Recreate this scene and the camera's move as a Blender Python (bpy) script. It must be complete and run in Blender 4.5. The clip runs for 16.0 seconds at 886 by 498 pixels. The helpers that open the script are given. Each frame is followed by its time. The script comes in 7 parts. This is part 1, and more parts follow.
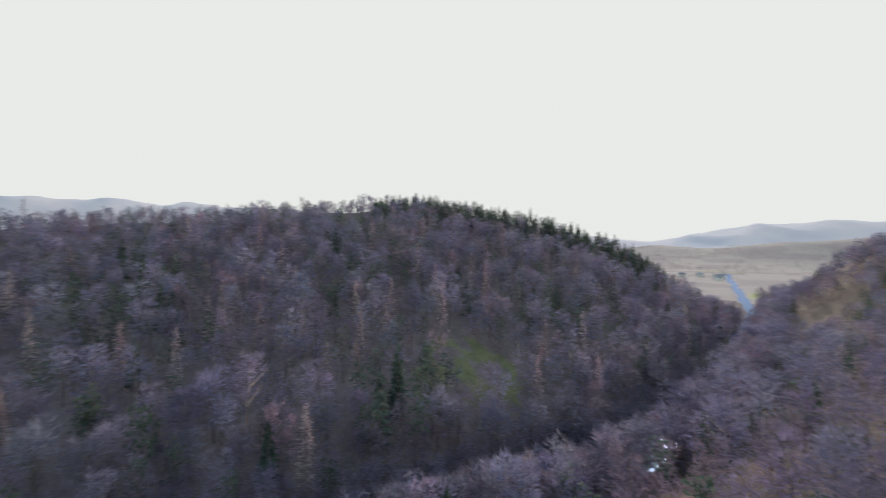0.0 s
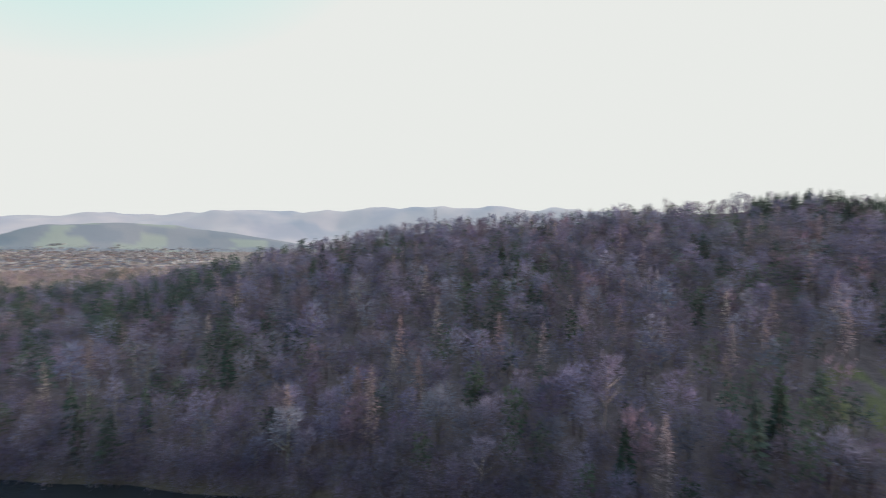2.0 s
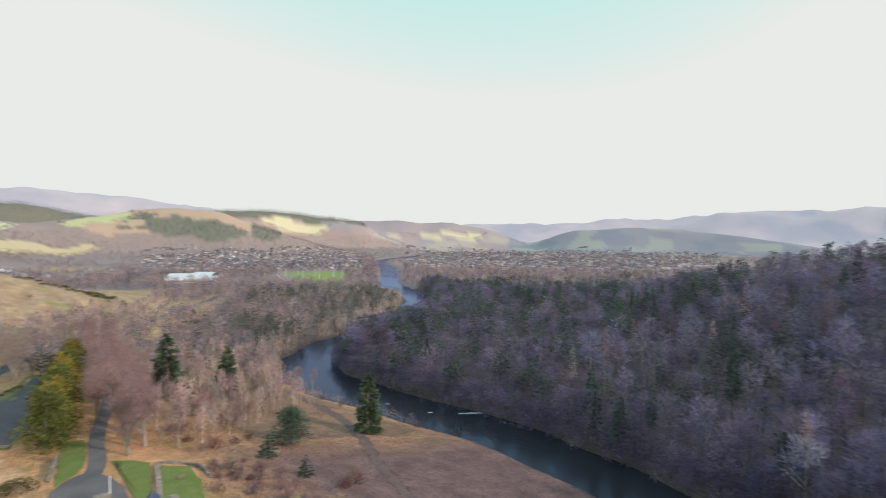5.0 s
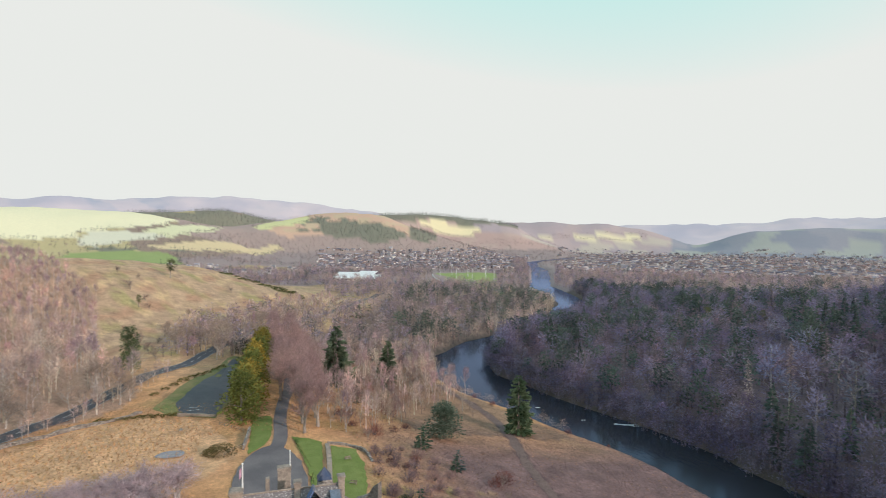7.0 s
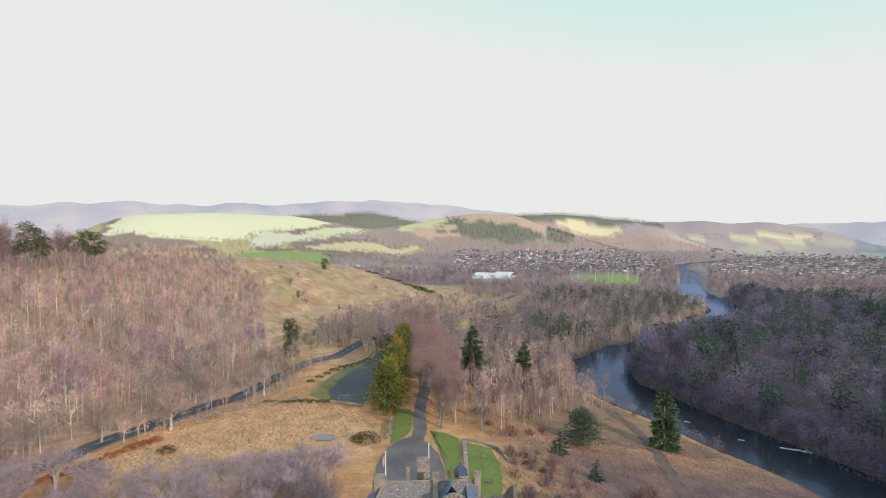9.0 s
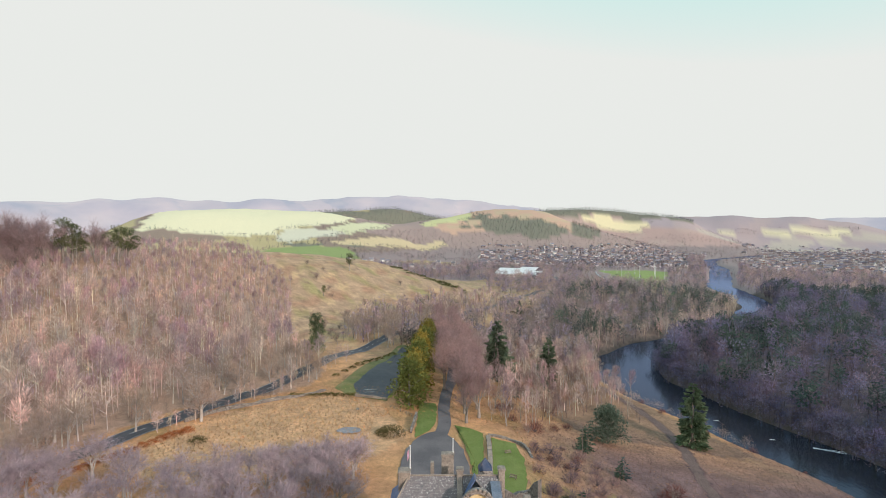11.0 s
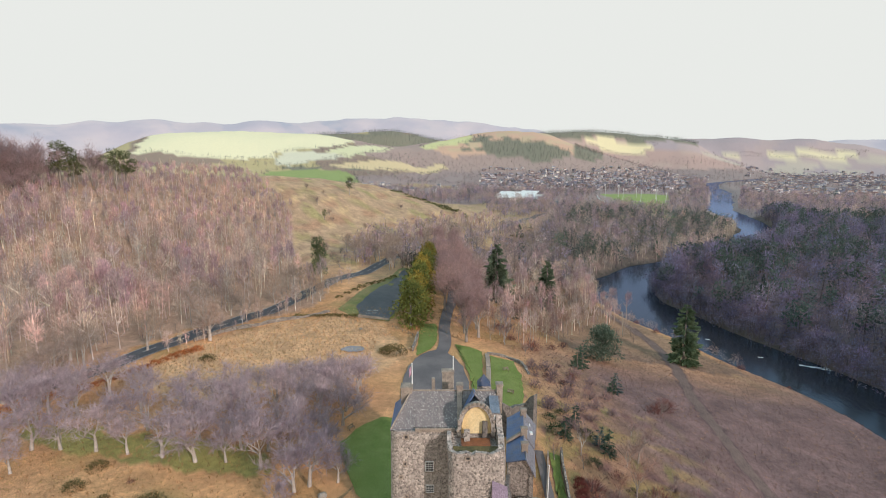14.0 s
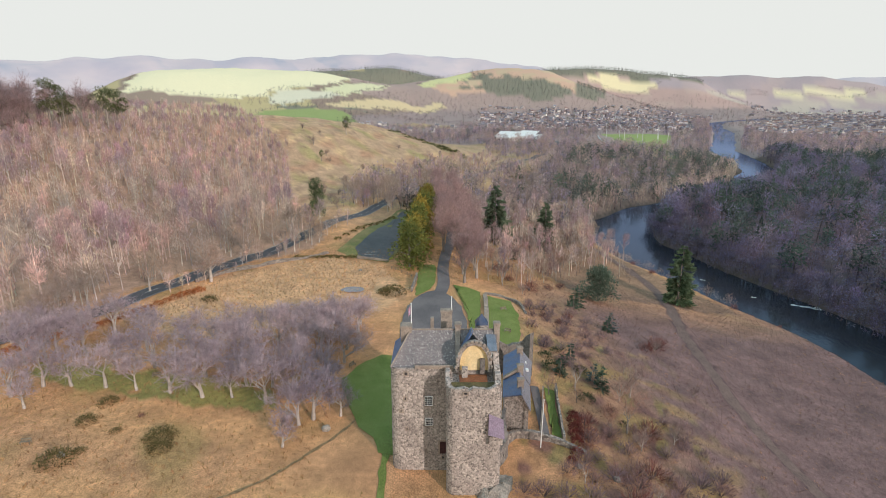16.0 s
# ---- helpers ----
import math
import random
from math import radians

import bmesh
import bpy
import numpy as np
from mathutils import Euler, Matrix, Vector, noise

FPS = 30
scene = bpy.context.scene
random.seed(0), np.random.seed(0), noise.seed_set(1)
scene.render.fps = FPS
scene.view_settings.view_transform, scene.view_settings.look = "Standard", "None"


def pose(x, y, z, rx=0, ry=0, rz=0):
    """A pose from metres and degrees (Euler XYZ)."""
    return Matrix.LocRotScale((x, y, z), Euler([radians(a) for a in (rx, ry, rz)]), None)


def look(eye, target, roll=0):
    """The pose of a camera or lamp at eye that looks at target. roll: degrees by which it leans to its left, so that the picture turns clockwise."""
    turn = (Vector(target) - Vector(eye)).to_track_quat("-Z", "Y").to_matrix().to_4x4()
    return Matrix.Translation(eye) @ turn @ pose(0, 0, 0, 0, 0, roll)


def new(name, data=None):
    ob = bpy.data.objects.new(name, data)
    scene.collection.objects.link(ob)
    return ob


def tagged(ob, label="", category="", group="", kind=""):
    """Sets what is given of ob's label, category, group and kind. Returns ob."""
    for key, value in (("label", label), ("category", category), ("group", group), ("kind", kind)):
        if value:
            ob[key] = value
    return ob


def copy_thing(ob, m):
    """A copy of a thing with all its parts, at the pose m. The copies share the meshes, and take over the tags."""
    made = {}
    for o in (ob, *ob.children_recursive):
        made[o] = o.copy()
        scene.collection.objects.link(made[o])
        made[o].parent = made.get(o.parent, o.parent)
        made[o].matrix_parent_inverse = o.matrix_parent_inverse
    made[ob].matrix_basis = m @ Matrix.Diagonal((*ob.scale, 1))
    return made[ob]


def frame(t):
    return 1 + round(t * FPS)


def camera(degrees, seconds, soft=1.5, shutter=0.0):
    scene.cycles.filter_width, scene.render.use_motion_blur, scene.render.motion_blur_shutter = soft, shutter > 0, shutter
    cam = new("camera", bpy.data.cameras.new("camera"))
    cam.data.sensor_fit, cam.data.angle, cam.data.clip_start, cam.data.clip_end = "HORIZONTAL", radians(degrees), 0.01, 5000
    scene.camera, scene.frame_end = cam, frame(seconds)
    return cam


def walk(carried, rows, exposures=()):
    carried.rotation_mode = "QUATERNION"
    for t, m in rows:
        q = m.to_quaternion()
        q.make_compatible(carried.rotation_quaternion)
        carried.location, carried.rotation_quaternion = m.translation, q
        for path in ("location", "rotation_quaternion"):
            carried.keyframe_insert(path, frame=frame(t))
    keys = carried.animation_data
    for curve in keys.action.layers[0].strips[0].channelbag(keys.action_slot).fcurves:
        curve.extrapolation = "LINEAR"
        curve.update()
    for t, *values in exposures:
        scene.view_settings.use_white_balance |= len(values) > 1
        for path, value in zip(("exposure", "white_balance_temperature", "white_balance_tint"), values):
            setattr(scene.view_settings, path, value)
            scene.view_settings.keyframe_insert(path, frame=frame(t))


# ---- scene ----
# ---- camera and its way: a drone hovering, turning and tilting ----
EYE = (0.0, 0.0, 62.0)
PATH = [(0, -120.43, -1.09, -0.60), (0.5, -111.10, -1.12, -0.76), (1, -101.28, -1.18, -0.81), (1.5, -92.03, -1.20, -0.85), (2, -83.31, -1.26, -0.86), (2.5, -74.33, -1.36, -0.77), (3, -65.73, -1.42, -0.66), (3.5, -55.88, -1.48, -0.60), (4, -47.46, -1.47, -0.56), (4.5, -40.19, -1.48, -0.50), (5, -32.94, -1.46, -0.40), (7.5, -13.94, -1.38, -0.25), (8, -10.39, -1.38, -0.14), (8.5, -6.07, -1.39, -0.15), (9, -2.46, -1.34, -0.12), (11.5, 0.21, -2.34, -0.02), (12, 0.30, -3.85, 0.02), (12.5, 0.30, -5.35, 0.02), (13, 0.26, -6.85, 0.03), (13.5, 0.22, -8.40, 0.02), (14, 0.16, -9.97, 0.00), (14.5, 0.14, -11.53, -0.00), (15, 0.09, -13.09, -0.01), (15.5, 0.03, -14.66, -0.01), (16, 0.00, -16.20, -0.00), ]
cam = camera(79.0, 16.0, soft=0.75, shutter=0.6)
walk(cam, [(t, pose(*EYE, 90 + pitch, roll, yaw)) for t, yaw, pitch, roll in PATH])

# ---- light: low winter sun, hazy bright sky ----
SUN_BEARING, SUN_HEIGHT = 143.0, 20.0      # clockwise from +y, above the horizon
world = bpy.data.worlds.new("sky")
scene.world = world
world.use_nodes = True
wn = world.node_tree
wn.nodes.clear()
sky = wn.nodes.new("ShaderNodeTexSky")
sky.sky_type, sky.sun_disc = "NISHITA", False
sky.sun_elevation, sky.sun_rotation = radians(SUN_HEIGHT), radians(SUN_BEARING)
sky.air_density, sky.dust_density, sky.ozone_density = 1.0, 2.5, 1.0
clip = wn.nodes.new("ShaderNodeMix")
clip.data_type, clip.blend_type = "RGBA", "DARKEN"
clip.inputs[0].default_value = 1.0
SKY = 0.12
clip.inputs[7].default_value = (0.81 / SKY, 0.828 / SKY, 0.802 / SKY, 1)
gain = wn.nodes.new("ShaderNodeMix")
gain.data_type, gain.blend_type = "RGBA", "MULTIPLY"
gain.inputs[0].default_value = 1.0
gain.inputs[7].default_value = (4.0, 4.55, 8.8, 1)
back = wn.nodes.new("ShaderNodeBackground")
back.inputs[1].default_value = SKY
wout = wn.nodes.new("ShaderNodeOutputWorld")
wn.links.new(sky.outputs[0], gain.inputs[6])
# low haze brightens the air along the skyline
low = wn.nodes.new("ShaderNodeSeparateXYZ")
wn.links.new(wn.nodes.new("ShaderNodeTexCoord").outputs["Generated"], low.inputs[0])
band = wn.nodes.new("ShaderNodeMapRange")
for i, v in zip((1, 2, 3, 4), (0.0, 0.16, 0.5 / SKY, 0.0)):
    band.inputs[i].default_value = v
wn.links.new(low.outputs["Z"], band.inputs[0])
haze = wn.nodes.new("ShaderNodeMix")
haze.data_type, haze.blend_type = "RGBA", "ADD"
haze.inputs[0].default_value = 1.0
wn.links.new(gain.outputs[2], haze.inputs[6])
wn.links.new(band.outputs[0], haze.inputs[7])
wn.links.new(haze.outputs[2], clip.inputs[6])
wn.links.new(clip.outputs[2], back.inputs[0])
wn.links.new(back.outputs[0], wout.inputs[0])
b, h = radians(SUN_BEARING), radians(SUN_HEIGHT)
sun_dir = Vector((math.sin(b) * math.cos(h), math.cos(b) * math.cos(h), math.sin(h)))
sun = new("sun", bpy.data.lights.new("sun", "SUN"))
sun.data.energy, sun.data.angle, sun.data.color = 2.55, radians(1.5), (1.0, 0.865, 0.79)
sun.matrix_world = look(sun_dir * 100, (0, 0, 0))


# ---- materials ----
def nodes_of(name):
    m = bpy.data.materials.new(name)
    m.use_nodes = True
    t = m.node_tree
    return m, t, t.nodes["Principled BSDF"]


def add(t, kind, **settings):
    n = t.nodes.new("ShaderNode" + kind)
    for key, value in settings.items():
        if key == "data_type":
            n.data_type = value
        elif key == "blend_type":
            n.blend_type = value
        elif key == "operation":
            n.operation = value
        elif key == "feature":
            n.feature = value
    return n


def noise_of(t, scale, detail=4.0, where=None):
    n = add(t, "TexNoise")
    n.inputs["Scale"].default_value, n.inputs["Detail"].default_value = scale, detail
    if where is not None:
        t.links.new(where, n.inputs["Vector"])
    return n.outputs["Fac"]


def span(t, value, low, high, a=0.35, b=0.65):
    n = add(t, "MapRange")
    for i, v in zip((1, 2, 3, 4), (a, b, low, high)):
        n.inputs[i].default_value = v
    t.links.new(value, n.inputs[0])
    return n.outputs[0]


def mixed(t, fac, a, b, blend="MIX"):
    n = add(t, "Mix", data_type="RGBA", blend_type=blend)
    for slot, v in ((0, fac), (6, a), (7, b)):
        if isinstance(v, (int, float)):
            n.inputs[slot].default_value = v
        elif isinstance(v, tuple):
            n.inputs[slot].default_value = (*v, 1)
        else:
            t.links.new(v, n.inputs[slot])
    return n.outputs[2]


def bumped(t, bsdf, height, strength, depth):
    n = add(t, "Bump")
    n.inputs["Strength"].default_value, n.inputs["Distance"].default_value = strength, depth
    t.links.new(height, n.inputs["Height"])
    t.links.new(n.outputs[0], bsdf.inputs["Normal"])


def surface(name, c1, c2, coarse=0.3, fine=6.0, rough=0.85, bump=0.3, depth=0.05, metal=0.0, spread=0.25, tint=False, varied=0.0):
    """A rough surface of two colours, patchy at one scale and grained at another."""
    m, t, bsdf = nodes_of(name)
    where = add(t, "NewGeometry").outputs["Position"]
    big, small = noise_of(t, coarse, 4, where), noise_of(t, fine, 5, where)
    col = mixed(t, span(t, big, 0, 1), c1, c2)
    if tint:
        a = add(t, "Attribute")
        a.attribute_name = "tint"
        col = mixed(t, 1.0, a.outputs["Color"], col, "MULTIPLY")
    grain = span(t, small, 1 - spread, 1 + spread)
    if varied:
        info = add(t, "ObjectInfo")
        shift = add(t, "MapRange")
        shift.inputs[3].default_value, shift.inputs[4].default_value = 1 - varied, 1 + varied
        t.links.new(info.outputs["Random"], shift.inputs[0])
        both = add(t, "Math", operation="MULTIPLY")
        t.links.new(grain, both.inputs[0]), t.links.new(shift.outputs[0], both.inputs[1])
        grain = both.outputs[0]
    rgb = add(t, "CombineColor")
    for i in range(3):
        t.links.new(grain, rgb.inputs[i])
    col = mixed(t, 1.0, col, rgb.outputs[0], "MULTIPLY")
    t.links.new(col, bsdf.inputs["Base Color"])
    bsdf.inputs["Roughness"].default_value, bsdf.inputs["Metallic"].default_value = rough, metal
    bsdf.inputs["Specular IOR Level"].default_value = 0.25
    if bump:
        bumped(t, bsdf, small, bump, depth)
    return m


def rubble(name, stone_a, stone_b, mortar, size=0.45):
    """Rubble masonry: stones of uneven colour in pale joints, stained in large patches."""
    m, t, bsdf = nodes_of(name)
    where = add(t, "NewGeometry").outputs["Position"]
    warp = add(t, "TexNoise")
    warp.inputs["Scale"].default_value = 1.3
    t.links.new(where, warp.inputs["Vector"])
    moved = add(t, "VectorMath", operation="MULTIPLY_ADD")
    moved.inputs[1].default_value = (0.35, 0.35, 0.35)
    t.links.new(warp.outputs["Color"], moved.inputs[0]), t.links.new(where, moved.inputs[2])
    cells, edges = add(t, "TexVoronoi"), add(t, "TexVoronoi", feature="DISTANCE_TO_EDGE")
    for v in (cells, edges):
        v.inputs["Scale"].default_value = 1 / size
        t.links.new(moved.outputs[0], v.inputs["Vector"])
    bw = add(t, "SeparateColor")
    t.links.new(cells.outputs["Color"], bw.inputs[0])
    col = mixed(t, span(t, bw.outputs[0], 0, 1, 0.1, 0.9), stone_a, stone_b)
    dark = span(t, bw.outputs[1], 0.35, 1.15, 0.0, 0.6)
    rgb = add(t, "CombineColor")
    for i in range(3):
        t.links.new(dark, rgb.inputs[i])
    col = mixed(t, 1.0, col, rgb.outputs[0], "MULTIPLY")
    col = mixed(t, span(t, edges.outputs[0], 0.8, 0, 0.02, 0.12), col, mortar)
    stain = noise_of(t, 0.22, 5, where)
    col = mixed(t, span(t, stain, 0, 0.5, 0.45, 0.7), col, (0.17, 0.14, 0.13), "MIX")
    pale = noise_of(t, 0.4, 6, where)
    col = mixed(t, span(t, pale, 0, 0.35, 0.58, 0.75), col, (0.48, 0.42, 0.38), "MIX")
    speck = noise_of(t, 3.2, 6, where)
    col = mixed(t, span(t, speck, 0, 0.7, 0.56, 0.66), col, (0.10, 0.085, 0.08), "MIX")
    t.links.new(col, bsdf.inputs["Base Color"])
    bsdf.inputs["Roughness"].default_value = 0.9
    bumped(t, bsdf, edges.outputs[0], 0.8, 0.12)
    return m


def slates(name, a, b, lichen, row=0.28):
    m, t, bsdf = nodes_of(name)
    where = add(t, "TexCoord").outputs["UV"]
    brick = add(t, "TexBrick")
    brick.inputs["Scale"].default_value = 1.0
    brick.inputs["Mortar Size"].default_value = 0.02
    brick.inputs["Brick Width"].default_value, brick.inputs["Row Height"].default_value = row, row * 0.8
    brick.inputs["Color1"].default_value, brick.inputs["Color2"].default_value = (*a, 1), (*b, 1)
    brick.inputs["Mortar"].default_value = (*[c * 0.4 for c in a], 1)
    t.links.new(where, brick.inputs["Vector"])
    place = add(t, "NewGeometry").outputs["Position"]
    big = noise_of(t, 0.5, 5, place)
    col = mixed(t, span(t, big, 0, 0.5), brick.outputs["Color"], (0.20, 0.17, 0.17))
    spots = noise_of(t, 4.6, 5, place)
    col = mixed(t, span(t, spots, 0, lichen, 0.56, 0.66), col, (0.62, 0.60, 0.58))
    t.links.new(col, bsdf.inputs["Base Color"])
    bsdf.inputs["Roughness"].default_value = 0.5
    bumped(t, bsdf, brick.outputs["Fac"], 0.5, -0.02)
    return m


M_GROUND = surface("ground_cover", (0.83, 0.79, 0.81), (1.2, 1.12, 1.14), 0.16, 4.5, 0.95, 0.16, 0.12, spread=0.34, tint=True)
m, t, bsdf = M_GROUND, M_GROUND.node_tree, M_GROUND.node_tree.nodes["Principled BSDF"]
where = add(t, "NewGeometry").outputs["Position"]
lump = span(t, noise_of(t, 0.75, 6, where), 0.82, 1.18, 0.3, 0.7)
tone = add(t, "CombineColor")
for i in range(3):
    t.links.new(lump, tone.inputs[i])
t.links.new(mixed(t, 1.0, bsdf.inputs["Base Color"].links[0].from_socket, tone.outputs[0], "MULTIPLY"), bsdf.inputs["Base Color"])
gtint = add(t, "Attribute")
gtint.attribute_name = "tint"
t.links.new(mixed(t, gtint.outputs["Alpha"], gtint.outputs["Color"], bsdf.inputs["Base Color"].links[0].from_socket), bsdf.inputs["Base Color"])
M_LEAF = surface("vegetation", (0.75, 0.745, 0.835), (1.2, 1.14, 1.14), 0.05, 0.8, 0.9, 0, tint=True, spread=0.3)
lt = M_LEAF.node_tree
thin, lit = add(lt, "BsdfTranslucent"), add(lt, "MixShader")
lit.inputs[0].default_value = 0.45
lt.links.new(lt.nodes["Principled BSDF"].inputs["Base Color"].links[0].from_socket, thin.inputs["Color"])
lt.links.new(lt.nodes["Principled BSDF"].outputs[0], lit.inputs[1])
lt.links.new(thin.outputs[0], lit.inputs[2])
lt.links.new(lit.outputs[0], [n for n in lt.nodes if n.bl_idname == "ShaderNodeOutputMaterial"][0].inputs["Surface"])
M_BARK = surface("bark", (0.33, 0.285, 0.25), (0.23, 0.195, 0.18), 0.6, 8, 0.95, 0.4, 0.03, varied=0.2)
M_BIRCH = surface("pale_bark", (0.50, 0.44, 0.40), (0.36, 0.31, 0.28), 0.8, 6, 0.9, 0.2, 0.02, varied=0.15)
M_ASPHALT = surface("asphalt", (0.055, 0.058, 0.07), (0.08, 0.08, 0.092), 0.25, 20, 0.55, 0.2, 0.01)
M_TARMAC = surface("worn_tarmac", (0.135, 0.12, 0.125), (0.20, 0.175, 0.175), 0.12, 9, 0.85, 0.3, 0.02)
M_PAINT = surface("road_paint", (0.75, 0.75, 0.73), (0.6, 0.6, 0.58), 1.5, 12, 0.7, 0)
M_WHITE = surface("white_paint", (0.80, 0.80, 0.79), (0.70, 0.70, 0.69), 1.0, 9, 0.5, 0)
M_LAWN = surface("mown_lawn", (0.155, 0.20, 0.05), (0.20, 0.235, 0.07), 0.25, 5, 0.95, 0.5, 0.08, spread=0.3)
M_STONE = rubble("castle_rubble", (0.52, 0.45, 0.405), (0.27, 0.235, 0.215), (0.46, 0.40, 0.36), 0.30)
# darker copy of the castle rubble, shade put into the stone colour
M_RUIN = rubble("shade_dark_rubble", (0.26, 0.23, 0.21), (0.14, 0.13, 0.12), (0.24, 0.21, 0.19))
M_DRYSTONE = rubble("field_wall_rubble", (0.42, 0.37, 0.32), (0.24, 0.21, 0.19), (0.15, 0.13, 0.12), 0.5)
M_ASHLAR = surface("dressed_sandstone", (0.36, 0.30, 0.25), (0.25, 0.205, 0.175), 0.7, 6, 0.85, 0.3, 0.03)
M_PLASTER = surface("limewashed_plaster", (0.80, 0.64, 0.38), (0.72, 0.55, 0.30), 0.5, 4, 0.85, 0.2, 0.02, spread=0.1)
M_SLATE = slates("weathered_slate", (0.16, 0.15, 0.16), (0.24, 0.21, 0.21), 0.75)
# one slate in two tones: blue for shaded slopes, lilac for sunlit
M_SLATE_SHADE_BLUE = slates("shade_blue_slate", (0.07, 0.145, 0.33), (0.09, 0.18, 0.40), 0.06)
M_SLATE_LIT = slates("lit_lilac_slate", (0.24, 0.245, 0.31), (0.31, 0.31, 0.37), 0.1)
M_LEAD = surface("lead_sheet", (0.20, 0.23, 0.28), (0.28, 0.30, 0.34), 0.6, 5, 0.45, 0.15, 0.02, metal=0.4)
M_WOOD = surface("weathered_timber", (0.32, 0.26, 0.19), (0.20, 0.16, 0.12), 1.5, 10, 0.85, 0.3, 0.02)
M_ROCK = surface("crag_rock", (0.24, 0.22, 0.20), (0.36, 0.32, 0.28), 0.5, 4, 0.9, 0.9, 0.3)
# near-black colour stands in for the shade inside openings
M_DARK = surface("dark_opening", (0.03, 0.03, 0.035), (0.05, 0.045, 0.045), 1.0, 5, 0.6, 0)

# bluish glow and base tint stand in for haze over the far hills
M_FAR, ft, fb = nodes_of("haze_glow_moor")
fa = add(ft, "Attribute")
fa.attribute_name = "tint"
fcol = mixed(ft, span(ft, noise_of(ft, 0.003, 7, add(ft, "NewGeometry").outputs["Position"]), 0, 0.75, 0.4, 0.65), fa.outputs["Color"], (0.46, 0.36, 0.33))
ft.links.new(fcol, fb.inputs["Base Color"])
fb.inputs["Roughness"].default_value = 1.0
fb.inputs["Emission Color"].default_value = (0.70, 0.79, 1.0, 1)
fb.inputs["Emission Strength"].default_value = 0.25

M_WATER, wt, wb = nodes_of("river_water")
wb.inputs["Base Color"].default_value = (0.030, 0.030, 0.033, 1)
wb.inputs["Roughness"].default_value = 0.5
wb.inputs["Specular IOR Level"].default_value = 0.0
wpos = add(wt, "NewGeometry").outputs["Position"]
wmap = add(wt, "Mapping")
wmap.inputs["Scale"].default_value = (1.0, 0.45, 1.0)
wt.links.new(wpos, wmap.inputs[0])
bumped(wt, wb, noise_of(wt, 0.55, 6, wmap.outputs[0]), 0.07, 0.5)
gloss = add(wt, "BsdfGlossy")
# gloss tinted blue, standing in for the reflected blue of the upper sky
gloss.inputs["Color"].default_value = (0.46, 0.62, 1.0, 1)
gloss.inputs["Roughness"].default_value = 0.12
edge_on = add(wt, "Fresnel")
edge_on.inputs["IOR"].default_value = 1.33
for n in (gloss, edge_on):
    wt.links.new(wb.inputs["Normal"].links[0].from_socket, n.inputs["Normal"])
both = add(wt, "MixShader")
steeper = add(wt, "Math", operation="POWER")
steeper.inputs[1].default_value = 1.02
wt.links.new(edge_on.outputs[0], steeper.inputs[0])
wt.links.new(steeper.outputs[0], both.inputs[0])
wt.links.new(wb.outputs[0], both.inputs[1])
wt.links.new(gloss.outputs[0], both.inputs[2])
wt.links.new(both.outputs[0], [n for n in wt.nodes if n.bl_idname == "ShaderNodeOutputMaterial"][0].inputs["Surface"])
M_FOAM = surface("white_water", (0.75, 0.77, 0.80), (0.45, 0.48, 0.52), 0.8, 3, 0.6, 0.5, 0.1)

M_GLASS, gt, gb = nodes_of("window_glass")
gb.inputs["Base Color"].default_value = (0.03, 0.035, 0.04, 1)
gb.inputs["Roughness"].default_value = 0.08


# ---- the lie of the land ----
RIVER = [(900, -1450), (640, -1060), (480, -820), (360, -640), (290, -500), (232, -380), (180, -270), (143, -170), (140, -90), (147, -10), (152, 50),
         (154, 110), (151, 165), (139, 208), (126, 250), (110, 305), (120, 358), (158, 398), (220, 440), (300, 520), (360, 610), (398, 710),
         (435, 850), (520, 1010), (640, 1250), (700, 1420), (820, 1650), (1200, 2000)]
WATER, HALF = -24.6, 19.0
RIDGE = [(345, -560, -22), (336, -470, 9), (345, -395, 49), (375, -330, 72), (440, -235, 89), (515, -75, 74), (500, 80, 64), (472, 163, 46),
         (455, 215, 28), (430, 320, 4), (420, 480, -14), (480, 640, -20)]
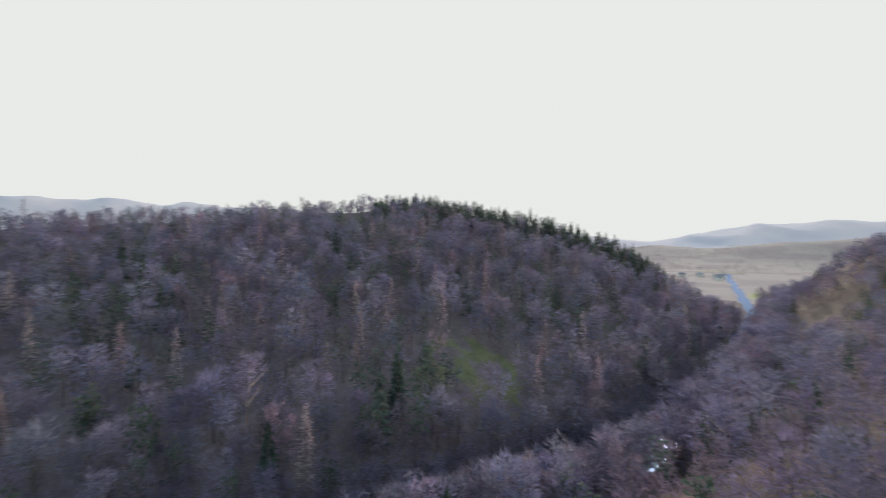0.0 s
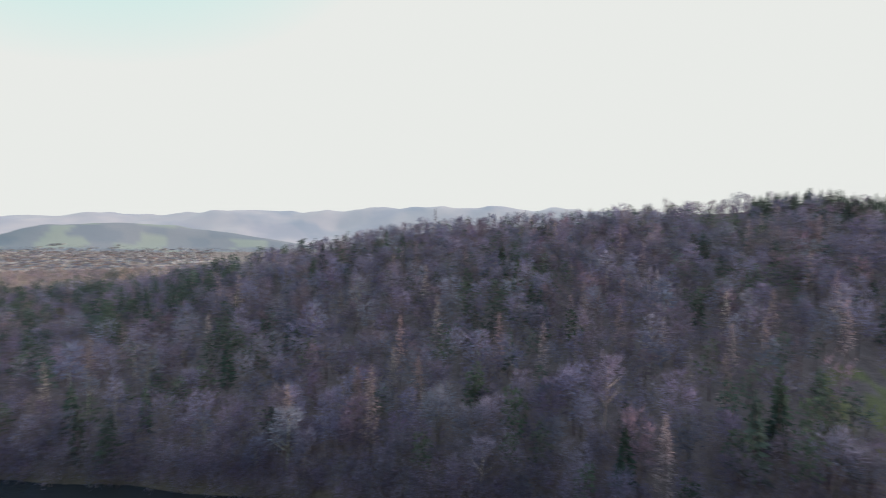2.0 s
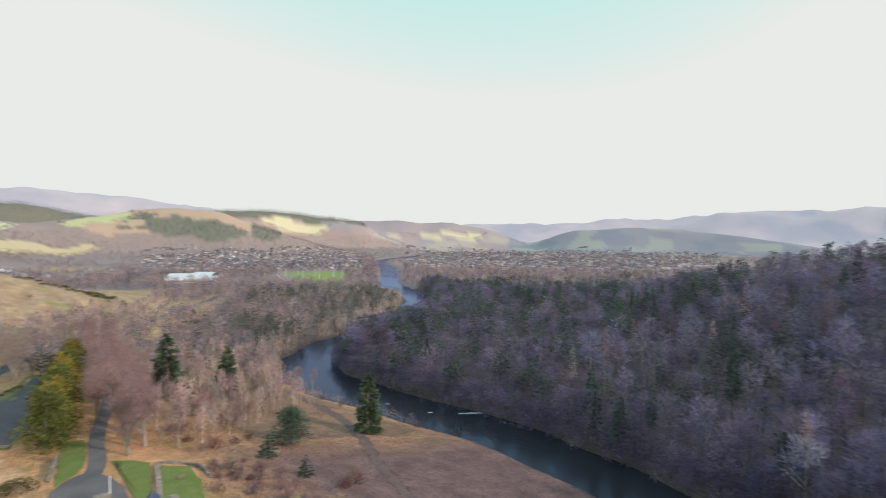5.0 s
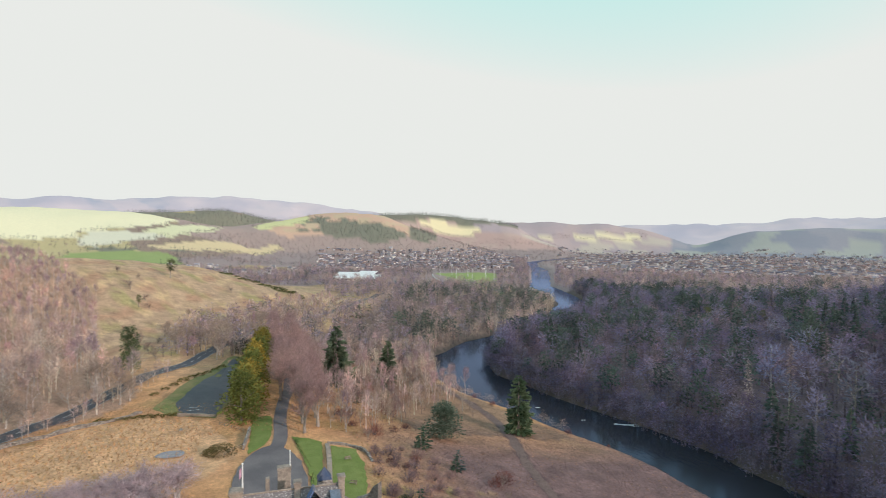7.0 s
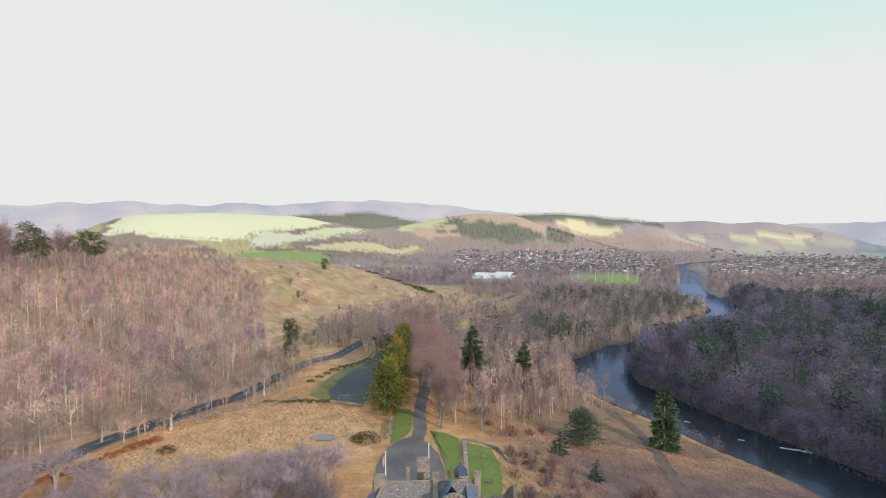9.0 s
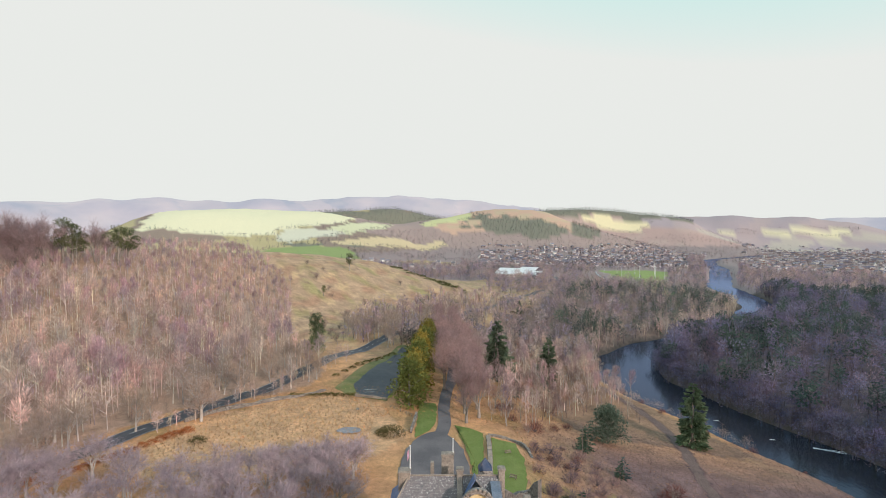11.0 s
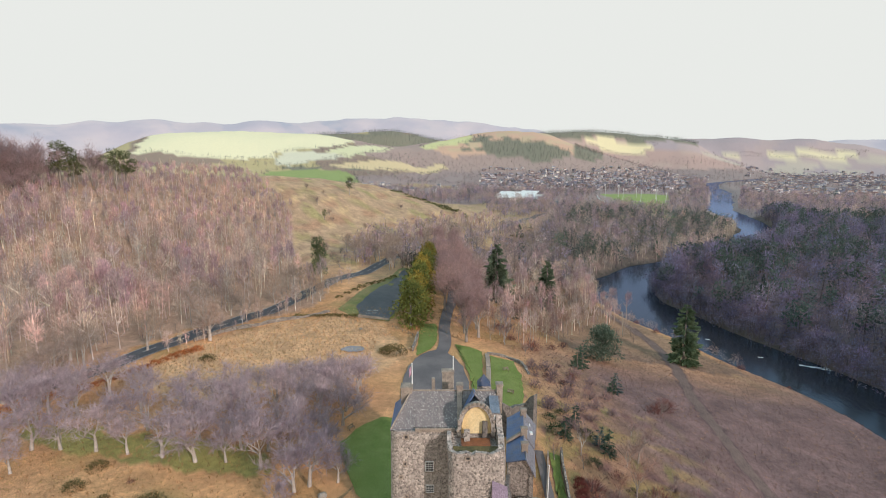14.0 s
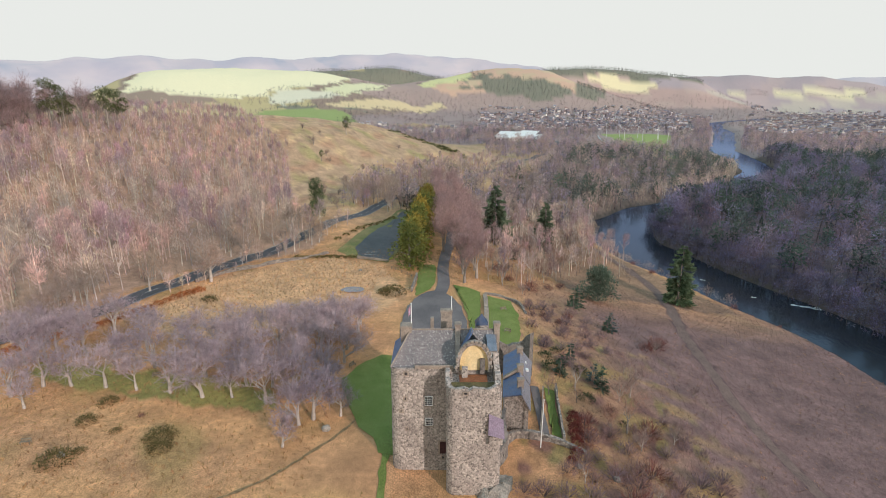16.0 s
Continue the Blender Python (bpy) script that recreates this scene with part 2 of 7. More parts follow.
# long ranges as (distance, half depth, [(bearing, rise over the valley floor)])
RANGES = [(2250, 230, [(-13, 0), (-10, 50), (-7.7, 90), (-4.8, 109), (-2.6, 125), (-0.2, 144), (2.6, 163), (4.9, 176), (7.3, 181), (10, 173), (12.9, 130), (14.6, 102), (16.9, 75), (20, 35), (24, 0)]),
          (2100, 330, [(-44, 0), (-38, 40), (-33, 70), (-30.8, 108), (-29.7, 125), (-28.1, 147), (-25.8, 159), (-21.9, 169), (-17.9, 164), (-12.6, 152), (-8.2, 126), (-4.8, 93), (-2, 30), (1, 0)]),
          (2720, 190, [(-20, 90), (-16, 153), (-13.7, 172), (-11.7, 178), (-8.1, 197), (-5, 193), (-2.6, 175), (-1, 162), (3, 120), (6, 130), (10, 181), (10.9, 186), (12.8, 198), (15.4, 192), (18.3, 180), (21.8, 164), (24.6, 134), (26.2, 82), (28.8, 37), (31, 0)]),
          (2980, 150, [(18, 0), (22.6, 158), (24.1, 162), (28.9, 159), (30.7, 145), (33.2, 167), (35.8, 135), (38.2, 113), (42, 38), (45.7, 105), (51.3, 130), (56.5, 122), (61.4, 95), (65.9, 59), (72, 0)]),
          (2600, 250, [(135, 0), (141.5, 68), (146.5, 52), (151.2, 75), (155.4, 93), (160, 106), (168, 80), (175, 0)]),
          (4150, 330, [(-60, 0), (-45, 241), (-38, 263), (-33.4, 279), (-30.9, 302), (-27.9, 315), (-24.3, 297), (-21.9, 290), (-18.8, 331), (-16.8, 315), (-12, 332), (-9.2, 350), (-1.4, 337), (3.2, 318), (6.9, 289), (9.9, 260), (14, 205), (20, 169), (25, 162), (30.9, 169), (37.5, 175), (45.7, 181), (51.3, 210), (56.5, 209), (59, 247), (61.4, 263), (65.8, 254), (69.9, 269), (72.4, 278), (78.3, 313), (85, 321), (92, 321), (105, 285), (120, 227), (137.7, 107), (141.5, 75), (146.5, 152), (151.2, 209), (155.4, 225), (160, 227), (168, 205), (176, 0)])]
KNOLLS = [(-285, 440, 51, 112, 122), (-120, 600, 36, 95, 110), (-260, 700, 14, 160, 160), (225, -745, 62, 105, 130), (60, -640, 45, 160, 140), (-200, -300, 30, 170, 220)]


def polyline(px, py, line):
    """Distance to a polyline, signed by side (left of its way positive), and the place along it as a fraction between its points."""
    best = np.full(px.shape, 1e18)
    side, along = np.zeros(px.shape), np.zeros(px.shape)
    for i, (a, c) in enumerate(zip(line[:-1], line[1:])):
        dx, dy = c[0] - a[0], c[1] - a[1]
        u = np.clip(((px - a[0]) * dx + (py - a[1]) * dy) / (dx * dx + dy * dy), 0, 1)
        ex, ey = px - a[0] - u * dx, py - a[1] - u * dy
        d2 = ex * ex + ey * ey
        near = d2 < best
        best = np.where(near, d2, best)
        side = np.where(near, np.sign(dx * ey - dy * ex), side)
        along = np.where(near, i + u, along)
    return np.sqrt(best), side, along


def ranges(px, py):
    """Long hill ranges whose crests rise and fall with the bearing."""
    r, bearing = np.hypot(px, py), np.degrees(np.arctan2(px, py))
    total = np.zeros(px.shape)
    for n, (far, depth, crest) in enumerate(RANGES):
        b, h = [c[0] for c in crest], [c[1] for c in crest]
        rise = sum(np.interp(bearing + o, b, h, 0, 0) for o in (-0.8, 0, 0.8)) / 3
        away = r - far - 40 * np.sin(bearing * 0.3 + n)
        total = total + (rise * np.exp(-0.5 * (away / depth) ** 2)) ** 5
    return total ** 0.2


def wavy(px, py, size, seed):
    """Cheap smooth unevenness between -1 and 1."""
    r = random.Random(seed)
    out = np.zeros(np.shape(px))
    for i in range(6):
        a, k, ph = r.uniform(0, 6.28), r.uniform(0.6, 1.7) * 6.28 / size, r.uniform(0, 6.28)
        out = out + np.sin((px * math.cos(a) + py * math.sin(a)) * k + ph)
    return out / 6 * 1.6


def breadth(py):
    """Half the river's width, which narrows upstream."""
    return np.interp(py, [-700, -300, -120, 60, 200, 300], [6.5, 7.5, 11.0, 13.0, 16.0, HALF])


def land(px, py):
    """Height of the ground."""
    px, py = np.asarray(px, float), np.asarray(py, float)
    d, side, _ = polyline(px, py, RIVER)
    e = d - breadth(py) + 2.5 * wavy(px, py, 60, 5)
    level = np.interp(py, [-900, -500, -200, 260, 480, 700, 1100, 1500], [-21, -14, 0, 0, -7, -13, -19, -20])
    steep = np.interp(py, [-450, -150, -40], [1.5, 2.4, 1.0])
    bank = np.interp(np.where((side > 0) & (e > 4), e * steep, e), [-12, -3, 4, 25, 60, 95, 118, 150], [-28, -26.5, -22.5, -20, -14.5, -5, -0.6, 0])
    north = np.where(e < 4, bank, -22.5 + (bank + 22.5) * (level + 22.5) / 22.5)
    rd, rside, along = polyline(px, py, [p[:2] for p in RIDGE])
    top = np.interp(along, np.arange(len(RIDGE)), [p[2] for p in RIDGE])
    share = np.clip(e, 0, None) / (np.clip(e, 0, None) + rd + 1e-6)
    beyond = np.where(rside < 0, rd, 0)
    south = -22.5 + (top + 22.5) * share ** 0.9 * np.exp(-(beyond / 500) ** 2) + 2.0
    south = np.where(e < 4, bank, np.where(e < 12, -22.5 + (south + 22.5) * (e - 4) / 8, south))
    z = np.where(side > 0, north, south)
    for x, y, rise, sx, sy in KNOLLS:
        swell = np.exp(-0.5 * ((px - x) / sx) ** 2 - 0.5 * ((py - y) / sy) ** 2)
        z = z + rise * np.clip((swell - 0.14) / 0.86, 0, 1) * np.clip(e / 80, 0, 1)
    r = np.hypot(px, py)
    far = np.clip((r - 900) / 500, 0, 1)
    z = z + ranges(px, py) * far
    lift = np.clip((r - 1300) / 700, 0, 1) * np.clip((z + 15) / 80, 0, 1.6)
    z = z + lift * np.where(r > 3300, 2.6, 1.0) * (3.0 * wavy(px, py, 500, 3) + 1.5 * wavy(px, py, 240, 4) - 3.5 * np.abs(wavy(px, py, 420, 8)))
    rough = np.clip(e / 30, 0, 1) * np.clip((np.hypot(px - 5, py - 110) - 60) / 60, 0, 1)
    return z + rough * (0.5 * wavy(px, py, 22, 9) + 1.2 * wavy(px, py, 90, 11))


def height(x, y):
    return float(land(np.array([x]), np.array([y]))[0])


def inside(px, py, poly):
    hit = np.zeros(np.shape(px), bool)
    for (x0, y0), (x1, y1) in zip(poly, poly[1:] + poly[:1]):
        if y0 == y1:
            continue
        cross = (py > min(y0, y1)) & (py <= max(y0, y1)) & (px < x0 + (py - y0) / (y1 - y0) * (x1 - x0))
        hit ^= cross
    return hit


ROAD = [(-190, 40), (-150, 84), (-115, 127), (-100, 153), (-84, 184), (-68, 222), (-54, 258), (-43, 295), (-30, 345), (0, 420), (48, 500),
        (75, 560), (108, 640), (150, 740), (190, 900), (170, 1060)]
FOOTPATH = [(73, 60), (73, 85), (73.3, 114), (74.8, 127), (77.8, 146), (80.7, 167), (87.5, 193), (93, 222), (90, 250), (84, 285)]
WOOD_NORTH = [(-400, 20), (-205, 45), (-122, 135), (-90, 186), (-84, 186), (-70, 203), (-54, 217), (-53, 236), (-72, 262), (-88, 300), (-106, 370), (-126, 440), (-200, 520), (-420, 560), (-560, 300)]
REEDS = [(-96, 148), (-64, 126), (-36, 138), (-15, 150), (-14, 172), (-22, 192), (-45, 204), (-62, 196), (-82, 170)]


def mesh_object(name, verts, faces, material, parent=None, tint=None, smooth=False, normals=None):
    me = bpy.data.meshes.new(name)
    verts, faces = np.asarray(verts, np.float32), np.asarray(faces, np.int32)
    k = faces.shape[1]
    me.vertices.add(len(verts))
    me.vertices.foreach_set("co", verts.ravel())
    me.loops.add(faces.size)
    me.loops.foreach_set("vertex_index", faces.ravel())
    me.polygons.add(len(faces))
    me.polygons.foreach_set("loop_start", np.arange(0, faces.size, k, dtype=np.int32))
    me.polygons.foreach_set("use_smooth", np.full(len(faces), smooth))
    if tint is not None:
        a = me.attributes.new("tint", "FLOAT_COLOR", "POINT")
        a.data.foreach_set("color", np.c_[np.asarray(tint, np.float32), np.ones(len(verts), np.float32)][:, (0, 1, 2, -1 if np.shape(tint)[1] == 3 else 3)].ravel())
    if normals is not None:
        a = me.attributes.new("custom_normal", "FLOAT_VECTOR", "POINT")
        a.data.foreach_set("vector", np.asarray(normals, np.float32).ravel())
    me.update(calc_edges=True)
    me.materials.append(material)
    ob = new(name, me)
    ob.parent = parent
    return ob


def fields(px, py, r, z):
    """Patchwork of far fields: cells of a skewed grid, each of its own crop."""
    u = np.floor((px * 0.86 + py * 0.5 + 60 * wavy(px, py, 900, 21)) / 260)
    v = np.floor((py * 0.86 - px * 0.5 + 60 * wavy(px, py, 800, 22)) / 200)
    return np.abs(np.sin(u * 12.9898 + v * 78.233) * 43758.5453) % 1.0


# fields beyond the valley, as outlines on the plan with the colour of each
# pale fields are lifted towards white for distance haze
FIELDS = [([(-478, 1493), (-391, 1520), (-280, 1500), (-232, 1434), (-220, 1353), (-301, 1300), (-403, 1285), (-490, 1310)], (0.30, 0.36, 0.14)),
          ([(-338, 1560), (-240, 1646), (-151, 1774), (-8, 1919), (5, 1869), (-137, 1610), (-240, 1535)], (0.66, 0.53, 0.32)),
          ([(-870, 1530), (-930, 1660), (-960, 1850), (-880, 1990), (-760, 2090), (-600, 2130), (-440, 2110), (-327, 2000), (-338, 1825), (-428, 1742), (-525, 1700), (-519, 1633), (-705, 1535)], (0.80, 0.745, 0.50)),
          ([(-513, 1671), (-487, 1702), (-387, 1714), (-312, 1678), (-323, 1646), (-451, 1562), (-490, 1575)], (0.68, 0.65, 0.50)),
          ([(-380, 1725), (-300, 1880), (-266, 1974), (-194, 2053), (-215, 1890), (-253, 1742), (-300, 1665)], (0.68, 0.66, 0.42)),
          ([(-99, 2132), (-20, 2230), (40, 2270), (110, 2260), (117, 2170), (34, 2102), (-71, 2074)], (0.64, 0.62, 0.32)),
          ([(628, 2495), (700, 2540), (794, 2507), (860, 2480), (946, 2442), (911, 2406), (830, 2372), (735, 2421), (661, 2473)], (0.80, 0.69, 0.43)),
          ([(1430, 2415), (1571, 2385), (1790, 2310), (1690, 2285), (1560, 2335), (1430, 2385)], (0.74, 0.66, 0.44)),
          ([(1260, 2470), (1400, 2420), (1390, 2400), (1250, 2440)], (0.66, 0.58, 0.42)),
          ([(-130, 1330), (-60, 1440), (30, 1420), (20, 1290)], (0.44, 0.33, 0.19)),
          ([(320, 1116), (400, 1130), (461, 1105), (400, 960), (346, 841), (300, 700), (262, 640), (270, 760), (303, 926)], (0.28, 0.35, 0.12))]
PLANTED = [[(68, 2190), (150, 2225), (230, 2195), (289, 2125), (363, 2054), (447, 1960), (424, 1892), (322, 1920), (193, 1986), (74, 2026)],
           [(-455, 1515), (-450, 1560), (-350, 1545), (-345, 1525)], [(-280, 1518), (-260, 1540), (-205, 1530), (-215, 1512)]]


def in_fields(px, py):
    hit = np.zeros(np.shape(px), bool)
    for line, _ in FIELDS:
        hit |= inside(px, py, line)
    return hit


def plantation(px, py, z):
    """Where conifers are planted on the far slopes."""
    qx, qy = px + 22 * wavy(px, py, 150, 101), py + 26 * wavy(px, py, 170, 102)
    r, bearing = np.hypot(px, py), np.degrees(np.arctan2(px, py))
    hit = inside(qx, qy, PLANTED[0]) & (np.hypot(px - 112, py - 2085) > 38) & (np.hypot(px - 200, py - 2150) > 26)
    hit |= inside(px, py, PLANTED[1]) | inside(px, py, PLANTED[2])
    hit |= (bearing > 13.4) & (bearing < 16.2) & (r > 1960) & (r < 2320) & (z > 42 + 10 * wavy(px, py, 90, 103))
    crest = np.interp(bearing, [9.5, 11, 14.4, 17, 18.6, 21.7, 24.6, 26], [140, 128, 128, 136, 112, 124, 100, 130])
    hit |= (bearing > 9.5) & (bearing < 25.6) & (r > 2450) & (r < 2830) & (z > crest + 6 * wavy(px, py, 120, 104))
    hit |= (bearing > -14) & (bearing < 0.5) & (r > 2420) & (r < 2900) & (z > 58 + 14 * wavy(px, py, 300, 105)) & (wavy(px, py, 240, 106) > -0.7)
    return hit & ~in_fields(px, py)


def cover(px, py, z):
    """Base colour of the ground: dry winter grass, leaf litter, pasture, heather, distance haze."""
    r, bearing = np.hypot(px, py), np.degrees(np.arctan2(px, py))
    d, side, _ = polyline(px, py, RIVER)
    e = d - breadth(py)
    c = np.empty(px.shape + (3,))
    c[:] = (0.57, 0.325, 0.155)
    patch = np.clip(0.5 + 0.9 * wavy(px, py, 35, 31), 0, 1)[..., None]
    c = c * (1 - patch) + np.array((0.50, 0.28, 0.145)) * patch
    away = np.clip((py - 230) / 120, 0, 1)[..., None]
    c = c * (1 - away) + np.array((0.46, 0.325, 0.205)) * away
    green = np.clip(wavy(px, py, 28, 33) * 1.6 - 0.5, 0, 1)[..., None] * 0.35
    c = c * (1 - green) + np.array((0.20, 0.21, 0.06)) * green

    def put(mask, colour):
        c[mask] = colour
    upland = (py > 300) & (py < 800) & (px > -170) & (px < 90)
    for size, seed, level, colour in ((42, 121, 0.25, (0.40, 0.235, 0.145)), (26, 122, 0.35, (0.58, 0.42, 0.23)), (34, 123, 0.4, (0.34, 0.31, 0.13)), (11, 124, 0.5, (0.30, 0.20, 0.14))):
        much = (np.clip((wavy(px, py, size, seed) - level) * 2.5, 0, 0.75) * upland)[..., None]
        c[:] = c * (1 - much) + np.array(colour) * much
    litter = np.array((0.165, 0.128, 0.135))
    put(inside(px, py, WOOD_NORTH), (0.42, 0.285, 0.20))
    strip = inside(px + 1.5 * wavy(px, py, 9, 38), py + 1.5 * wavy(px, py, 7, 39), [(-96, 109), (-66, 101), (-44, 97), (-34, 97), (-37, 105), (-60, 110), (-82, 114), (-96, 117)])
    put(strip & (wavy(px, py, 12, 43) > -0.6), (0.30, 0.28, 0.095))
    put(inside(px + 3 * wavy(px, py, 20, 37), py, REEDS), (0.60, 0.375, 0.205))
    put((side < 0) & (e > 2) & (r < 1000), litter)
    put((side > 0) & (py < -20) & (r < 1000) & (e > 1), (0.19, 0.135, 0.11))
    put((side > 0) & (py > 195) & (e > 8) & (e < 75) & (r < 1000), (0.29, 0.19, 0.12))
    put((side > 0) & (py > 330) & (r < 1000) & (polyline(px, py, ROAD)[1] < 0) & (polyline(px, py, ROAD)[0] > 26 + 8 * wavy(px, py, 40, 36)), (0.22, 0.165, 0.135))
    put((side < 0) & (py > 400) & (r < 1400) & (bearing > 20) & (e > 2), (0.20, 0.155, 0.135))
    # river meadow darkened towards the water, hill shade put into its colour
    meadow = (np.clip((px - 18) / 35, 0, 1) * np.clip((215 - py) / 50, 0, 1) * (side > 0) * (py > -60))[..., None]
    c[:] = c * (1 - meadow) + np.array((0.19, 0.125, 0.117)) * (1 + 0.12 * wavy(px, py, 18, 35))[..., None] * meadow
    bank = (px > 13) & (px < 66) & (py > 44) & (py < 135) & (side > 0)
    for size, seed, level, colour in ((15, 111, 0.15, (0.38, 0.26, 0.105)), (12, 112, 0.3, (0.20, 0.105, 0.095)), (9, 113, 0.35, (0.24, 0.20, 0.08))):
        much = (np.clip((wavy(px, py, size, seed) - level) * 2.2, 0, 0.8) * bank * np.clip((66 - px) / 20, 0, 1))[..., None]
        c[:] = c * (1 - much) + np.array(colour) * much
    track = polyline(px, py, FOOTPATH)[0] + 0.7 * wavy(px, py, 6, 45)
    put((track < 2.1) & (r < 330), (0.13, 0.086, 0.082))
    put((e > -8) & (e < 3) & (r < 900), (0.11, 0.09, 0.075))
    # far tones run paler than near ground, standing in for haze
    far = r > 850
    f = fields(px, py, r, z)
    edge = bearing + 1.5 * wavy(px, py, 500, 44)
    crop = np.where((f < 0.35)[..., None], (0.50, 0.42, 0.23), np.where((f < 0.6)[..., None], (0.40, 0.31, 0.19), (0.31, 0.235, 0.185)))
    put(far, crop[far])
    put(far & (z < 6) & (r < 2750) & (edge > -9) & (edge < 78), (0.34, 0.265, 0.25))
    near_hill = far & (edge > -9) & (edge < 22) & (r > 1750) & (r < 2500)
    put(near_hill & (z > 6), (0.40, 0.30, 0.265))
    put(near_hill & (z > 62 + 12 * wavy(px, py, 150, 46)) & (edge > -1), (0.60, 0.40, 0.29))
    put(near_hill & (z > 75) & (wavy(px, py, 110, 47) > 0.25) & (edge > -1), (0.56, 0.43, 0.29))
    second = far & (edge > 9) & (edge < 30) & (r > 2380) & (r < 2900) & (z > 4)
    put(second, (0.48, 0.34, 0.30))
    put(second & (wavy(px, py, 150, 48) > 0.3), (0.50, 0.37, 0.32))
    f = fields(px * 2.2, py * 2.2, r, z)
    # right-hand hills tinted mauve and blue-grey to stand in for haze
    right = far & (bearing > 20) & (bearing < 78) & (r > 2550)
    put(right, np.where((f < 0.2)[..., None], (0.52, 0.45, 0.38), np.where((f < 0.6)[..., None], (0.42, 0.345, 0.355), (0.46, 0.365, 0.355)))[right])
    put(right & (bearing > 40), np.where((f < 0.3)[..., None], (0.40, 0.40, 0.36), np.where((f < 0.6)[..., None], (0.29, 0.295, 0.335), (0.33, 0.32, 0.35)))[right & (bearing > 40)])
    put(plantation(px, py, z), (0.24, 0.23, 0.175))
    for line, colour in FIELDS:
        put(inside(px + 5 * wavy(px, py, 90, 107), py + 5 * wavy(px, py, 80, 108), line), colour)
    # moor tints lean grey-mauve, haze put into the colour
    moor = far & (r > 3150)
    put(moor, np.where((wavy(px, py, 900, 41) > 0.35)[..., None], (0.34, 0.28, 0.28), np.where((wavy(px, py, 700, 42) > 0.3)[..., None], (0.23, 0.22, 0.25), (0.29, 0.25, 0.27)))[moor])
    south = far & (bearing > 80) & (bearing < 130) & (r < 2500)
    put(south, litter)
    up = far & (bearing > 130) & (r < 3200)
    put(up, np.where(((f < 0.13) & (r < 1700))[..., None], (0.33, 0.34, 0.16), np.where((f < 0.5)[..., None], (0.33, 0.275, 0.265), (0.27, 0.22, 0.225)))[up])
    moss = ((px - 205) / 30) ** 2 + ((py + 140) / 22) ** 2 < 1
    put(moss & (wavy(px, py, 16, 48) > -0.1), (0.15, 0.145, 0.08))
    return c


def ground_sheet():
    seen = np.concatenate([np.arange(-47, 60, 0.36), np.arange(60, 168, 0.5)])
    rest = np.arange(168, 313, 3.0)
    bear = np.radians(np.concatenate([seen, rest]))
    rings = 22 * np.exp(np.arange(0, 350) * math.log(4880 / 22) / 349)
    rr, aa = np.meshgrid(rings, bear, indexing="ij")
    px, py = rr * np.sin(aa), rr * np.cos(aa)
    z = land(px, py)
    n, m = rr.shape
    verts = np.stack([px, py, z], -1).reshape(-1, 3)
    grain = np.clip(1.15 - rr / 1400, 0.15, 1.0)
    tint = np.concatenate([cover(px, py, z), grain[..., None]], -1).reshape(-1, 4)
    i, j = np.meshgrid(np.arange(n - 1), np.arange(m), indexing="ij")
    k = (j + 1) % m
    quads = np.stack([i * m + j, i * m + k, (i + 1) * m + k, (i + 1) * m + j], -1).reshape(-1, 4)
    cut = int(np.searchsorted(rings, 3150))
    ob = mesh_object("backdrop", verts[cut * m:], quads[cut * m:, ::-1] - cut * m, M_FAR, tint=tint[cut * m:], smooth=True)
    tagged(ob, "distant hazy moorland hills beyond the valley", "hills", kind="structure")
    ob = mesh_object("ground", verts[:(cut + 1) * m], quads[:cut * m, ::-1], M_GROUND, tint=tint[:(cut + 1) * m], smooth=True)
    tagged(ob, "rolling ground of dry winter grass, leaf litter and pasture", "ground", kind="structure")
    hub = [(22 * math.sin(a), 22 * math.cos(a)) for a in np.linspace(0, 2 * math.pi, 33)[:-1]]
    bm = bmesh.new()
    mid = bm.verts.new((0, 0, height(0, 0)))
    ring = [bm.verts.new((x * 1.02, y * 1.02, height(x, y) - 0.05)) for x, y in hub]
    for a, c in zip(ring, ring[1:] + ring[:1]):
        bm.faces.new((mid, c, a))
    me = bpy.data.meshes.new("ground_under_drone")
    bm.to_mesh(me)
    bm.free()
    a = me.attributes.new("tint", "FLOAT_COLOR", "POINT")
    a.data.foreach_set("color", np.tile(np.array((0.33, 0.23, 0.12, 1), np.float32), len(me.vertices)))
    me.materials.append(M_GROUND)
    tagged(new("ground", me), "patch of dry winter grass beside the castle", "ground", kind="structure")


ground_sheet()


def resampled(line, step):
    pts = [Vector((*p[:2], 0)) for p in line]
    out = []
    n = len(pts)
    for i in range(n - 1):
        p0, p1, p2, p3 = pts[max(i - 1, 0)], pts[i], pts[i + 1], pts[min(i + 2, n - 1)]
        count = max(1, int((p2 - p1).length / step))
        for k in range(count):
            u = k / count
            out.append(0.5 * ((2 * p1) + (p2 - p0) * u + (2 * p0 - 5 * p1 + 4 * p2 - p3) * u * u + (3 * p1 - p0 - 3 * p2 + p3) * u ** 3))
    out.append(pts[-1])
    return out


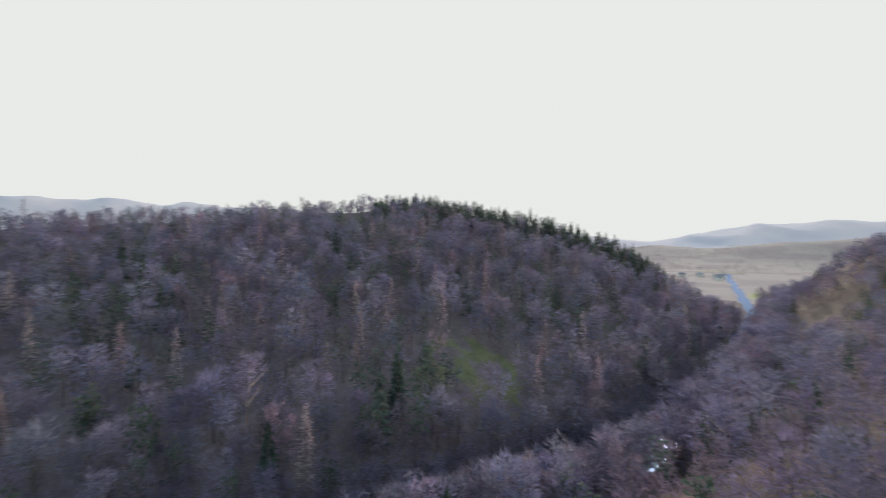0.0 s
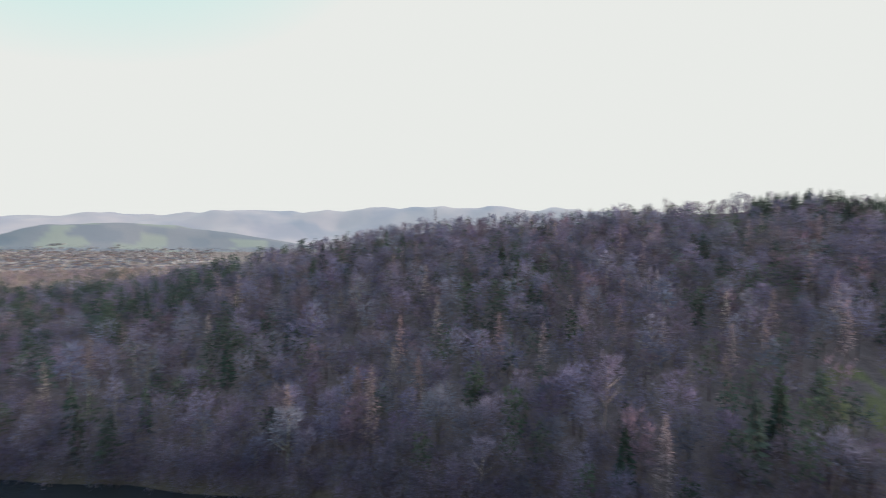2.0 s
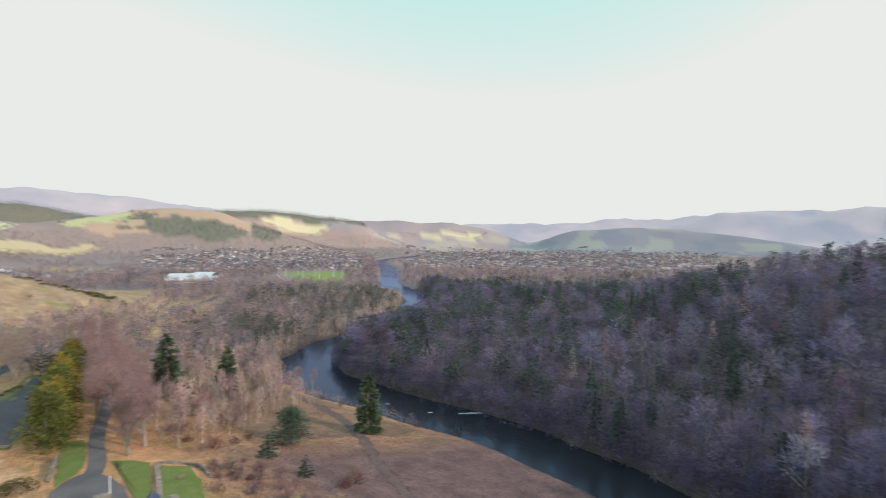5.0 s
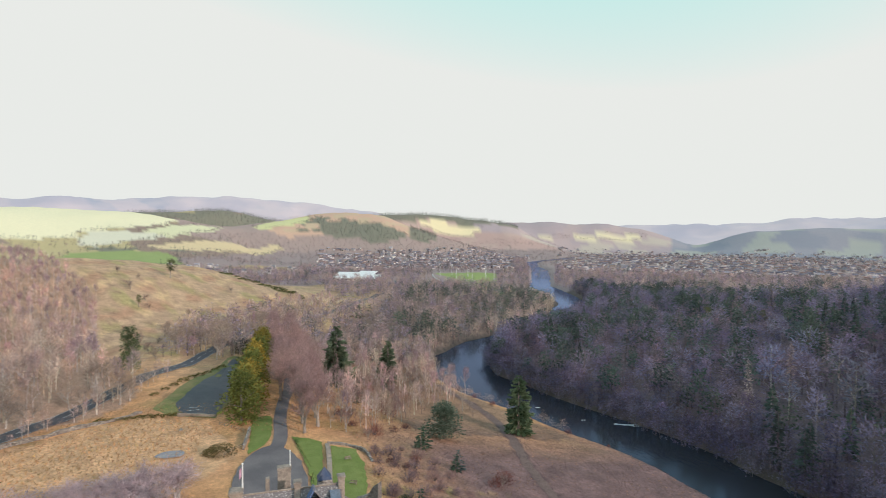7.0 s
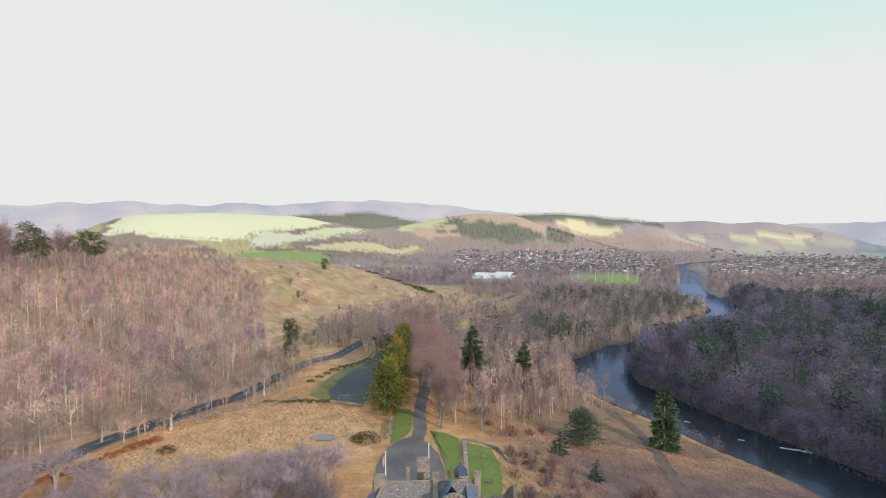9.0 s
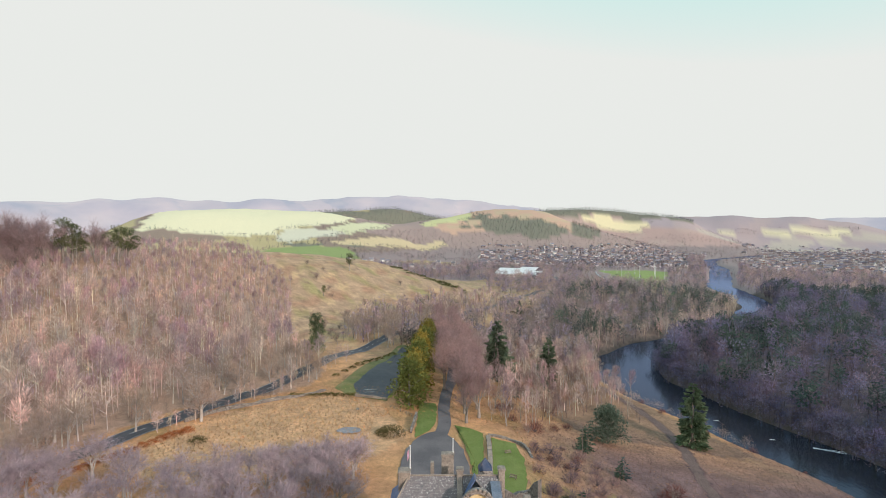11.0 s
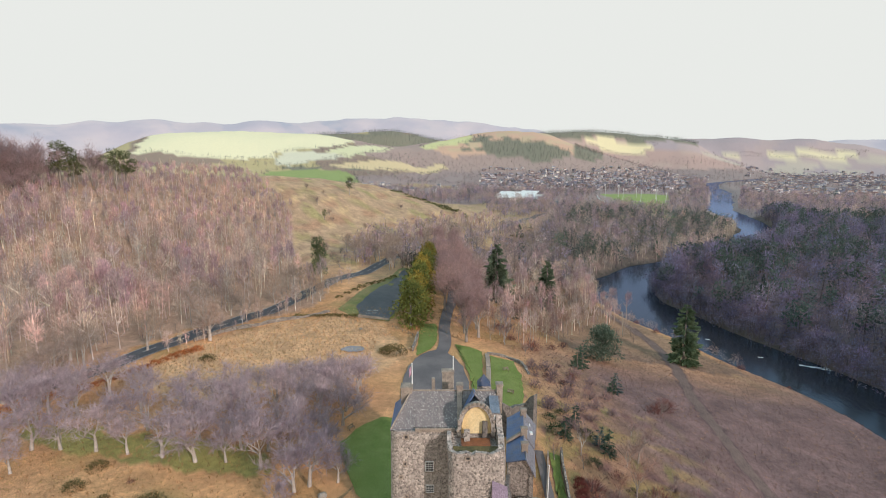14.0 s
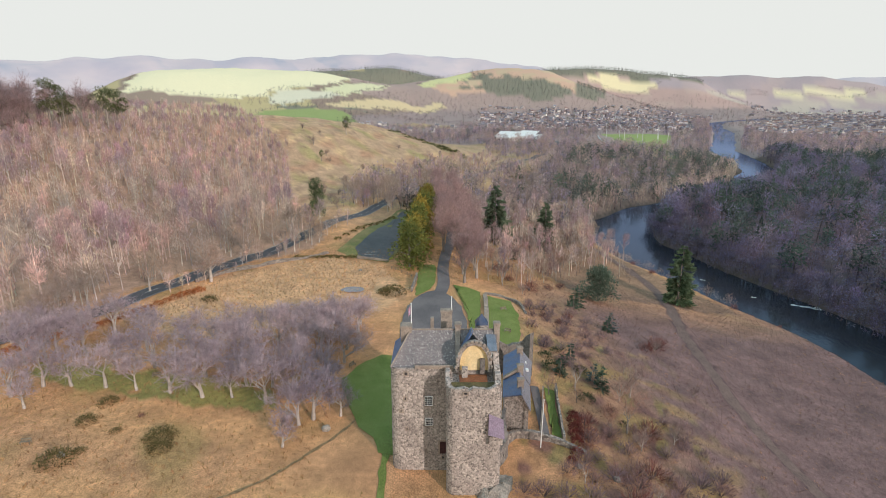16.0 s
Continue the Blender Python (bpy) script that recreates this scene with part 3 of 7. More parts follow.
def ribbon(name, line, left, right, lift, material, step=3.0, across=3, flat=None, wander=0.0, parent=None):
    """A strip laid on the ground along a line, from left to right of it."""
    pts = resampled(line, step)
    verts, faces = [], []
    for i, p in enumerate(pts):
        way = (pts[min(i + 1, len(pts) - 1)] - pts[max(i - 1, 0)]).normalized()
        side = Vector((-way.y, way.x, 0))
        wl, wr = left + wander * math.sin(i * 1.7 + 0.4 * i * i), right + wander * math.sin(i * 2.3 + 1)
        for k in range(across + 1):
            q = p + side * (wl + (-wr - wl) * k / across)
            verts.append((q.x, q.y, 0))
    v = np.array(verts)
    v[:, 2] = land(v[:, 0], v[:, 1]) + lift if flat is None else flat
    w = across + 1
    for i in range(len(pts) - 1):
        for k in range(across):
            faces.append((i * w + k, i * w + k + 1, (i + 1) * w + k + 1, (i + 1) * w + k))
    return mesh_object(name, v, np.array(faces), material, parent, smooth=True)


tagged(ribbon("river", RIVER, HALF + 9, HALF + 9, 0, M_WATER, 12, 2, flat=WATER), "wide shallow river with a dark rippled surface", "river", kind="structure")


# ---- vegetation ----
class Shape:
    """Triangles gathered in plain lists, with a colour and a way out of the crown for each."""

    def __init__(self, seed=0):
        self.v, self.f, self.c, self.n, self.r = [], [], [], [], random.Random(seed)

    def sliver(self, p, way, length, width, colour, out=None, vary=0.12):
        side = way.cross(Vector((self.r.gauss(0, 1), self.r.gauss(0, 1), self.r.gauss(0, 1))))
        if side.length < 1e-6:
            side = Vector((1, 0, 0))
        side = side.normalized() * width * 0.5
        n, k = len(self.v), self.r.uniform(1 - vary, 1 + vary)
        self.v += [p - side, p + side, p + way * length]
        self.f.append((n, n + 1, n + 2))
        self.c += [tuple(x * k for x in colour)] * 3
        self.n += [out if out is not None else way.cross(side)] * 3

    def leaf(self, p, way, length, width, colour, out=None, vary=0.25):
        """A four-cornered spray."""
        side = way.cross(Vector((self.r.gauss(0, 1), self.r.gauss(0, 1), self.r.gauss(0, 1)))).normalized() * width * 0.5
        n, k = len(self.v), self.r.uniform(1 - vary, 1 + vary)
        mid = p + way * length * 0.45
        self.v += [p, mid - side, mid + side, p + way * length]
        self.f += [(n, n + 1, n + 2), (n + 1, n + 3, n + 2)]
        self.c += [tuple(x * k for x in colour)] * 4
        self.n += [out if out is not None else way.cross(side)] * 4

    def tube(self, points, radii, sides, colour):
        n0 = len(self.v)
        for i, p in enumerate(points):
            way = (points[min(i + 1, len(points) - 1)] - points[max(i - 1, 0)]).normalized()
            a = way.orthogonal().normalized()
            b2 = way.cross(a)
            for k in range(sides):
                u = 2 * math.pi * k / sides
                away = a * math.cos(u) + b2 * math.sin(u)
                self.v.append(p + away * radii[i])
                self.n.append(away)
                self.c.append(colour)
        for i in range(len(points) - 1):
            for k in range(sides):
                a, b2 = n0 + i * sides + k, n0 + i * sides + (k + 1) % sides
                self.f += [(a, b2, b2 + sides), (a, b2 + sides, a + sides)]

    def arrays(self):
        """Corners, triangles turned to face out of the crown, colours, and soft normals."""
        v, f, c = np.array([tuple(p) for p in self.v], np.float32), np.array(self.f, np.int32), np.array(self.c, np.float32)
        n = np.array([tuple(p) for p in self.n], np.float32)
        n /= np.linalg.norm(n, axis=1, keepdims=True) + 1e-9
        flat = np.cross(v[f[:, 1]] - v[f[:, 0]], v[f[:, 2]] - v[f[:, 0]])
        flat /= np.linalg.norm(flat, axis=1, keepdims=True) + 1e-9
        away = (flat * n[f[:, 0]]).sum(1) < 0
        f[away] = f[away][:, ::-1]
        flat[away] *= -1
        soft = n * 0.75
        for k in range(3):
            soft[f[:, k]] = n[f[:, k]] * 0.75 + flat * 0.25
        soft /= np.linalg.norm(soft, axis=1, keepdims=True) + 1e-9
        return v, f, c, soft


def rand_dir(r, up=0.0):
    return Vector((r.gauss(0, 1), r.gauss(0, 1), r.gauss(0, 1) + up)).normalized()


def far_bare(seed, h, wide, twigs, colour, trunk, low=0.28, thick=1.0, rise=0.55):
    """A leafless broadleaf tree as seen across a valley: stem, a few limbs and rounded clouds of fine twigs."""
    s = Shape(seed)
    r = s.r
    lean = Vector((r.uniform(-0.06, 0.06), r.uniform(-0.06, 0.06), 1)).normalized()
    s.tube([Vector((0, 0, -1)), lean * h * 0.4, lean * h * 0.88], [h * 0.015, h * 0.010, h * 0.003], 3, trunk)
    for k in range(7):
        a = r.uniform(0, 6.28)
        way = Vector((math.cos(a), math.sin(a), r.uniform(0.7, 1.6))).normalized()
        s.sliver(lean * h * r.uniform(low, 0.55), way, h * r.uniform(0.25, 0.42), h * 0.014, trunk)
    mid, tall = (1 + low) / 2 * h * 0.97, h * (1 - low) * 0.5
    clouds = [(Vector((0, 0, 0.35)), 0.62)]
    for k in range(7):
        a, z = k * 2.4 + r.uniform(-0.5, 0.5), r.uniform(-0.55, 0.6)
        out = math.sqrt(max(0.1, 1 - z * z)) * r.uniform(0.45, 0.68)
        clouds.append((Vector((math.cos(a) * out, math.sin(a) * out, z)), r.uniform(0.34, 0.5)))
    for k in range(int(twigs * 1.45)):
        centre, size = clouds[r.randrange(8)]
        off = rand_dir(r, 0.2)
        u = centre + off * size * r.uniform(0.3, 1.0) ** 0.5
        p = Vector((u.x * wide, u.y * wide, mid + u.z * tall))
        way = (off * 0.8 + Vector((u.x, u.y, max(u.z, -0.2) + rise)) * 0.8 + rand_dir(r) * 0.6).normalized()
        out = Vector((u.x, u.y, u.z + 0.25)) * 0.7 + off * 0.6
        s.sliver(p - way * h * 0.04, way, h * r.uniform(0.06, 0.12), h * r.uniform(0.010, 0.017) * thick, colour, out)
    return s.arrays()


def far_larch(seed, h, wide, twigs, colour, trunk):
    s = Shape(seed)
    r = s.r
    s.tube([Vector((0, 0, -1)), Vector((0, 0, h * 0.97))], [h * 0.012, h * 0.003], 3, trunk)
    for k in range(int(twigs * 1.6)):
        u = r.random() ** 0.75
        z = h * (0.22 + 0.78 * u)
        a = r.choice((0, 1, 2, 3, 4)) * 1.26 + int(u * 14) * 0.7 + r.uniform(-0.35, 0.35)
        reach = wide * (1 - u) ** 0.8 * r.uniform(0.55, 1.15) + 0.3
        way = Vector((math.cos(a), math.sin(a), r.uniform(-0.7, 0.3))).normalized()
        p = Vector((0, 0, z)) + way * reach * r.uniform(0.1, 0.75)
        s.sliver(p, (way + rand_dir(r) * 0.7).normalized(), reach * 0.4 + 0.3, h * r.uniform(0.010, 0.018), colour, Vector((way.x, way.y, 0.45)))
    return s.arrays()


def far_spruce(seed, h, wide, sprays, colour, trunk):
    s = Shape(seed)
    r = s.r
    s.tube([Vector((0, 0, -1)), Vector((0, 0, h * 0.98))], [h * 0.016, h * 0.003], 3, trunk)
    for k in range(sprays):
        u = (k + r.random()) / sprays
        u = u ** 0.8
        z = h * (0.1 + 0.9 * u)
        a = r.uniform(0, 6.28)
        reach = wide * (1 - u) ** 0.85 * r.uniform(0.7, 1.1) + 0.35
        way = Vector((math.cos(a), math.sin(a), r.uniform(-0.45, 0.0))).normalized()
        s.leaf(Vector((0, 0, z)) + way * reach * 0.15, way, reach * 0.9, h * r.uniform(0.05, 0.09), colour, Vector((way.x, way.y, 0.4)))
    return s.arrays()


def far_pine(seed, h, wide, sprays, colour, trunk):
    s = Shape(seed)
    r = s.r
    s.tube([Vector((0, 0, -1)), Vector((r.uniform(-0.5, 0.5), 0, h * 0.85))], [h * 0.018, h * 0.006], 3, trunk)
    clumps = []
    for k in range(11):
        a, z = k * 2.4 + r.uniform(-0.5, 0.5), 0.4 + 0.55 * (k + 0.5) / 11
        out = wide * r.uniform(0.35, 0.75) * (1.25 - z * 0.8)
        clumps.append((Vector((math.cos(a) * out, math.sin(a) * out, z * h)), wide * r.uniform(0.32, 0.48)))
    for k in range(int(sprays * 1.4)):
        p, size = clumps[k % 11]
        off = rand_dir(r, 0.3)
        off.z *= 0.6
        s.leaf(p + off * size * r.uniform(0.3, 0.85), (off + rand_dir(r) * 0.6).normalized(), size * r.uniform(0.4, 0.65), h * r.uniform(0.035, 0.06), colour, off + Vector((0, 0, 0.2)))
    return s.arrays()


def planted(name, label, category, kinds, spots, seed):
    """Many trees of several kinds joined into one object. spots: x, y, z, kind, scale."""
    r = np.random.RandomState(seed)
    vs, fs, cs, ns, base = [], [], [], [], 0
    kind = np.array([s[3] for s in spots])
    pos = np.array([s[:3] for s in spots], np.float32)
    size = np.array([s[4] for s in spots], np.float32)
    for k, (v, f, c, soft) in enumerate(kinds):
        pick = np.nonzero(kind == k)[0]
        if not len(pick):
            continue
        a = r.uniform(0, 6.28, len(pick)).astype(np.float32)
        ca, sa = np.cos(a), np.sin(a)
        sz, tall = size[pick], size[pick] * r.uniform(0.88, 1.12, len(pick))
        x = (v[None, :, 0] * ca[:, None] - v[None, :, 1] * sa[:, None]) * sz[:, None] + pos[pick, 0:1]
        y = (v[None, :, 0] * sa[:, None] + v[None, :, 1] * ca[:, None]) * sz[:, None] + pos[pick, 1:2]
        z = v[None, :, 2] * tall[:, None] + pos[pick, 2:3]
        vs.append(np.stack([x, y, z], -1).reshape(-1, 3))
        ns.append(np.stack([soft[None, :, 0] * ca[:, None] - soft[None, :, 1] * sa[:, None], soft[None, :, 0] * sa[:, None] + soft[None, :, 1] * ca[:, None],
                            np.broadcast_to(soft[None, :, 2], (len(pick), len(v)))], -1).reshape(-1, 3))
        shade = r.uniform(0.78, 1.22, (len(pick), 1, 1)) * r.uniform(0.93, 1.07, (len(pick), 1, 3))
        cs.append((c[None] * shade).reshape(-1, 3))
        n = len(v)
        fs.append((f[None] + base + (np.arange(len(pick)) * n)[:, None, None]).reshape(-1, 3))
        base += n * len(pick)
    ob = mesh_object(name, np.concatenate(vs), np.concatenate(fs), M_LEAF, tint=np.concatenate(cs), normals=np.concatenate(ns))
    return tagged(ob, label, category, kind="stuff")


def scatter(box, step, seed, keep, choose, jitter=0.45):
    """Spots on a shaken grid where keep(x, y, z) holds; choose(r, x, y, z) gives kind and scale."""
    r = random.Random(seed)
    x0, y0, x1, y1 = box
    gx, gy = np.meshgrid(np.arange(x0, x1, step), np.arange(y0, y1, step))
    rs = np.random.RandomState(seed)
    gx, gy = gx + rs.uniform(-jitter, jitter, gx.shape) * step, gy + rs.uniform(-jitter, jitter, gy.shape) * step
    z = land(gx, gy)
    ok = keep(gx, gy, z)
    return [(x, y, zz, *choose(r, x, y, zz)) for x, y, zz in zip(gx[ok], gy[ok], z[ok])]


# twig tints lean violet, standing in for skylit shade on the hillside
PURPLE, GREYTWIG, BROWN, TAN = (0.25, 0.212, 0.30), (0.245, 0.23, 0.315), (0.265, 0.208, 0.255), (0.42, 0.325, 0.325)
PINE, SPRUCE = (0.115, 0.145, 0.115), (0.10, 0.135, 0.11)
STEM, PALESTEM = (0.22, 0.18, 0.175), (0.40, 0.35, 0.33)
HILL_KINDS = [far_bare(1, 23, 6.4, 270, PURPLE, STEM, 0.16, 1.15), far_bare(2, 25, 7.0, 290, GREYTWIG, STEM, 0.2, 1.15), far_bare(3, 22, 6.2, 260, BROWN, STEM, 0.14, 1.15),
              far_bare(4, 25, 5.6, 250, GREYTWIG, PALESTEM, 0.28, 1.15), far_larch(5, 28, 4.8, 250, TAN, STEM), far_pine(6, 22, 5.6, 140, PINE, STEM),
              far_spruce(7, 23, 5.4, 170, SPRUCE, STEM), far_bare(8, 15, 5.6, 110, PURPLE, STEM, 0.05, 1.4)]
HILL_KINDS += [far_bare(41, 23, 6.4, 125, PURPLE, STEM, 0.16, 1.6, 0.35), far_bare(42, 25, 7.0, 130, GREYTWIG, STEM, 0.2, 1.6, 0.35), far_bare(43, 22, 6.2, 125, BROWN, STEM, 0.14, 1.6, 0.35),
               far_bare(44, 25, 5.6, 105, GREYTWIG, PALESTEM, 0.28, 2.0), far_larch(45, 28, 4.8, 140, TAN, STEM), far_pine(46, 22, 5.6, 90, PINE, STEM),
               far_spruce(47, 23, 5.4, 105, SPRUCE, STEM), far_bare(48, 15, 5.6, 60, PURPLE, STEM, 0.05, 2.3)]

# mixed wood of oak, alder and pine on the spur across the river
# blue-violet twig tints stand in for the spur's shade
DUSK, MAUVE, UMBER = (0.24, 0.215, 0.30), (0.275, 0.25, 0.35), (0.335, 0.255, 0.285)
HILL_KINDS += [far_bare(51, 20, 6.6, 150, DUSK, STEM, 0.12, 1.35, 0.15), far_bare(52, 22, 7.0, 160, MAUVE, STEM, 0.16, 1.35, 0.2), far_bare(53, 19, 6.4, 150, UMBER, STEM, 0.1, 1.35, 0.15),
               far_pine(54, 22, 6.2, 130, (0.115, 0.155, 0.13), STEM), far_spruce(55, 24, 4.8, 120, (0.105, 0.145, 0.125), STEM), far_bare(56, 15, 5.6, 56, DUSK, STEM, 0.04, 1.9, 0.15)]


def hill_wood():
    def keep(x, y, z):
        d, side, _ = polyline(x, y, RIVER)
        rd, rside, along = polyline(x, y, [p[:2] for p in RIDGE])
        bearing, r = np.degrees(np.arctan2(x, y)), np.hypot(x, y)
        clearing = ((x - 205) / 26) ** 2 + ((y + 140) / 18) ** 2 < 1
        return (side < 0) & (d > breadth(y) + 2) & ((rside > 0) | (rd < 35)) & (y > -620) & (y < 640) & (r < 760) & (bearing > 22) & (bearing < 162) & ~clearing

    def choose(r, x, y, z):
        rd, _, along = polyline(np.array([x]), np.array([y]), [p[:2] for p in RIDGE])
        dry = wavy(np.array([x]), np.array([y]), 140, 51)[0] + 0.35 * r.uniform(-1, 1)
        u = r.random()
        if y > 190:
            if u < 0.32 + 0.28 * (dry > 0.1):
                return (19 if u < 0.5 else 20), r.uniform(0.65, 1.0)
            return (16, 17, 18)[int(r.random() * 3)], r.uniform(0.65, 1.1)
        if rd[0] < 55:
            b1 = math.degrees(math.atan2(x, y))
            if 98 < b1 < 104 or 113 < b1 < 142:
                return (6 if u < 0.6 else 5 if u < 0.8 else 0), r.uniform(0.45, 0.7)
            return (0, 1, 2, 2, 5)[int(u * 5)], r.uniform(0.5, 0.7)
        if dry > 0.42:
            return (5 if u < 0.55 else 6 if u < 0.62 else 1), r.uniform(0.75, 1.1)
        if u < 0.10:
            return 4, r.uniform(0.8, 1.15)
        if u < 0.18:
            return 5, r.uniform(0.7, 1.05)
        if u < 0.20:
            return 6, r.uniform(0.6, 0.85)
        return (0, 1, 2, 3, 7)[int(r.random() * 5)], r.uniform(0.75, 1.2)
    spots = scatter((90, -640, 660, 660), 9.9, 71, keep, choose)
    bank = scatter((90, -600, 460, 620), 5.6, 72, lambda x, y, z: keep(x, y, z) & (polyline(x, y, RIVER)[0] < breadth(y) + 24), lambda r, x, y, z: (7 if r.random() < 0.8 else 0, r.uniform(0.45, 0.8)))
    edge = scatter((90, -300, 460, 620), 3.4, 78, lambda x, y, z: (polyline(x, y, RIVER)[1] < 0) & (polyline(x, y, RIVER)[0] < breadth(y) + 9) & (polyline(x, y, RIVER)[0] > breadth(y) - 3.0), lambda r, x, y, z: (7, r.uniform(0.5, 0.95)))
    under = scatter((90, -640, 660, 660), 15.0, 74, keep, lambda r, x, y, z: (7, r.uniform(0.6, 0.95)))
    spots = [(x, y, z, (21 if k == 7 and y > 190 else 16 + k % 3 if k < 8 and y > 190 else k + 8 * (k < 8 and math.hypot(x, y) > 205)), s) for x, y, z, k, s in spots + under + bank + edge]
    spots += scatter((120, 330, 480, 720), 7.0, 98, lambda x, y, z: (polyline(x, y, RIVER)[1] < 0) & (polyline(x, y, RIVER)[0] > breadth(y) + 3) & (polyline(x, y, RIVER)[0] < breadth(y) + 34) & ((y < 600) | (np.degrees(np.arctan2(x, y)) > 29.5)),
                     lambda r, x, y, z: ((16, 17, 18, 18, 19)[int(r.random() * 5)], r.uniform(0.85, 1.15)))
    spots += scatter((280, -480, 620, 60), 6.0, 64, lambda x, y, z: keep(x, y, z) & (polyline(x, y, [p[:2] for p in RIDGE])[0] < 42) & (np.degrees(np.arctan2(x, y)) > 113) & (np.degrees(np.arctan2(x, y)) < 143),
                     lambda r, x, y, z: (14 if r.random() < 0.7 else 13, r.uniform(0.38, 0.6)))
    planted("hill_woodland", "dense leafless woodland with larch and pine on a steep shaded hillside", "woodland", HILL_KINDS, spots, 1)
    return len(spots)


# twig tints pushed towards blue-purple in place of valley haze
LOW_KINDS = [far_bare(11, 16, 5.6, 44, (0.41, 0.33, 0.355), STEM, 0.1, 3.2, 0.3), far_bare(12, 17, 6.0, 44, (0.37, 0.315, 0.39), STEM, 0.1, 3.2, 0.3), far_bare(13, 18, 5.4, 44, (0.50, 0.39, 0.345), PALESTEM, 0.18, 3.0),
             far_pine(14, 18, 5.4, 60, (0.135, 0.17, 0.135), STEM), far_spruce(15, 18, 4.8, 60, (0.125, 0.16, 0.13), STEM), far_bare(16, 10, 4.8, 36, (0.46, 0.34, 0.31), STEM, 0.04, 2.8)]


def valley_woods():
    """Woods on the valley floor, along the river and round the town."""
    def keep(x, y, z):
        d, side, _ = polyline(x, y, RIVER)
        e = d - HALF
        rdist, rside, _ = polyline(x, y, ROAD)
        r, bearing = np.hypot(x, y), np.degrees(np.arctan2(x, y))
        pitch = ((x - 285) / 62) ** 2 + ((y - 900) / 120) ** 2 < 1
        bank = (side > 0) & (e > 3) & (y > 330) & (y < 760) & (rside < 0) & (rdist > 14) & ~pitch
        right = (side < 0) & (e > 3) & (y > 560) & (r < 1250) & (bearing > 20) & (bearing < 62)
        strip = (e > 2) & (e < 40) & (r > 700) & (r < 1900) & (y > 0) & ~pitch
        view = (bearing > 26.0) & (bearing < 28.7) & (r > 730) & (e < 45)
        common = (side > 0) & (y > 560) & (r > 620) & (r < 1240) & (bearing > -12) & (bearing < 24) & (e > 25) & ~pitch & (rdist > 5) & (np.hypot(x - 136, y - 958) > 52) & (wavy(x, y, 130, 62) > -0.2)
        dell = inside(x, y, [(-62, 300), (-18, 296), (8, 400), (40, 480), (-10, 475), (-52, 400)]) & (rdist > 7)
        pasture = (np.degrees(np.arctan2(x, y)) < 4.5) & (y > 330) & (y < 800)
        common = common & ~pasture & ~in_fields(x, y)
        bend = inside(x, y, [(46, 525), (56, 570), (100, 655), (118, 640), (108, 540)])
        common, bank, dell = common & ~bend, bank & ~bend, dell & ~bend
        return dell | common & ~view | bank & ~view | ((right | strip) & ~view & (wavy(x, y, 90, 61) > -0.55))

    def choose(r, x, y, z):
        ever = wavy(np.array([x]), np.array([y]), 110, 63)[0]
        u = r.random()
        b1, far = math.degrees(math.atan2(x, y)), math.hypot(x, y)
        if (ever > 0.45 and x > 90 and y < 700) or (18 < b1 < 29 and 440 < far < 700 and u < 0.38):
            u = r.random()
            return (3 if u < 0.8 else 4), r.uniform(0.7, 1.05)
        if u < 0.07:
            return 3, r.uniform(0.6, 0.9)
        return (0, 1, 2, 5)[int(r.random() * 4)], r.uniform(0.7, 1.15)
    spots = scatter((-260, 290, 1150, 1700), 9.0, 73, keep, choose)
    spots += scatter((90, 640, 230, 930), 7.5, 66, lambda x, y, z: (polyline(x, y, ROAD)[0] > 4.5) & (polyline(x, y, ROAD)[0] < 26) & (np.hypot(x - 136, y - 958) > 45), lambda r, x, y, z: ((0, 1, 2, 5)[int(r.random() * 4)], r.uniform(0.6, 0.95)))
    planted("valley_woodland", "leafless riverside trees with scattered dark pines on the valley floor", "woodland", LOW_KINDS, spots, 2)
    return len(spots)


def upstream_woods():
    def keep(x, y, z):
        d, side, _ = polyline(x, y, RIVER)
        e, r = d - breadth(y), np.hypot(x, y)
        bearing = np.degrees(np.arctan2(x, y))
        haugh = ((x - 245) / 45) ** 2 + ((y + 500) / 60) ** 2 < 1
        return (side > 0) & (e > 4) & (r > 105) & (r < 1000) & (bearing > 110) & (bearing < 172) & ~haugh & (wavy(x, y, 80, 65) > -0.75)

    def choose(r, x, y, z):
        u = r.random()
        if u < 0.16:
            return 5 if u < 0.1 else 6, r.uniform(0.7, 1.0)
        return (0, 1, 2, 3, 7)[int(r.random() * 5)], r.uniform(0.7, 1.1)
    spots = scatter((-20, -1000, 420, -30), 11.2, 75, keep, choose)
    spots += scatter((60, -620, 330, 30), 6.4, 76, lambda x, y, z: (polyline(x, y, RIVER)[1] > 0) & (polyline(x, y, RIVER)[0] < breadth(y) + 24) & (polyline(x, y, RIVER)[0] > breadth(y) + 1) & (y < -75), lambda r, x, y, z: ((0, 1, 2, 7)[int(r.random() * 4)], r.uniform(0.6, 0.95) * (1.0 if y > -180 else 1.35)))
    spots = [(x, y, z, k + 8 * (math.hypot(x, y) > 165), s) for x, y, z, k, s in spots]
    spots += scatter((0, -450, 330, -30), 7.5, 82, keep, lambda r, x, y, z: (15, r.uniform(0.3, 0.6)))
    spots += scatter((70, -190, 190, -50), 5.0, 69, lambda x, y, z: (polyline(x, y, RIVER)[1] > 0) & (polyline(x, y, RIVER)[0] > breadth(y) - 1) & (polyline(x, y, RIVER)[0] < breadth(y) + 16),
                     lambda r, x, y, z: ((8, 9, 10, 15)[int(r.random() * 4)], r.uniform(0.75, 1.0)))
    planted("upstream_woodland", "leafless mixed woodland on the near side of the river", "woodland", HILL_KINDS, spots, 3)
    return len(spots)


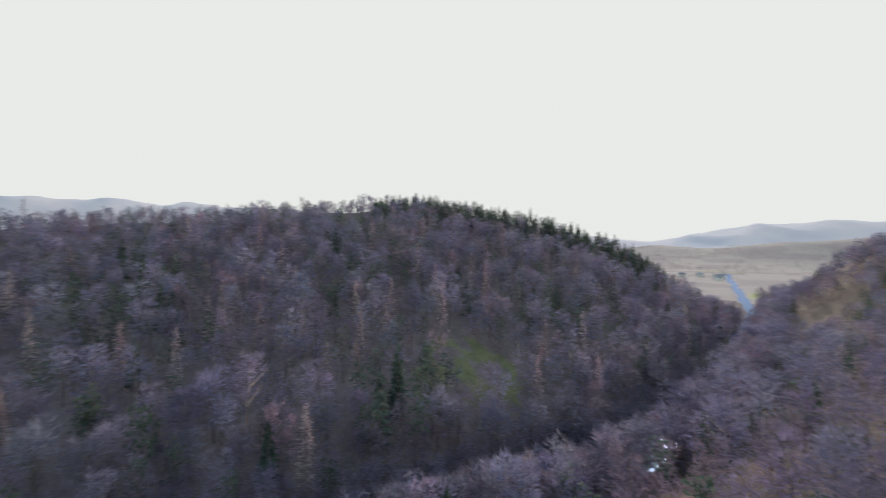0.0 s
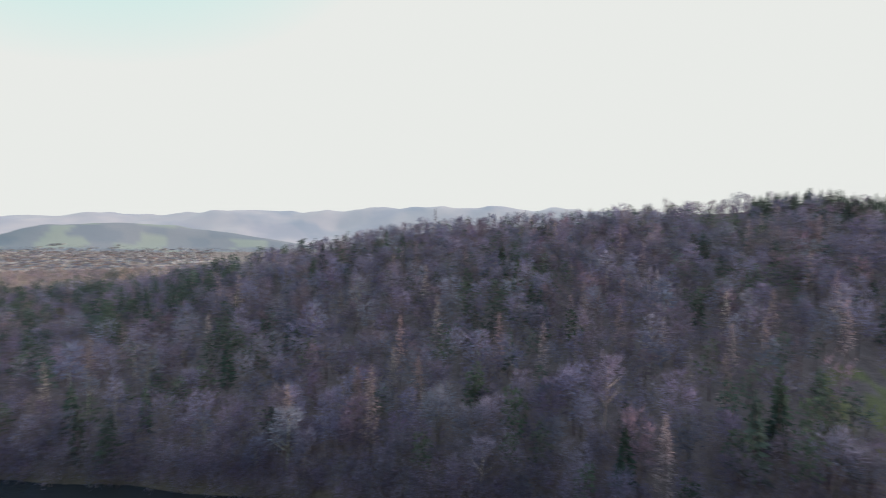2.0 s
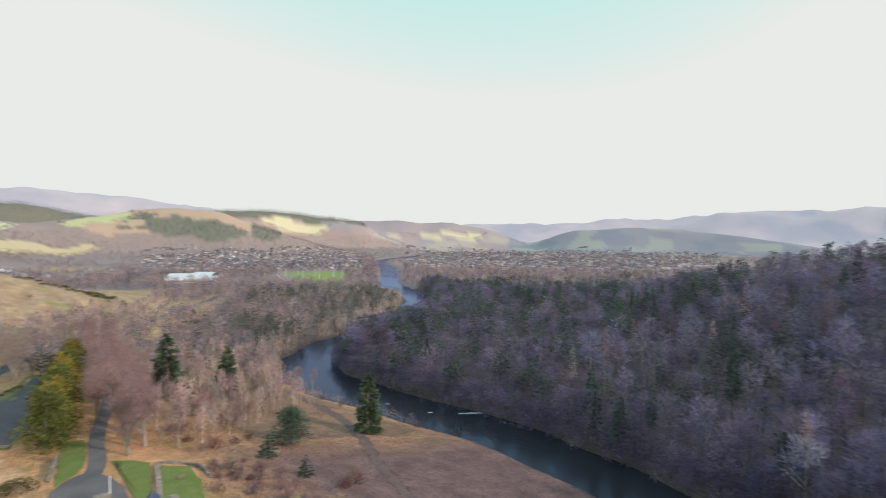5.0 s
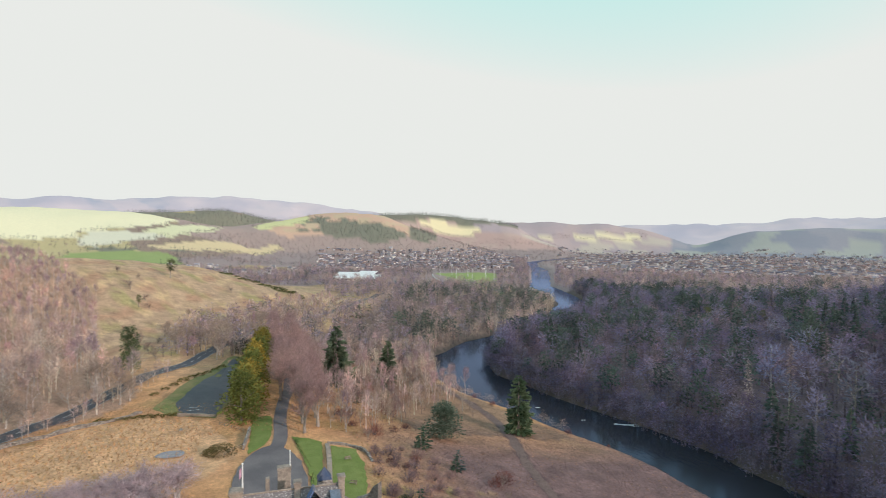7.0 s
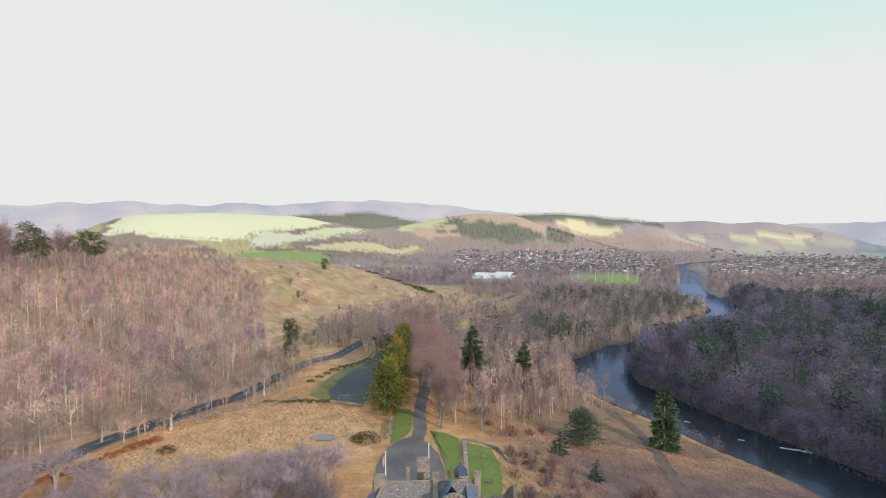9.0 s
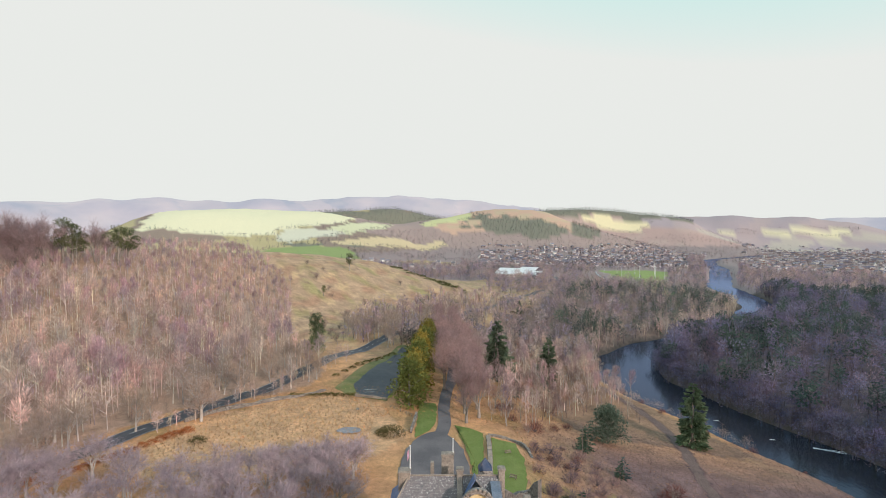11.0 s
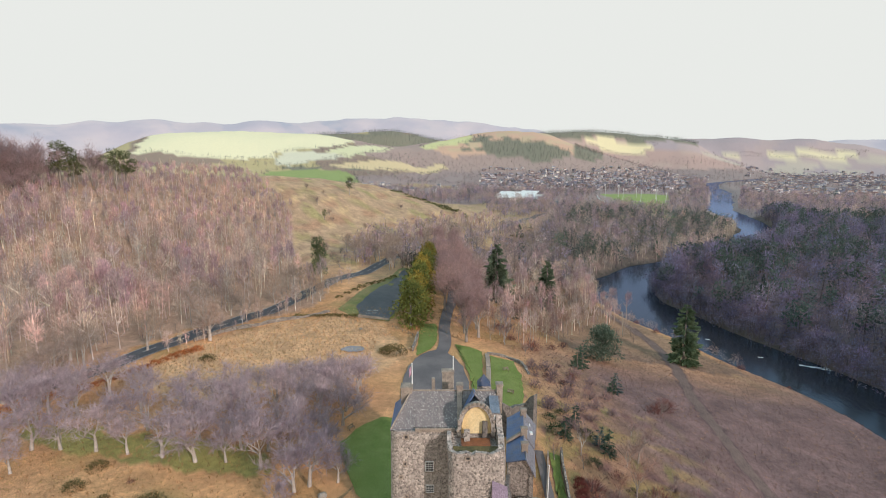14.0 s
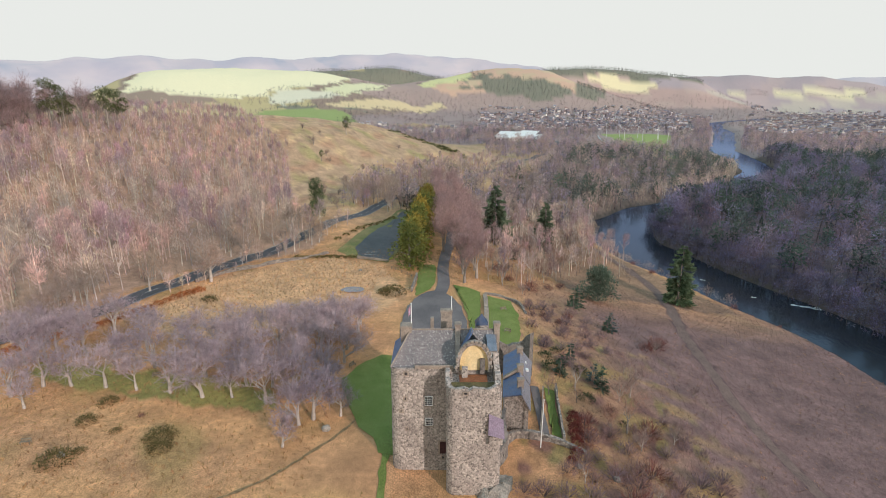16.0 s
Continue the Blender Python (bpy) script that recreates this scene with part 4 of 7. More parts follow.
BIRCHSTEM = (0.74, 0.65, 0.56)
NORTH_KINDS = [far_bare(21, 18, 2.7, 200, (0.60, 0.455, 0.385), BIRCHSTEM, 0.32, 0.66, 1.3), far_bare(22, 19, 2.8, 200, (0.53, 0.39, 0.375), BIRCHSTEM, 0.36, 0.66, 1.8),
               far_bare(23, 15, 3.4, 200, (0.62, 0.49, 0.405), BIRCHSTEM, 0.18, 0.66, 1.0), far_bare(24, 17, 2.8, 200, (0.50, 0.36, 0.365), BIRCHSTEM, 0.28, 0.66, 1.8),
               far_bare(25, 7, 3.0, 130, (0.54, 0.41, 0.33), STEM, 0.03, 0.7, 0.9)]


def north_wood():
    def keep(x, y, z):
        return inside(x, y, WOOD_NORTH) & (np.degrees(np.arctan2(x, y)) > -42.5) & (np.hypot(x, y) < 560) & (polyline(x, y, ROAD)[0] > 6)

    def choose(r, x, y, z):
        purple = wavy(np.array([x]), np.array([y]), 70, 67)[0]
        u = r.random()
        if u < 0.15:
            return 4, r.uniform(0.7, 1.2)
        if y > 330:
            return (3 if u < 0.5 else 0), r.uniform(0.55, 0.8)
        if purple > 0.2:
            return (1 if u < 0.6 else 3), r.uniform(0.8, 1.15)
        return (0 if u < 0.6 else 2), r.uniform(0.75, 1.15)
    spots = scatter((-520, 30, -50, 580), 6.2, 77, keep, choose)
    planted("birch_woodland", "leafless birch wood with pale stems and purple-brown twigs on a sunny slope", "woodland", NORTH_KINDS, spots, 4)
    return len(spots)


# far spruces coloured paler, standing in for distance haze
TINY = [far_spruce(31, 15, 4.4, 14, (0.15, 0.185, 0.135), STEM), far_bare(32, 12, 6.0, 13, (0.36, 0.275, 0.26), STEM, 0.05, 7.0, 0.2), far_bare(33, 11, 5.6, 13, (0.30, 0.245, 0.255), STEM, 0.05, 7.0, 0.2)]


def far_woods():
    """Plantations and hedgerow trees on the far slopes and among the houses."""
    def keep(x, y, z):
        r, bearing = np.hypot(x, y), np.degrees(np.arctan2(x, y))
        foot = (bearing > -6) & (bearing < 25) & (r > 1700) & (r < 2380) & (z > -15) & (z < 52 + 14 * wavy(x, y, 130, 83))
        flank = (bearing > 16) & (bearing < 29) & (r > 2350) & (r < 2700) & (z < 66) & (wavy(x, y, 160, 84) > -0.3)
        west = (bearing > -22) & (bearing < 0) & (r > 1480) & (r < 2200) & (z < 66) & (wavy(x, y, 230, 85) > -0.35)
        low = (bearing > -17) & (bearing < 8) & (r > 820) & (r < 1500) & (z < 12) & (wavy(x, y, 170, 86) > -0.15)
        town = (r > 1100) & (r < 2700) & (bearing > 2) & (bearing < 78) & (z < 0) & (wavy(x, y, 90, 87) > 0.0)
        upper = (bearing > 138) & (bearing < 168) & (r > 1500) & (r < 2500) & (wavy(x, y, 260, 89) > -0.2)
        return (foot | flank | west | low | town | upper) & ~in_fields(x, y) & ~plantation(x, y, z)

    def choose(r, x, y, z):
        return (0 if r.random() < 0.07 else 1 + int(r.random() * 2)), r.uniform(0.7, 1.15)

    def hedges(x, y, z):
        """Rows of trees along the edges of the fields."""
        near = np.full(np.shape(x), 1e9)
        for line, _ in FIELDS[:9]:
            near = np.minimum(near, polyline(x, y, line + line[:1])[0])
        brow = (np.degrees(np.arctan2(x, y)) > -16) | (z < 112)
        return (near < 6) & brow & (wavy(x, y, 120, 90) > -0.4)
    spots = scatter((-700, 1400, 1300, 2900), 13.5, 81, plantation, lambda r, x, y, z: (0 if r.random() < 0.93 else 1, r.uniform(0.75, 1.25)))
    spots += scatter((-450, 780, 620, 1500), 13, 88, lambda x, y, z: keep(x, y, z) & (np.hypot(x, y) < 1500), choose)
    spots += scatter((-900, 900, 2500, 2800), 17.5, 79, lambda x, y, z: keep(x, y, z) & (np.hypot(x, y) > 1480), choose)
    spots += scatter((-1000, 1250, 1850, 2600), 9, 107, hedges, lambda r, x, y, z: (0 if r.random() < 0.3 else 1 + int(r.random() * 2), r.uniform(0.65, 1.05)))
    spots += scatter((200, -2500, 1700, -1000), 27, 80, keep, choose)
    planted("far_woodland", "distant plantations, hedgerows and garden trees in winter", "woodland", TINY, spots, 5)
    return len(spots)


def slope_wood():
    """Birch and alder between the avenue and the river."""
    def keep(x, y, z):
        d, side, _ = polyline(x, y, RIVER)
        area = inside(x, y, [(16, 182), (32, 176), (40, 196), (52, 214), (70, 232), (84, 226), (98, 262), (100, 300), (110, 352), (60, 390), (20, 340), (15, 250)])
        open_way = polyline(x, y, FOOTPATH)[0] > 3.5
        return area & (side > 0) & (d > breadth(y) + 1.5) & open_way & (wavy(x, y, 24, 93) > -0.55)
    spots = scatter((10, 170, 125, 395), 5.4, 94, keep, lambda r, x, y, z: ((0, 1, 2, 4, 4)[int(r.random() * 5)], r.uniform(0.5, 0.95)))
    spots += scatter((40, 205, 130, 345), 4.5, 95, lambda x, y, z: (polyline(x, y, RIVER)[1] > 0) & (polyline(x, y, RIVER)[0] > breadth(y) + 0.5) & (polyline(x, y, RIVER)[0] < breadth(y) + 7), lambda r, x, y, z: (4, r.uniform(0.5, 0.95)))
    spots += scatter((-110, 140, -40, 265), 3.6, 96, lambda x, y, z: (polyline(x, y, ROAD)[1] < 0) & (polyline(x, y, ROAD)[0] > 4.0) & (polyline(x, y, ROAD)[0] < 10) & (y > 162) & ~((y > 252) & (y < 300)), lambda r, x, y, z: ((0, 2, 2, 4)[int(r.random() * 4)], r.uniform(0.3, 0.62)))
    spots += scatter((60, 300, 330, 620), 6.5, 97, lambda x, y, z: (polyline(x, y, RIVER)[1] > 0) & (polyline(x, y, RIVER)[0] > breadth(y) + 0.5) & (polyline(x, y, RIVER)[0] < breadth(y) + 22), lambda r, x, y, z: ((2, 2, 4)[int(r.random() * 3)], r.uniform(0.7, 1.05)))
    spots += scatter((-70, 290, 70, 560), 5.6, 99, lambda x, y, z: inside(x, y, [(-46, 300), (-24, 300), (-8, 330), (12, 400), (44, 500), (58, 540), (40, 560), (4, 512), (-30, 440), (-58, 400), (-62, 340)]) & (polyline(x, y, ROAD)[0] > 4.5), lambda r, x, y, z: ((0, 2, 2, 4, 1)[int(r.random() * 5)], r.uniform(0.4, 0.75)))
    spots += scatter((-10, 330, 120, 640), 7.0, 92, lambda x, y, z: (polyline(x, y, ROAD)[1] < 0) & (polyline(x, y, ROAD)[0] > 7) & (polyline(x, y, ROAD)[0] < 30) & ~inside(x, y, [(46, 525), (56, 570), (100, 655), (118, 640), (108, 540)]), lambda r, x, y, z: ((0, 2, 4, 4)[int(r.random() * 4)], r.uniform(0.4, 0.7)))
    planted("slope_woodland", "leafless birch and alder scrub between avenue and river", "woodland", NORTH_KINDS, spots, 8)


hill_wood()
slope_wood()
valley_woods()
upstream_woods()
north_wood()
far_woods()


# ---- helpers for things ----
def part(name, bm, material, parent=None, label="", smooth=False):
    me = bpy.data.meshes.new(name)
    bm.normal_update()
    bm.to_mesh(me)
    bm.free()
    me.materials.append(material)
    if smooth:
        me.polygons.foreach_set("use_smooth", np.ones(len(me.polygons), bool))
    ob = new(name, me)
    ob.parent = parent
    if label:
        ob["label"] = label
    return ob


def thing(name, label, category, at=(0, 0, 0), group="", turn=0.0):
    ob = new(name)
    ob.matrix_basis = pose(*at, 0, 0, turn)
    return tagged(ob, label, category, group)


def box(bm, x0, x1, y0, y1, z0, z1, bevel=0.0):
    made = bmesh.ops.create_cube(bm, size=1.0, matrix=Matrix.Translation(((x0 + x1) / 2, (y0 + y1) / 2, (z0 + z1) / 2)) @ Matrix.Diagonal((x1 - x0, y1 - y0, z1 - z0, 1)))
    if bevel:
        edges = list({e for v in made["verts"] for e in v.link_edges})
        bmesh.ops.bevel(bm, geom=edges, offset=bevel, segments=1, affect="EDGES")
    return made["verts"]


def boxes(*rows, bevel=0.0):
    bm = bmesh.new()
    for row in rows:
        box(bm, *row, bevel=bevel)
    return bm


def rounded(x0, x1, y0, y1, r, n=5):
    pts = []
    for cx, cy, a0 in ((x1 - r, y1 - r, 0), (x0 + r, y1 - r, 90), (x0 + r, y0 + r, 180), (x1 - r, y0 + r, 270)):
        for k in range(n + 1):
            a = radians(a0 + 90 * k / n)
            pts.append((cx + r * math.cos(a), cy + r * math.sin(a)))
    return pts


def prism(bm, outline, z0, z1, taper=0.0, centre=None, rows=1, rough=0.0, seed=1):
    """A closed body over an outline, its top drawn in by taper; z1 may be a list of heights, one for each corner."""
    r = random.Random(seed)
    cx, cy = centre or (sum(p[0] for p in outline) / len(outline), sum(p[1] for p in outline) / len(outline))
    rings = []
    for k in range(rows + 1):
        u = k / rows
        ring = []
        for i, (x, y) in enumerate(outline):
            top = z1[i] if isinstance(z1, (list, tuple)) else z1
            s = 1 - taper * u
            j = rough if 0 < k else 0
            ring.append(bm.verts.new((cx + (x - cx) * s + r.uniform(-j, j), cy + (y - cy) * s + r.uniform(-j, j), z0 + (top - z0) * u)))
        rings.append(ring)
    n = len(outline)
    for a, c in zip(rings[:-1], rings[1:]):
        for i in range(n):
            bm.faces.new((a[i], a[(i + 1) % n], c[(i + 1) % n], c[i]))
    bm.faces.new(rings[-1])
    bm.faces.new(rings[0][::-1])
    return rings


def slab(bm, corners, thick):
    """A roof plane: corners anticlockwise seen from above, with slates laid out along it."""
    pts = [Vector(p) for p in corners]
    n = (pts[1] - pts[0]).cross(pts[2] - pts[0]).normalized()
    if n.z < 0:
        pts.reverse()
        n = -n
    u = Vector((0, 0, 1)).cross(n)
    u = u.normalized() if u.length > 1e-4 else Vector((1, 0, 0))
    v = n.cross(u)
    top = [bm.verts.new(p) for p in pts]
    low = [bm.verts.new(p - n * thick) for p in pts]
    uv = bm.loops.layers.uv.verify()
    faces = [bm.faces.new(top), bm.faces.new(low[::-1])]
    for i in range(len(pts)):
        j = (i + 1) % len(pts)
        faces.append(bm.faces.new((top[j], top[i], low[i], low[j])))
    for f in faces:
        for loop in f.loops:
            loop[uv].uv = (loop.vert.co.dot(u), loop.vert.co.dot(v))


def roof(name, corners, material, parent, thick=0.18, label=""):
    bm = bmesh.new()
    slab(bm, corners, thick)
    return part(name, bm, material, parent, label)


def rod(bm, a, c, r0, r1=None, sides=6):
    a, c = Vector(a), Vector(c)
    q = (c - a).to_track_quat("Z", "Y").to_matrix().to_4x4()
    bmesh.ops.create_cone(bm, cap_ends=True, segments=sides, radius1=r0, radius2=r0 if r1 is None else r1, depth=(c - a).length,
                          matrix=Matrix.Translation((a + c) / 2) @ q)


def jagged_wall(bm, line, thick, z0, heights, seed=1, step=1.0):
    """A broken wall along a line, with an uneven top."""
    r = random.Random(seed)
    pts = resampled(line, step)
    n = len(pts)
    last = None
    for i, p in enumerate(pts):
        u = i / max(1, n - 1) * (len(heights) - 1)
        k = min(int(u), len(heights) - 2)
        h = heights[k] + (heights[k + 1] - heights[k]) * (u - k) + r.uniform(-0.35, 0.35)
        way = (pts[min(i + 1, n - 1)] - pts[max(i - 1, 0)]).normalized()
        s = Vector((-way.y, way.x, 0)) * thick / 2
        base = z0 if not callable(z0) else z0(p.x, p.y)
        top = h if not callable(z0) else base + h
        q = [bm.verts.new((p.x + s.x, p.y + s.y, base)), bm.verts.new((p.x - s.x, p.y - s.y, base)),
             bm.verts.new((p.x - s.x * 0.85, p.y - s.y * 0.85, top + r.uniform(-0.1, 0.1))), bm.verts.new((p.x + s.x * 0.85, p.y + s.y * 0.85, top))]
        if last:
            for k in range(4):
                j = (k + 1) % 4
                bm.faces.new((last[k], last[j], q[j], q[k]))
        else:
            bm.faces.new(q[::-1])
        last = q
    bm.faces.new(last)


# ---- the castle ----
def sash_window(x, y, z, w, h, parent):
    """A white sash window let into the front wall."""
    bm = boxes((x - w / 2, x + w / 2, y - 0.06, y + 0.1, z - h / 2, z + h / 2))
    win = part("window", bm, M_GLASS, parent, "small-paned white sash window")
    f = 0.09
    bm = boxes((x - w / 2 - f, x - w / 2, y - 0.14, y + 0.05, z - h / 2 - f, z + h / 2 + f), (x + w / 2, x + w / 2 + f, y - 0.14, y + 0.05, z - h / 2 - f, z + h / 2 + f),
               (x - w / 2, x + w / 2, y - 0.14, y + 0.05, z + h / 2, z + h / 2 + f), (x - w / 2, x + w / 2, y - 0.14, y + 0.05, z - h / 2 - f, z - h / 2))
    part("window_frame", bm, M_WHITE, win)
    bars = [(x - w / 2 + w * k / 3 - 0.03, x - w / 2 + w * k / 3 + 0.03, y - 0.11, y - 0.05, z - h / 2, z + h / 2) for k in (1, 2)]
    bars += [(x - w / 2, x + w / 2, y - 0.12, y - 0.04, z - h / 2 + h * k / 4 - 0.03, z - h / 2 + h * k / 4 + 0.03) for k in (1, 2, 3)]
    for b4 in bars:
        part("glazing_bar", boxes(b4), M_WHITE, win)
    part("window_sill", boxes((x - w / 2 - 0.2, x + w / 2 + 0.2, y - 0.22, y + 0.05, z - h / 2 - 0.28, z - h / 2 - 0.1)), M_ASHLAR, win)


def slit(x, y, z, w, h, parent):
    win = part("window", boxes((x - w / 2, x + w / 2, y - 0.04, y + 0.1, z - h / 2, z + h / 2)), M_DARK, parent, "small dark slit window")
    f = 0.22
    part("window_surround", boxes((x - w / 2 - f, x - w / 2, y - 0.08, y + 0.05, z - h / 2 - f, z + h / 2 + f), (x + w / 2, x + w / 2 + f, y - 0.08, y + 0.05, z - h / 2 - f, z + h / 2 + f),
                                   (x - w / 2, x + w / 2, y - 0.08, y + 0.05, z + h / 2, z + h / 2 + f), (x - w / 2, x + w / 2, y - 0.08, y + 0.05, z - h / 2 - f, z - h / 2)), M_ASHLAR, win)


def chimney(x0, x1, y0, y1, z0, z1, parent, material, pots=0):
    bm = boxes((x0, x1, y0, y1, z0, z1 - 0.35), (x0 - 0.12, x1 + 0.12, y0 - 0.12, y1 + 0.12, z1 - 0.35, z1 - 0.1), (x0 + 0.05, x1 - 0.05, y0 + 0.05, y1 - 0.05, z1 - 0.1, z1), bevel=0.04)
    ch = part("chimney", bm, material, parent)
    for k in range(pots):
        bm = bmesh.new()
        x = x0 + (x1 - x0) * (k + 0.5) / pots
        rod(bm, (x, (y0 + y1) / 2, z1), (x, (y0 + y1) / 2, z1 + 0.45), 0.16, 0.13, 8)
        part("chimney_pot", bm, M_ASHLAR, ch)
    return ch


def castle():
    c = thing("castle", "ruined grey rubble tower house with a slate roof above the river", "castle")
    # main block with strongly rounded corners
    bm = bmesh.new()
    prism(bm, rounded(-8.7, 9.3, 78.0, 88.2, 1.5), -4, 18.7, 0.012, rows=6, rough=0.05)
    part("main_wall", bm, M_STONE, c, "grey-brown rubble wall with rounded corners")
    bm = bmesh.new()
    prism(bm, rounded(-8.6, 9.2, 78.15, 88.05, 1.4), 18.7, 19.15, 0.0)
    part("wall_head", bm, M_STONE, c)
    part("parapet", boxes((-4.6, 1.7, 78.0, 78.35, 19.1, 19.75), bevel=0.05), M_ASHLAR, c, "low dressed stone parapet along the wall walk")
    part("wall_walk", boxes((-4.6, 1.7, 78.36, 79.3, 19.15, 19.25)), M_LEAD, c, "narrow lead-covered wall walk")
    # hipped roof, its ridge along the block
    e, ry, rz = 19.3, 83.0, 23.8
    roof("roof_front", [(-4.7, 79.2, e), (2.2, 79.2, e), (2.2, ry, rz), (-5.4, ry, rz)], M_SLATE, c, label="lichen-spotted grey slate roof slope")
    roof("roof_front", [(-8.5, 78.5, e - 0.1), (-4.7, 78.5, e - 0.1), (-4.7, 79.2, e), (-5.4, ry, rz)], M_SLATE, c)
    roof("roof_back", [(9.0, 87.8, e), (-8.5, 87.8, e), (-5.4, ry, rz), (9.0, ry, rz)], M_SLATE, c)
    # hip takes the blue put in for skylit shade
    roof("roof_hip", [(-8.55, 87.8, e), (-8.55, 78.5, e - 0.1), (-5.4, ry, rz)], M_SLATE_SHADE_BLUE, c, label="slate hip coloured blue for its shade")
    roof("roof_front", [(2.9, 78.4, e - 0.2), (9.0, 78.4, e - 0.2), (9.0, ry, rz), (2.9, ry, rz)], M_SLATE, c)
    bm = bmesh.new()
    for a, b5 in (((-5.5, ry, rz + 0.05), (9.0, ry, rz + 0.05)), ((-8.5, 78.5, e), (-5.4, ry, rz + 0.05))):
        rod(bm, a, b5, 0.14, sides=6)
    part("ridge_capping", bm, M_ASHLAR, c, "pale stone ridge capping")
    bm = bmesh.new()
    for x0, x1 in ((2.05, 2.85),):
        v = [bm.verts.new(p) for p in ((x0, 78.3, 19), (x1, 78.3, 19), (x1, 83, 19), (x0, 83, 19), (x0, 78.3, 20.0), (x1, 78.3, 20.0), (x1, 83, 24.5), (x0, 83, 24.5))]
        for f in ((0, 3, 2, 1), (4, 5, 6, 7), (0, 1, 5, 4), (1, 2, 6, 5), (2, 3, 7, 6), (3, 0, 4, 7)):
            bm.faces.new([v[i] for i in f])
    part("skew", bm, M_ASHLAR, c, "dressed stone skew across the roof")
    chimney(-7.1, -5.3, 82.6, 84.4, 19.5, 24.6, c, M_ASHLAR)
    chimney(2.0, 3.0, 82.5, 83.8, 22, 25.0, c, M_ASHLAR)
    chimney(8.5, 9.5, 82.4, 83.6, 20, 25.2, c, M_ASHLAR)
    chimney(-0.4, 1.6, 86.9, 88.2, 18, 25.6, c, M_ASHLAR)
    part("turret_cap", boxes((-2.2, -1.6, 86.8, 87.6, 19, 24.2), bevel=0.05), M_ASHLAR, c)
    # wing
    bm = bmesh.new()
    rings = prism(bm, rounded(0.5, 9.15, 72.1, 79.0, 1.3), -7, 18.2, 0.015, rows=8, rough=0.05, seed=4)
    part("wing_wall", bm, M_STONE, c, "rubble wall of the projecting wing")
    bm = bmesh.new()
    jagged_wall(bm, [(0.75, 77.6), (0.8, 74.5), (1.4, 72.7), (4.0, 72.45), (7.2, 72.5), (8.5, 73.0)], 0.8, 18.1, [19.8, 19.2, 18.8, 18.95, 18.8, 19.1], 3, 0.55)
    part("broken_parapet", bm, M_STONE, c, "broken mossy parapet of the wing")
    bm = bmesh.new()
    jagged_wall(bm, [(8.4, 73.0), (8.6, 75.5), (8.5, 78.2)], 1.1, 18.1, [19.0, 19.4, 20.0, 21.8], 5, 0.5)
    part("ruined_wall", bm, M_STONE, c, "jagged remains of the wing's side wall")
    part("timber_floor", boxes((2.6, 7.0, 74.8, 77.0, 18.15, 18.7)), surface("rusty_boards", (0.30, 0.12, 0.06), (0.20, 0.09, 0.05), 1, 8), c, "rust-brown boards on the wing top")
    part("wall_walk", boxes((1.0, 8.4, 72.8, 74.8, 18.15, 18.62)), surface("moss", (0.16, 0.13, 0.06), (0.10, 0.09, 0.05), 0.8, 6), c, "mossy wall head")
    # pointed arch of the vanished upper room, its plaster still on
    def arch(w, h, k=14):
        out = []
        for i in range(k + 1):
            a = math.pi * i / k
            u = math.cos(a)
            out.append((4.95 - w * u, 19.0 + h * math.sin(a) ** 0.72 * (1.0 if True else 0)))
        return out
    inner, outer = arch(2.35, 4.75), arch(2.9, 5.4)
    yf, yb = 77.2, 77.95
    bm = bmesh.new()
    f0 = [bm.verts.new((x, yf, z)) for x, z in inner]
    g0 = [bm.verts.new((x, yf, z)) for x, z in outer]
    f1 = [bm.verts.new((x, yb, z)) for x, z in inner]
    g1 = [bm.verts.new((x, yb, z)) for x, z in outer]
    for i in range(len(inner) - 1):
        bm.faces.new((f0[i], g0[i], g0[i + 1], f0[i + 1]))
        bm.faces.new((g0[i], g1[i], g1[i + 1], g0[i + 1]))
        bm.faces.new((f1[i], f0[i], f0[i + 1], f1[i + 1]))
    part("vault_arch", bm, M_STONE, c, "rough stone arch of a broken vault")
    r = random.Random(8)
    for i in range(len(outer) - 1):
        (xa, za), (xb, zb) = outer[i], outer[i + 1]
        bm = boxes((-0.28, 0.28, -0.25, 0.25, -0.18, 0.18), bevel=0.05)
        ob = part("voussoir", bm, M_ASHLAR, c)
        ob.matrix_basis = Matrix.Translation(((xa + xb) / 2, yf - 0.05, (za + zb) / 2)) @ Matrix.Rotation(-math.atan2(zb - za, xb - xa), 4, "Y") @ Matrix.Diagonal((r.uniform(0.8, 1.1), 1, r.uniform(0.8, 1.3), 1))
    bm = bmesh.new()
    back = [bm.verts.new((x, yb - 0.05, z)) for x, z in inner]
    lip = [bm.verts.new((4.95 + (x - 4.95) * 0.985, yf + 0.06, 19 + (z - 19) * 0.985)) for x, z in inner]
    deep = [bm.verts.new((4.95 + (x - 4.95) * 0.985, yb - 0.04, 19 + (z - 19) * 0.985)) for x, z in inner]
    bm.faces.new(back[::-1])
    for i in range(len(inner) - 1):
        bm.faces.new((lip[i], lip[i + 1], deep[i + 1], deep[i]))
    part("plaster", bm, M_PLASTER, c, "sunlit yellow plaster inside the broken vault")
    part("pillar", boxes((3.0, 3.9, 76.0, 76.8, 18.2, 20.4), bevel=0.08), M_STONE, c)
    part("pillar", boxes((5.9, 6.7, 77.2, 77.9, 18.6, 21.2), bevel=0.08), M_RUIN, c)
    slit(3.45, 72.0, 18.3, 0.5, 0.35, c)
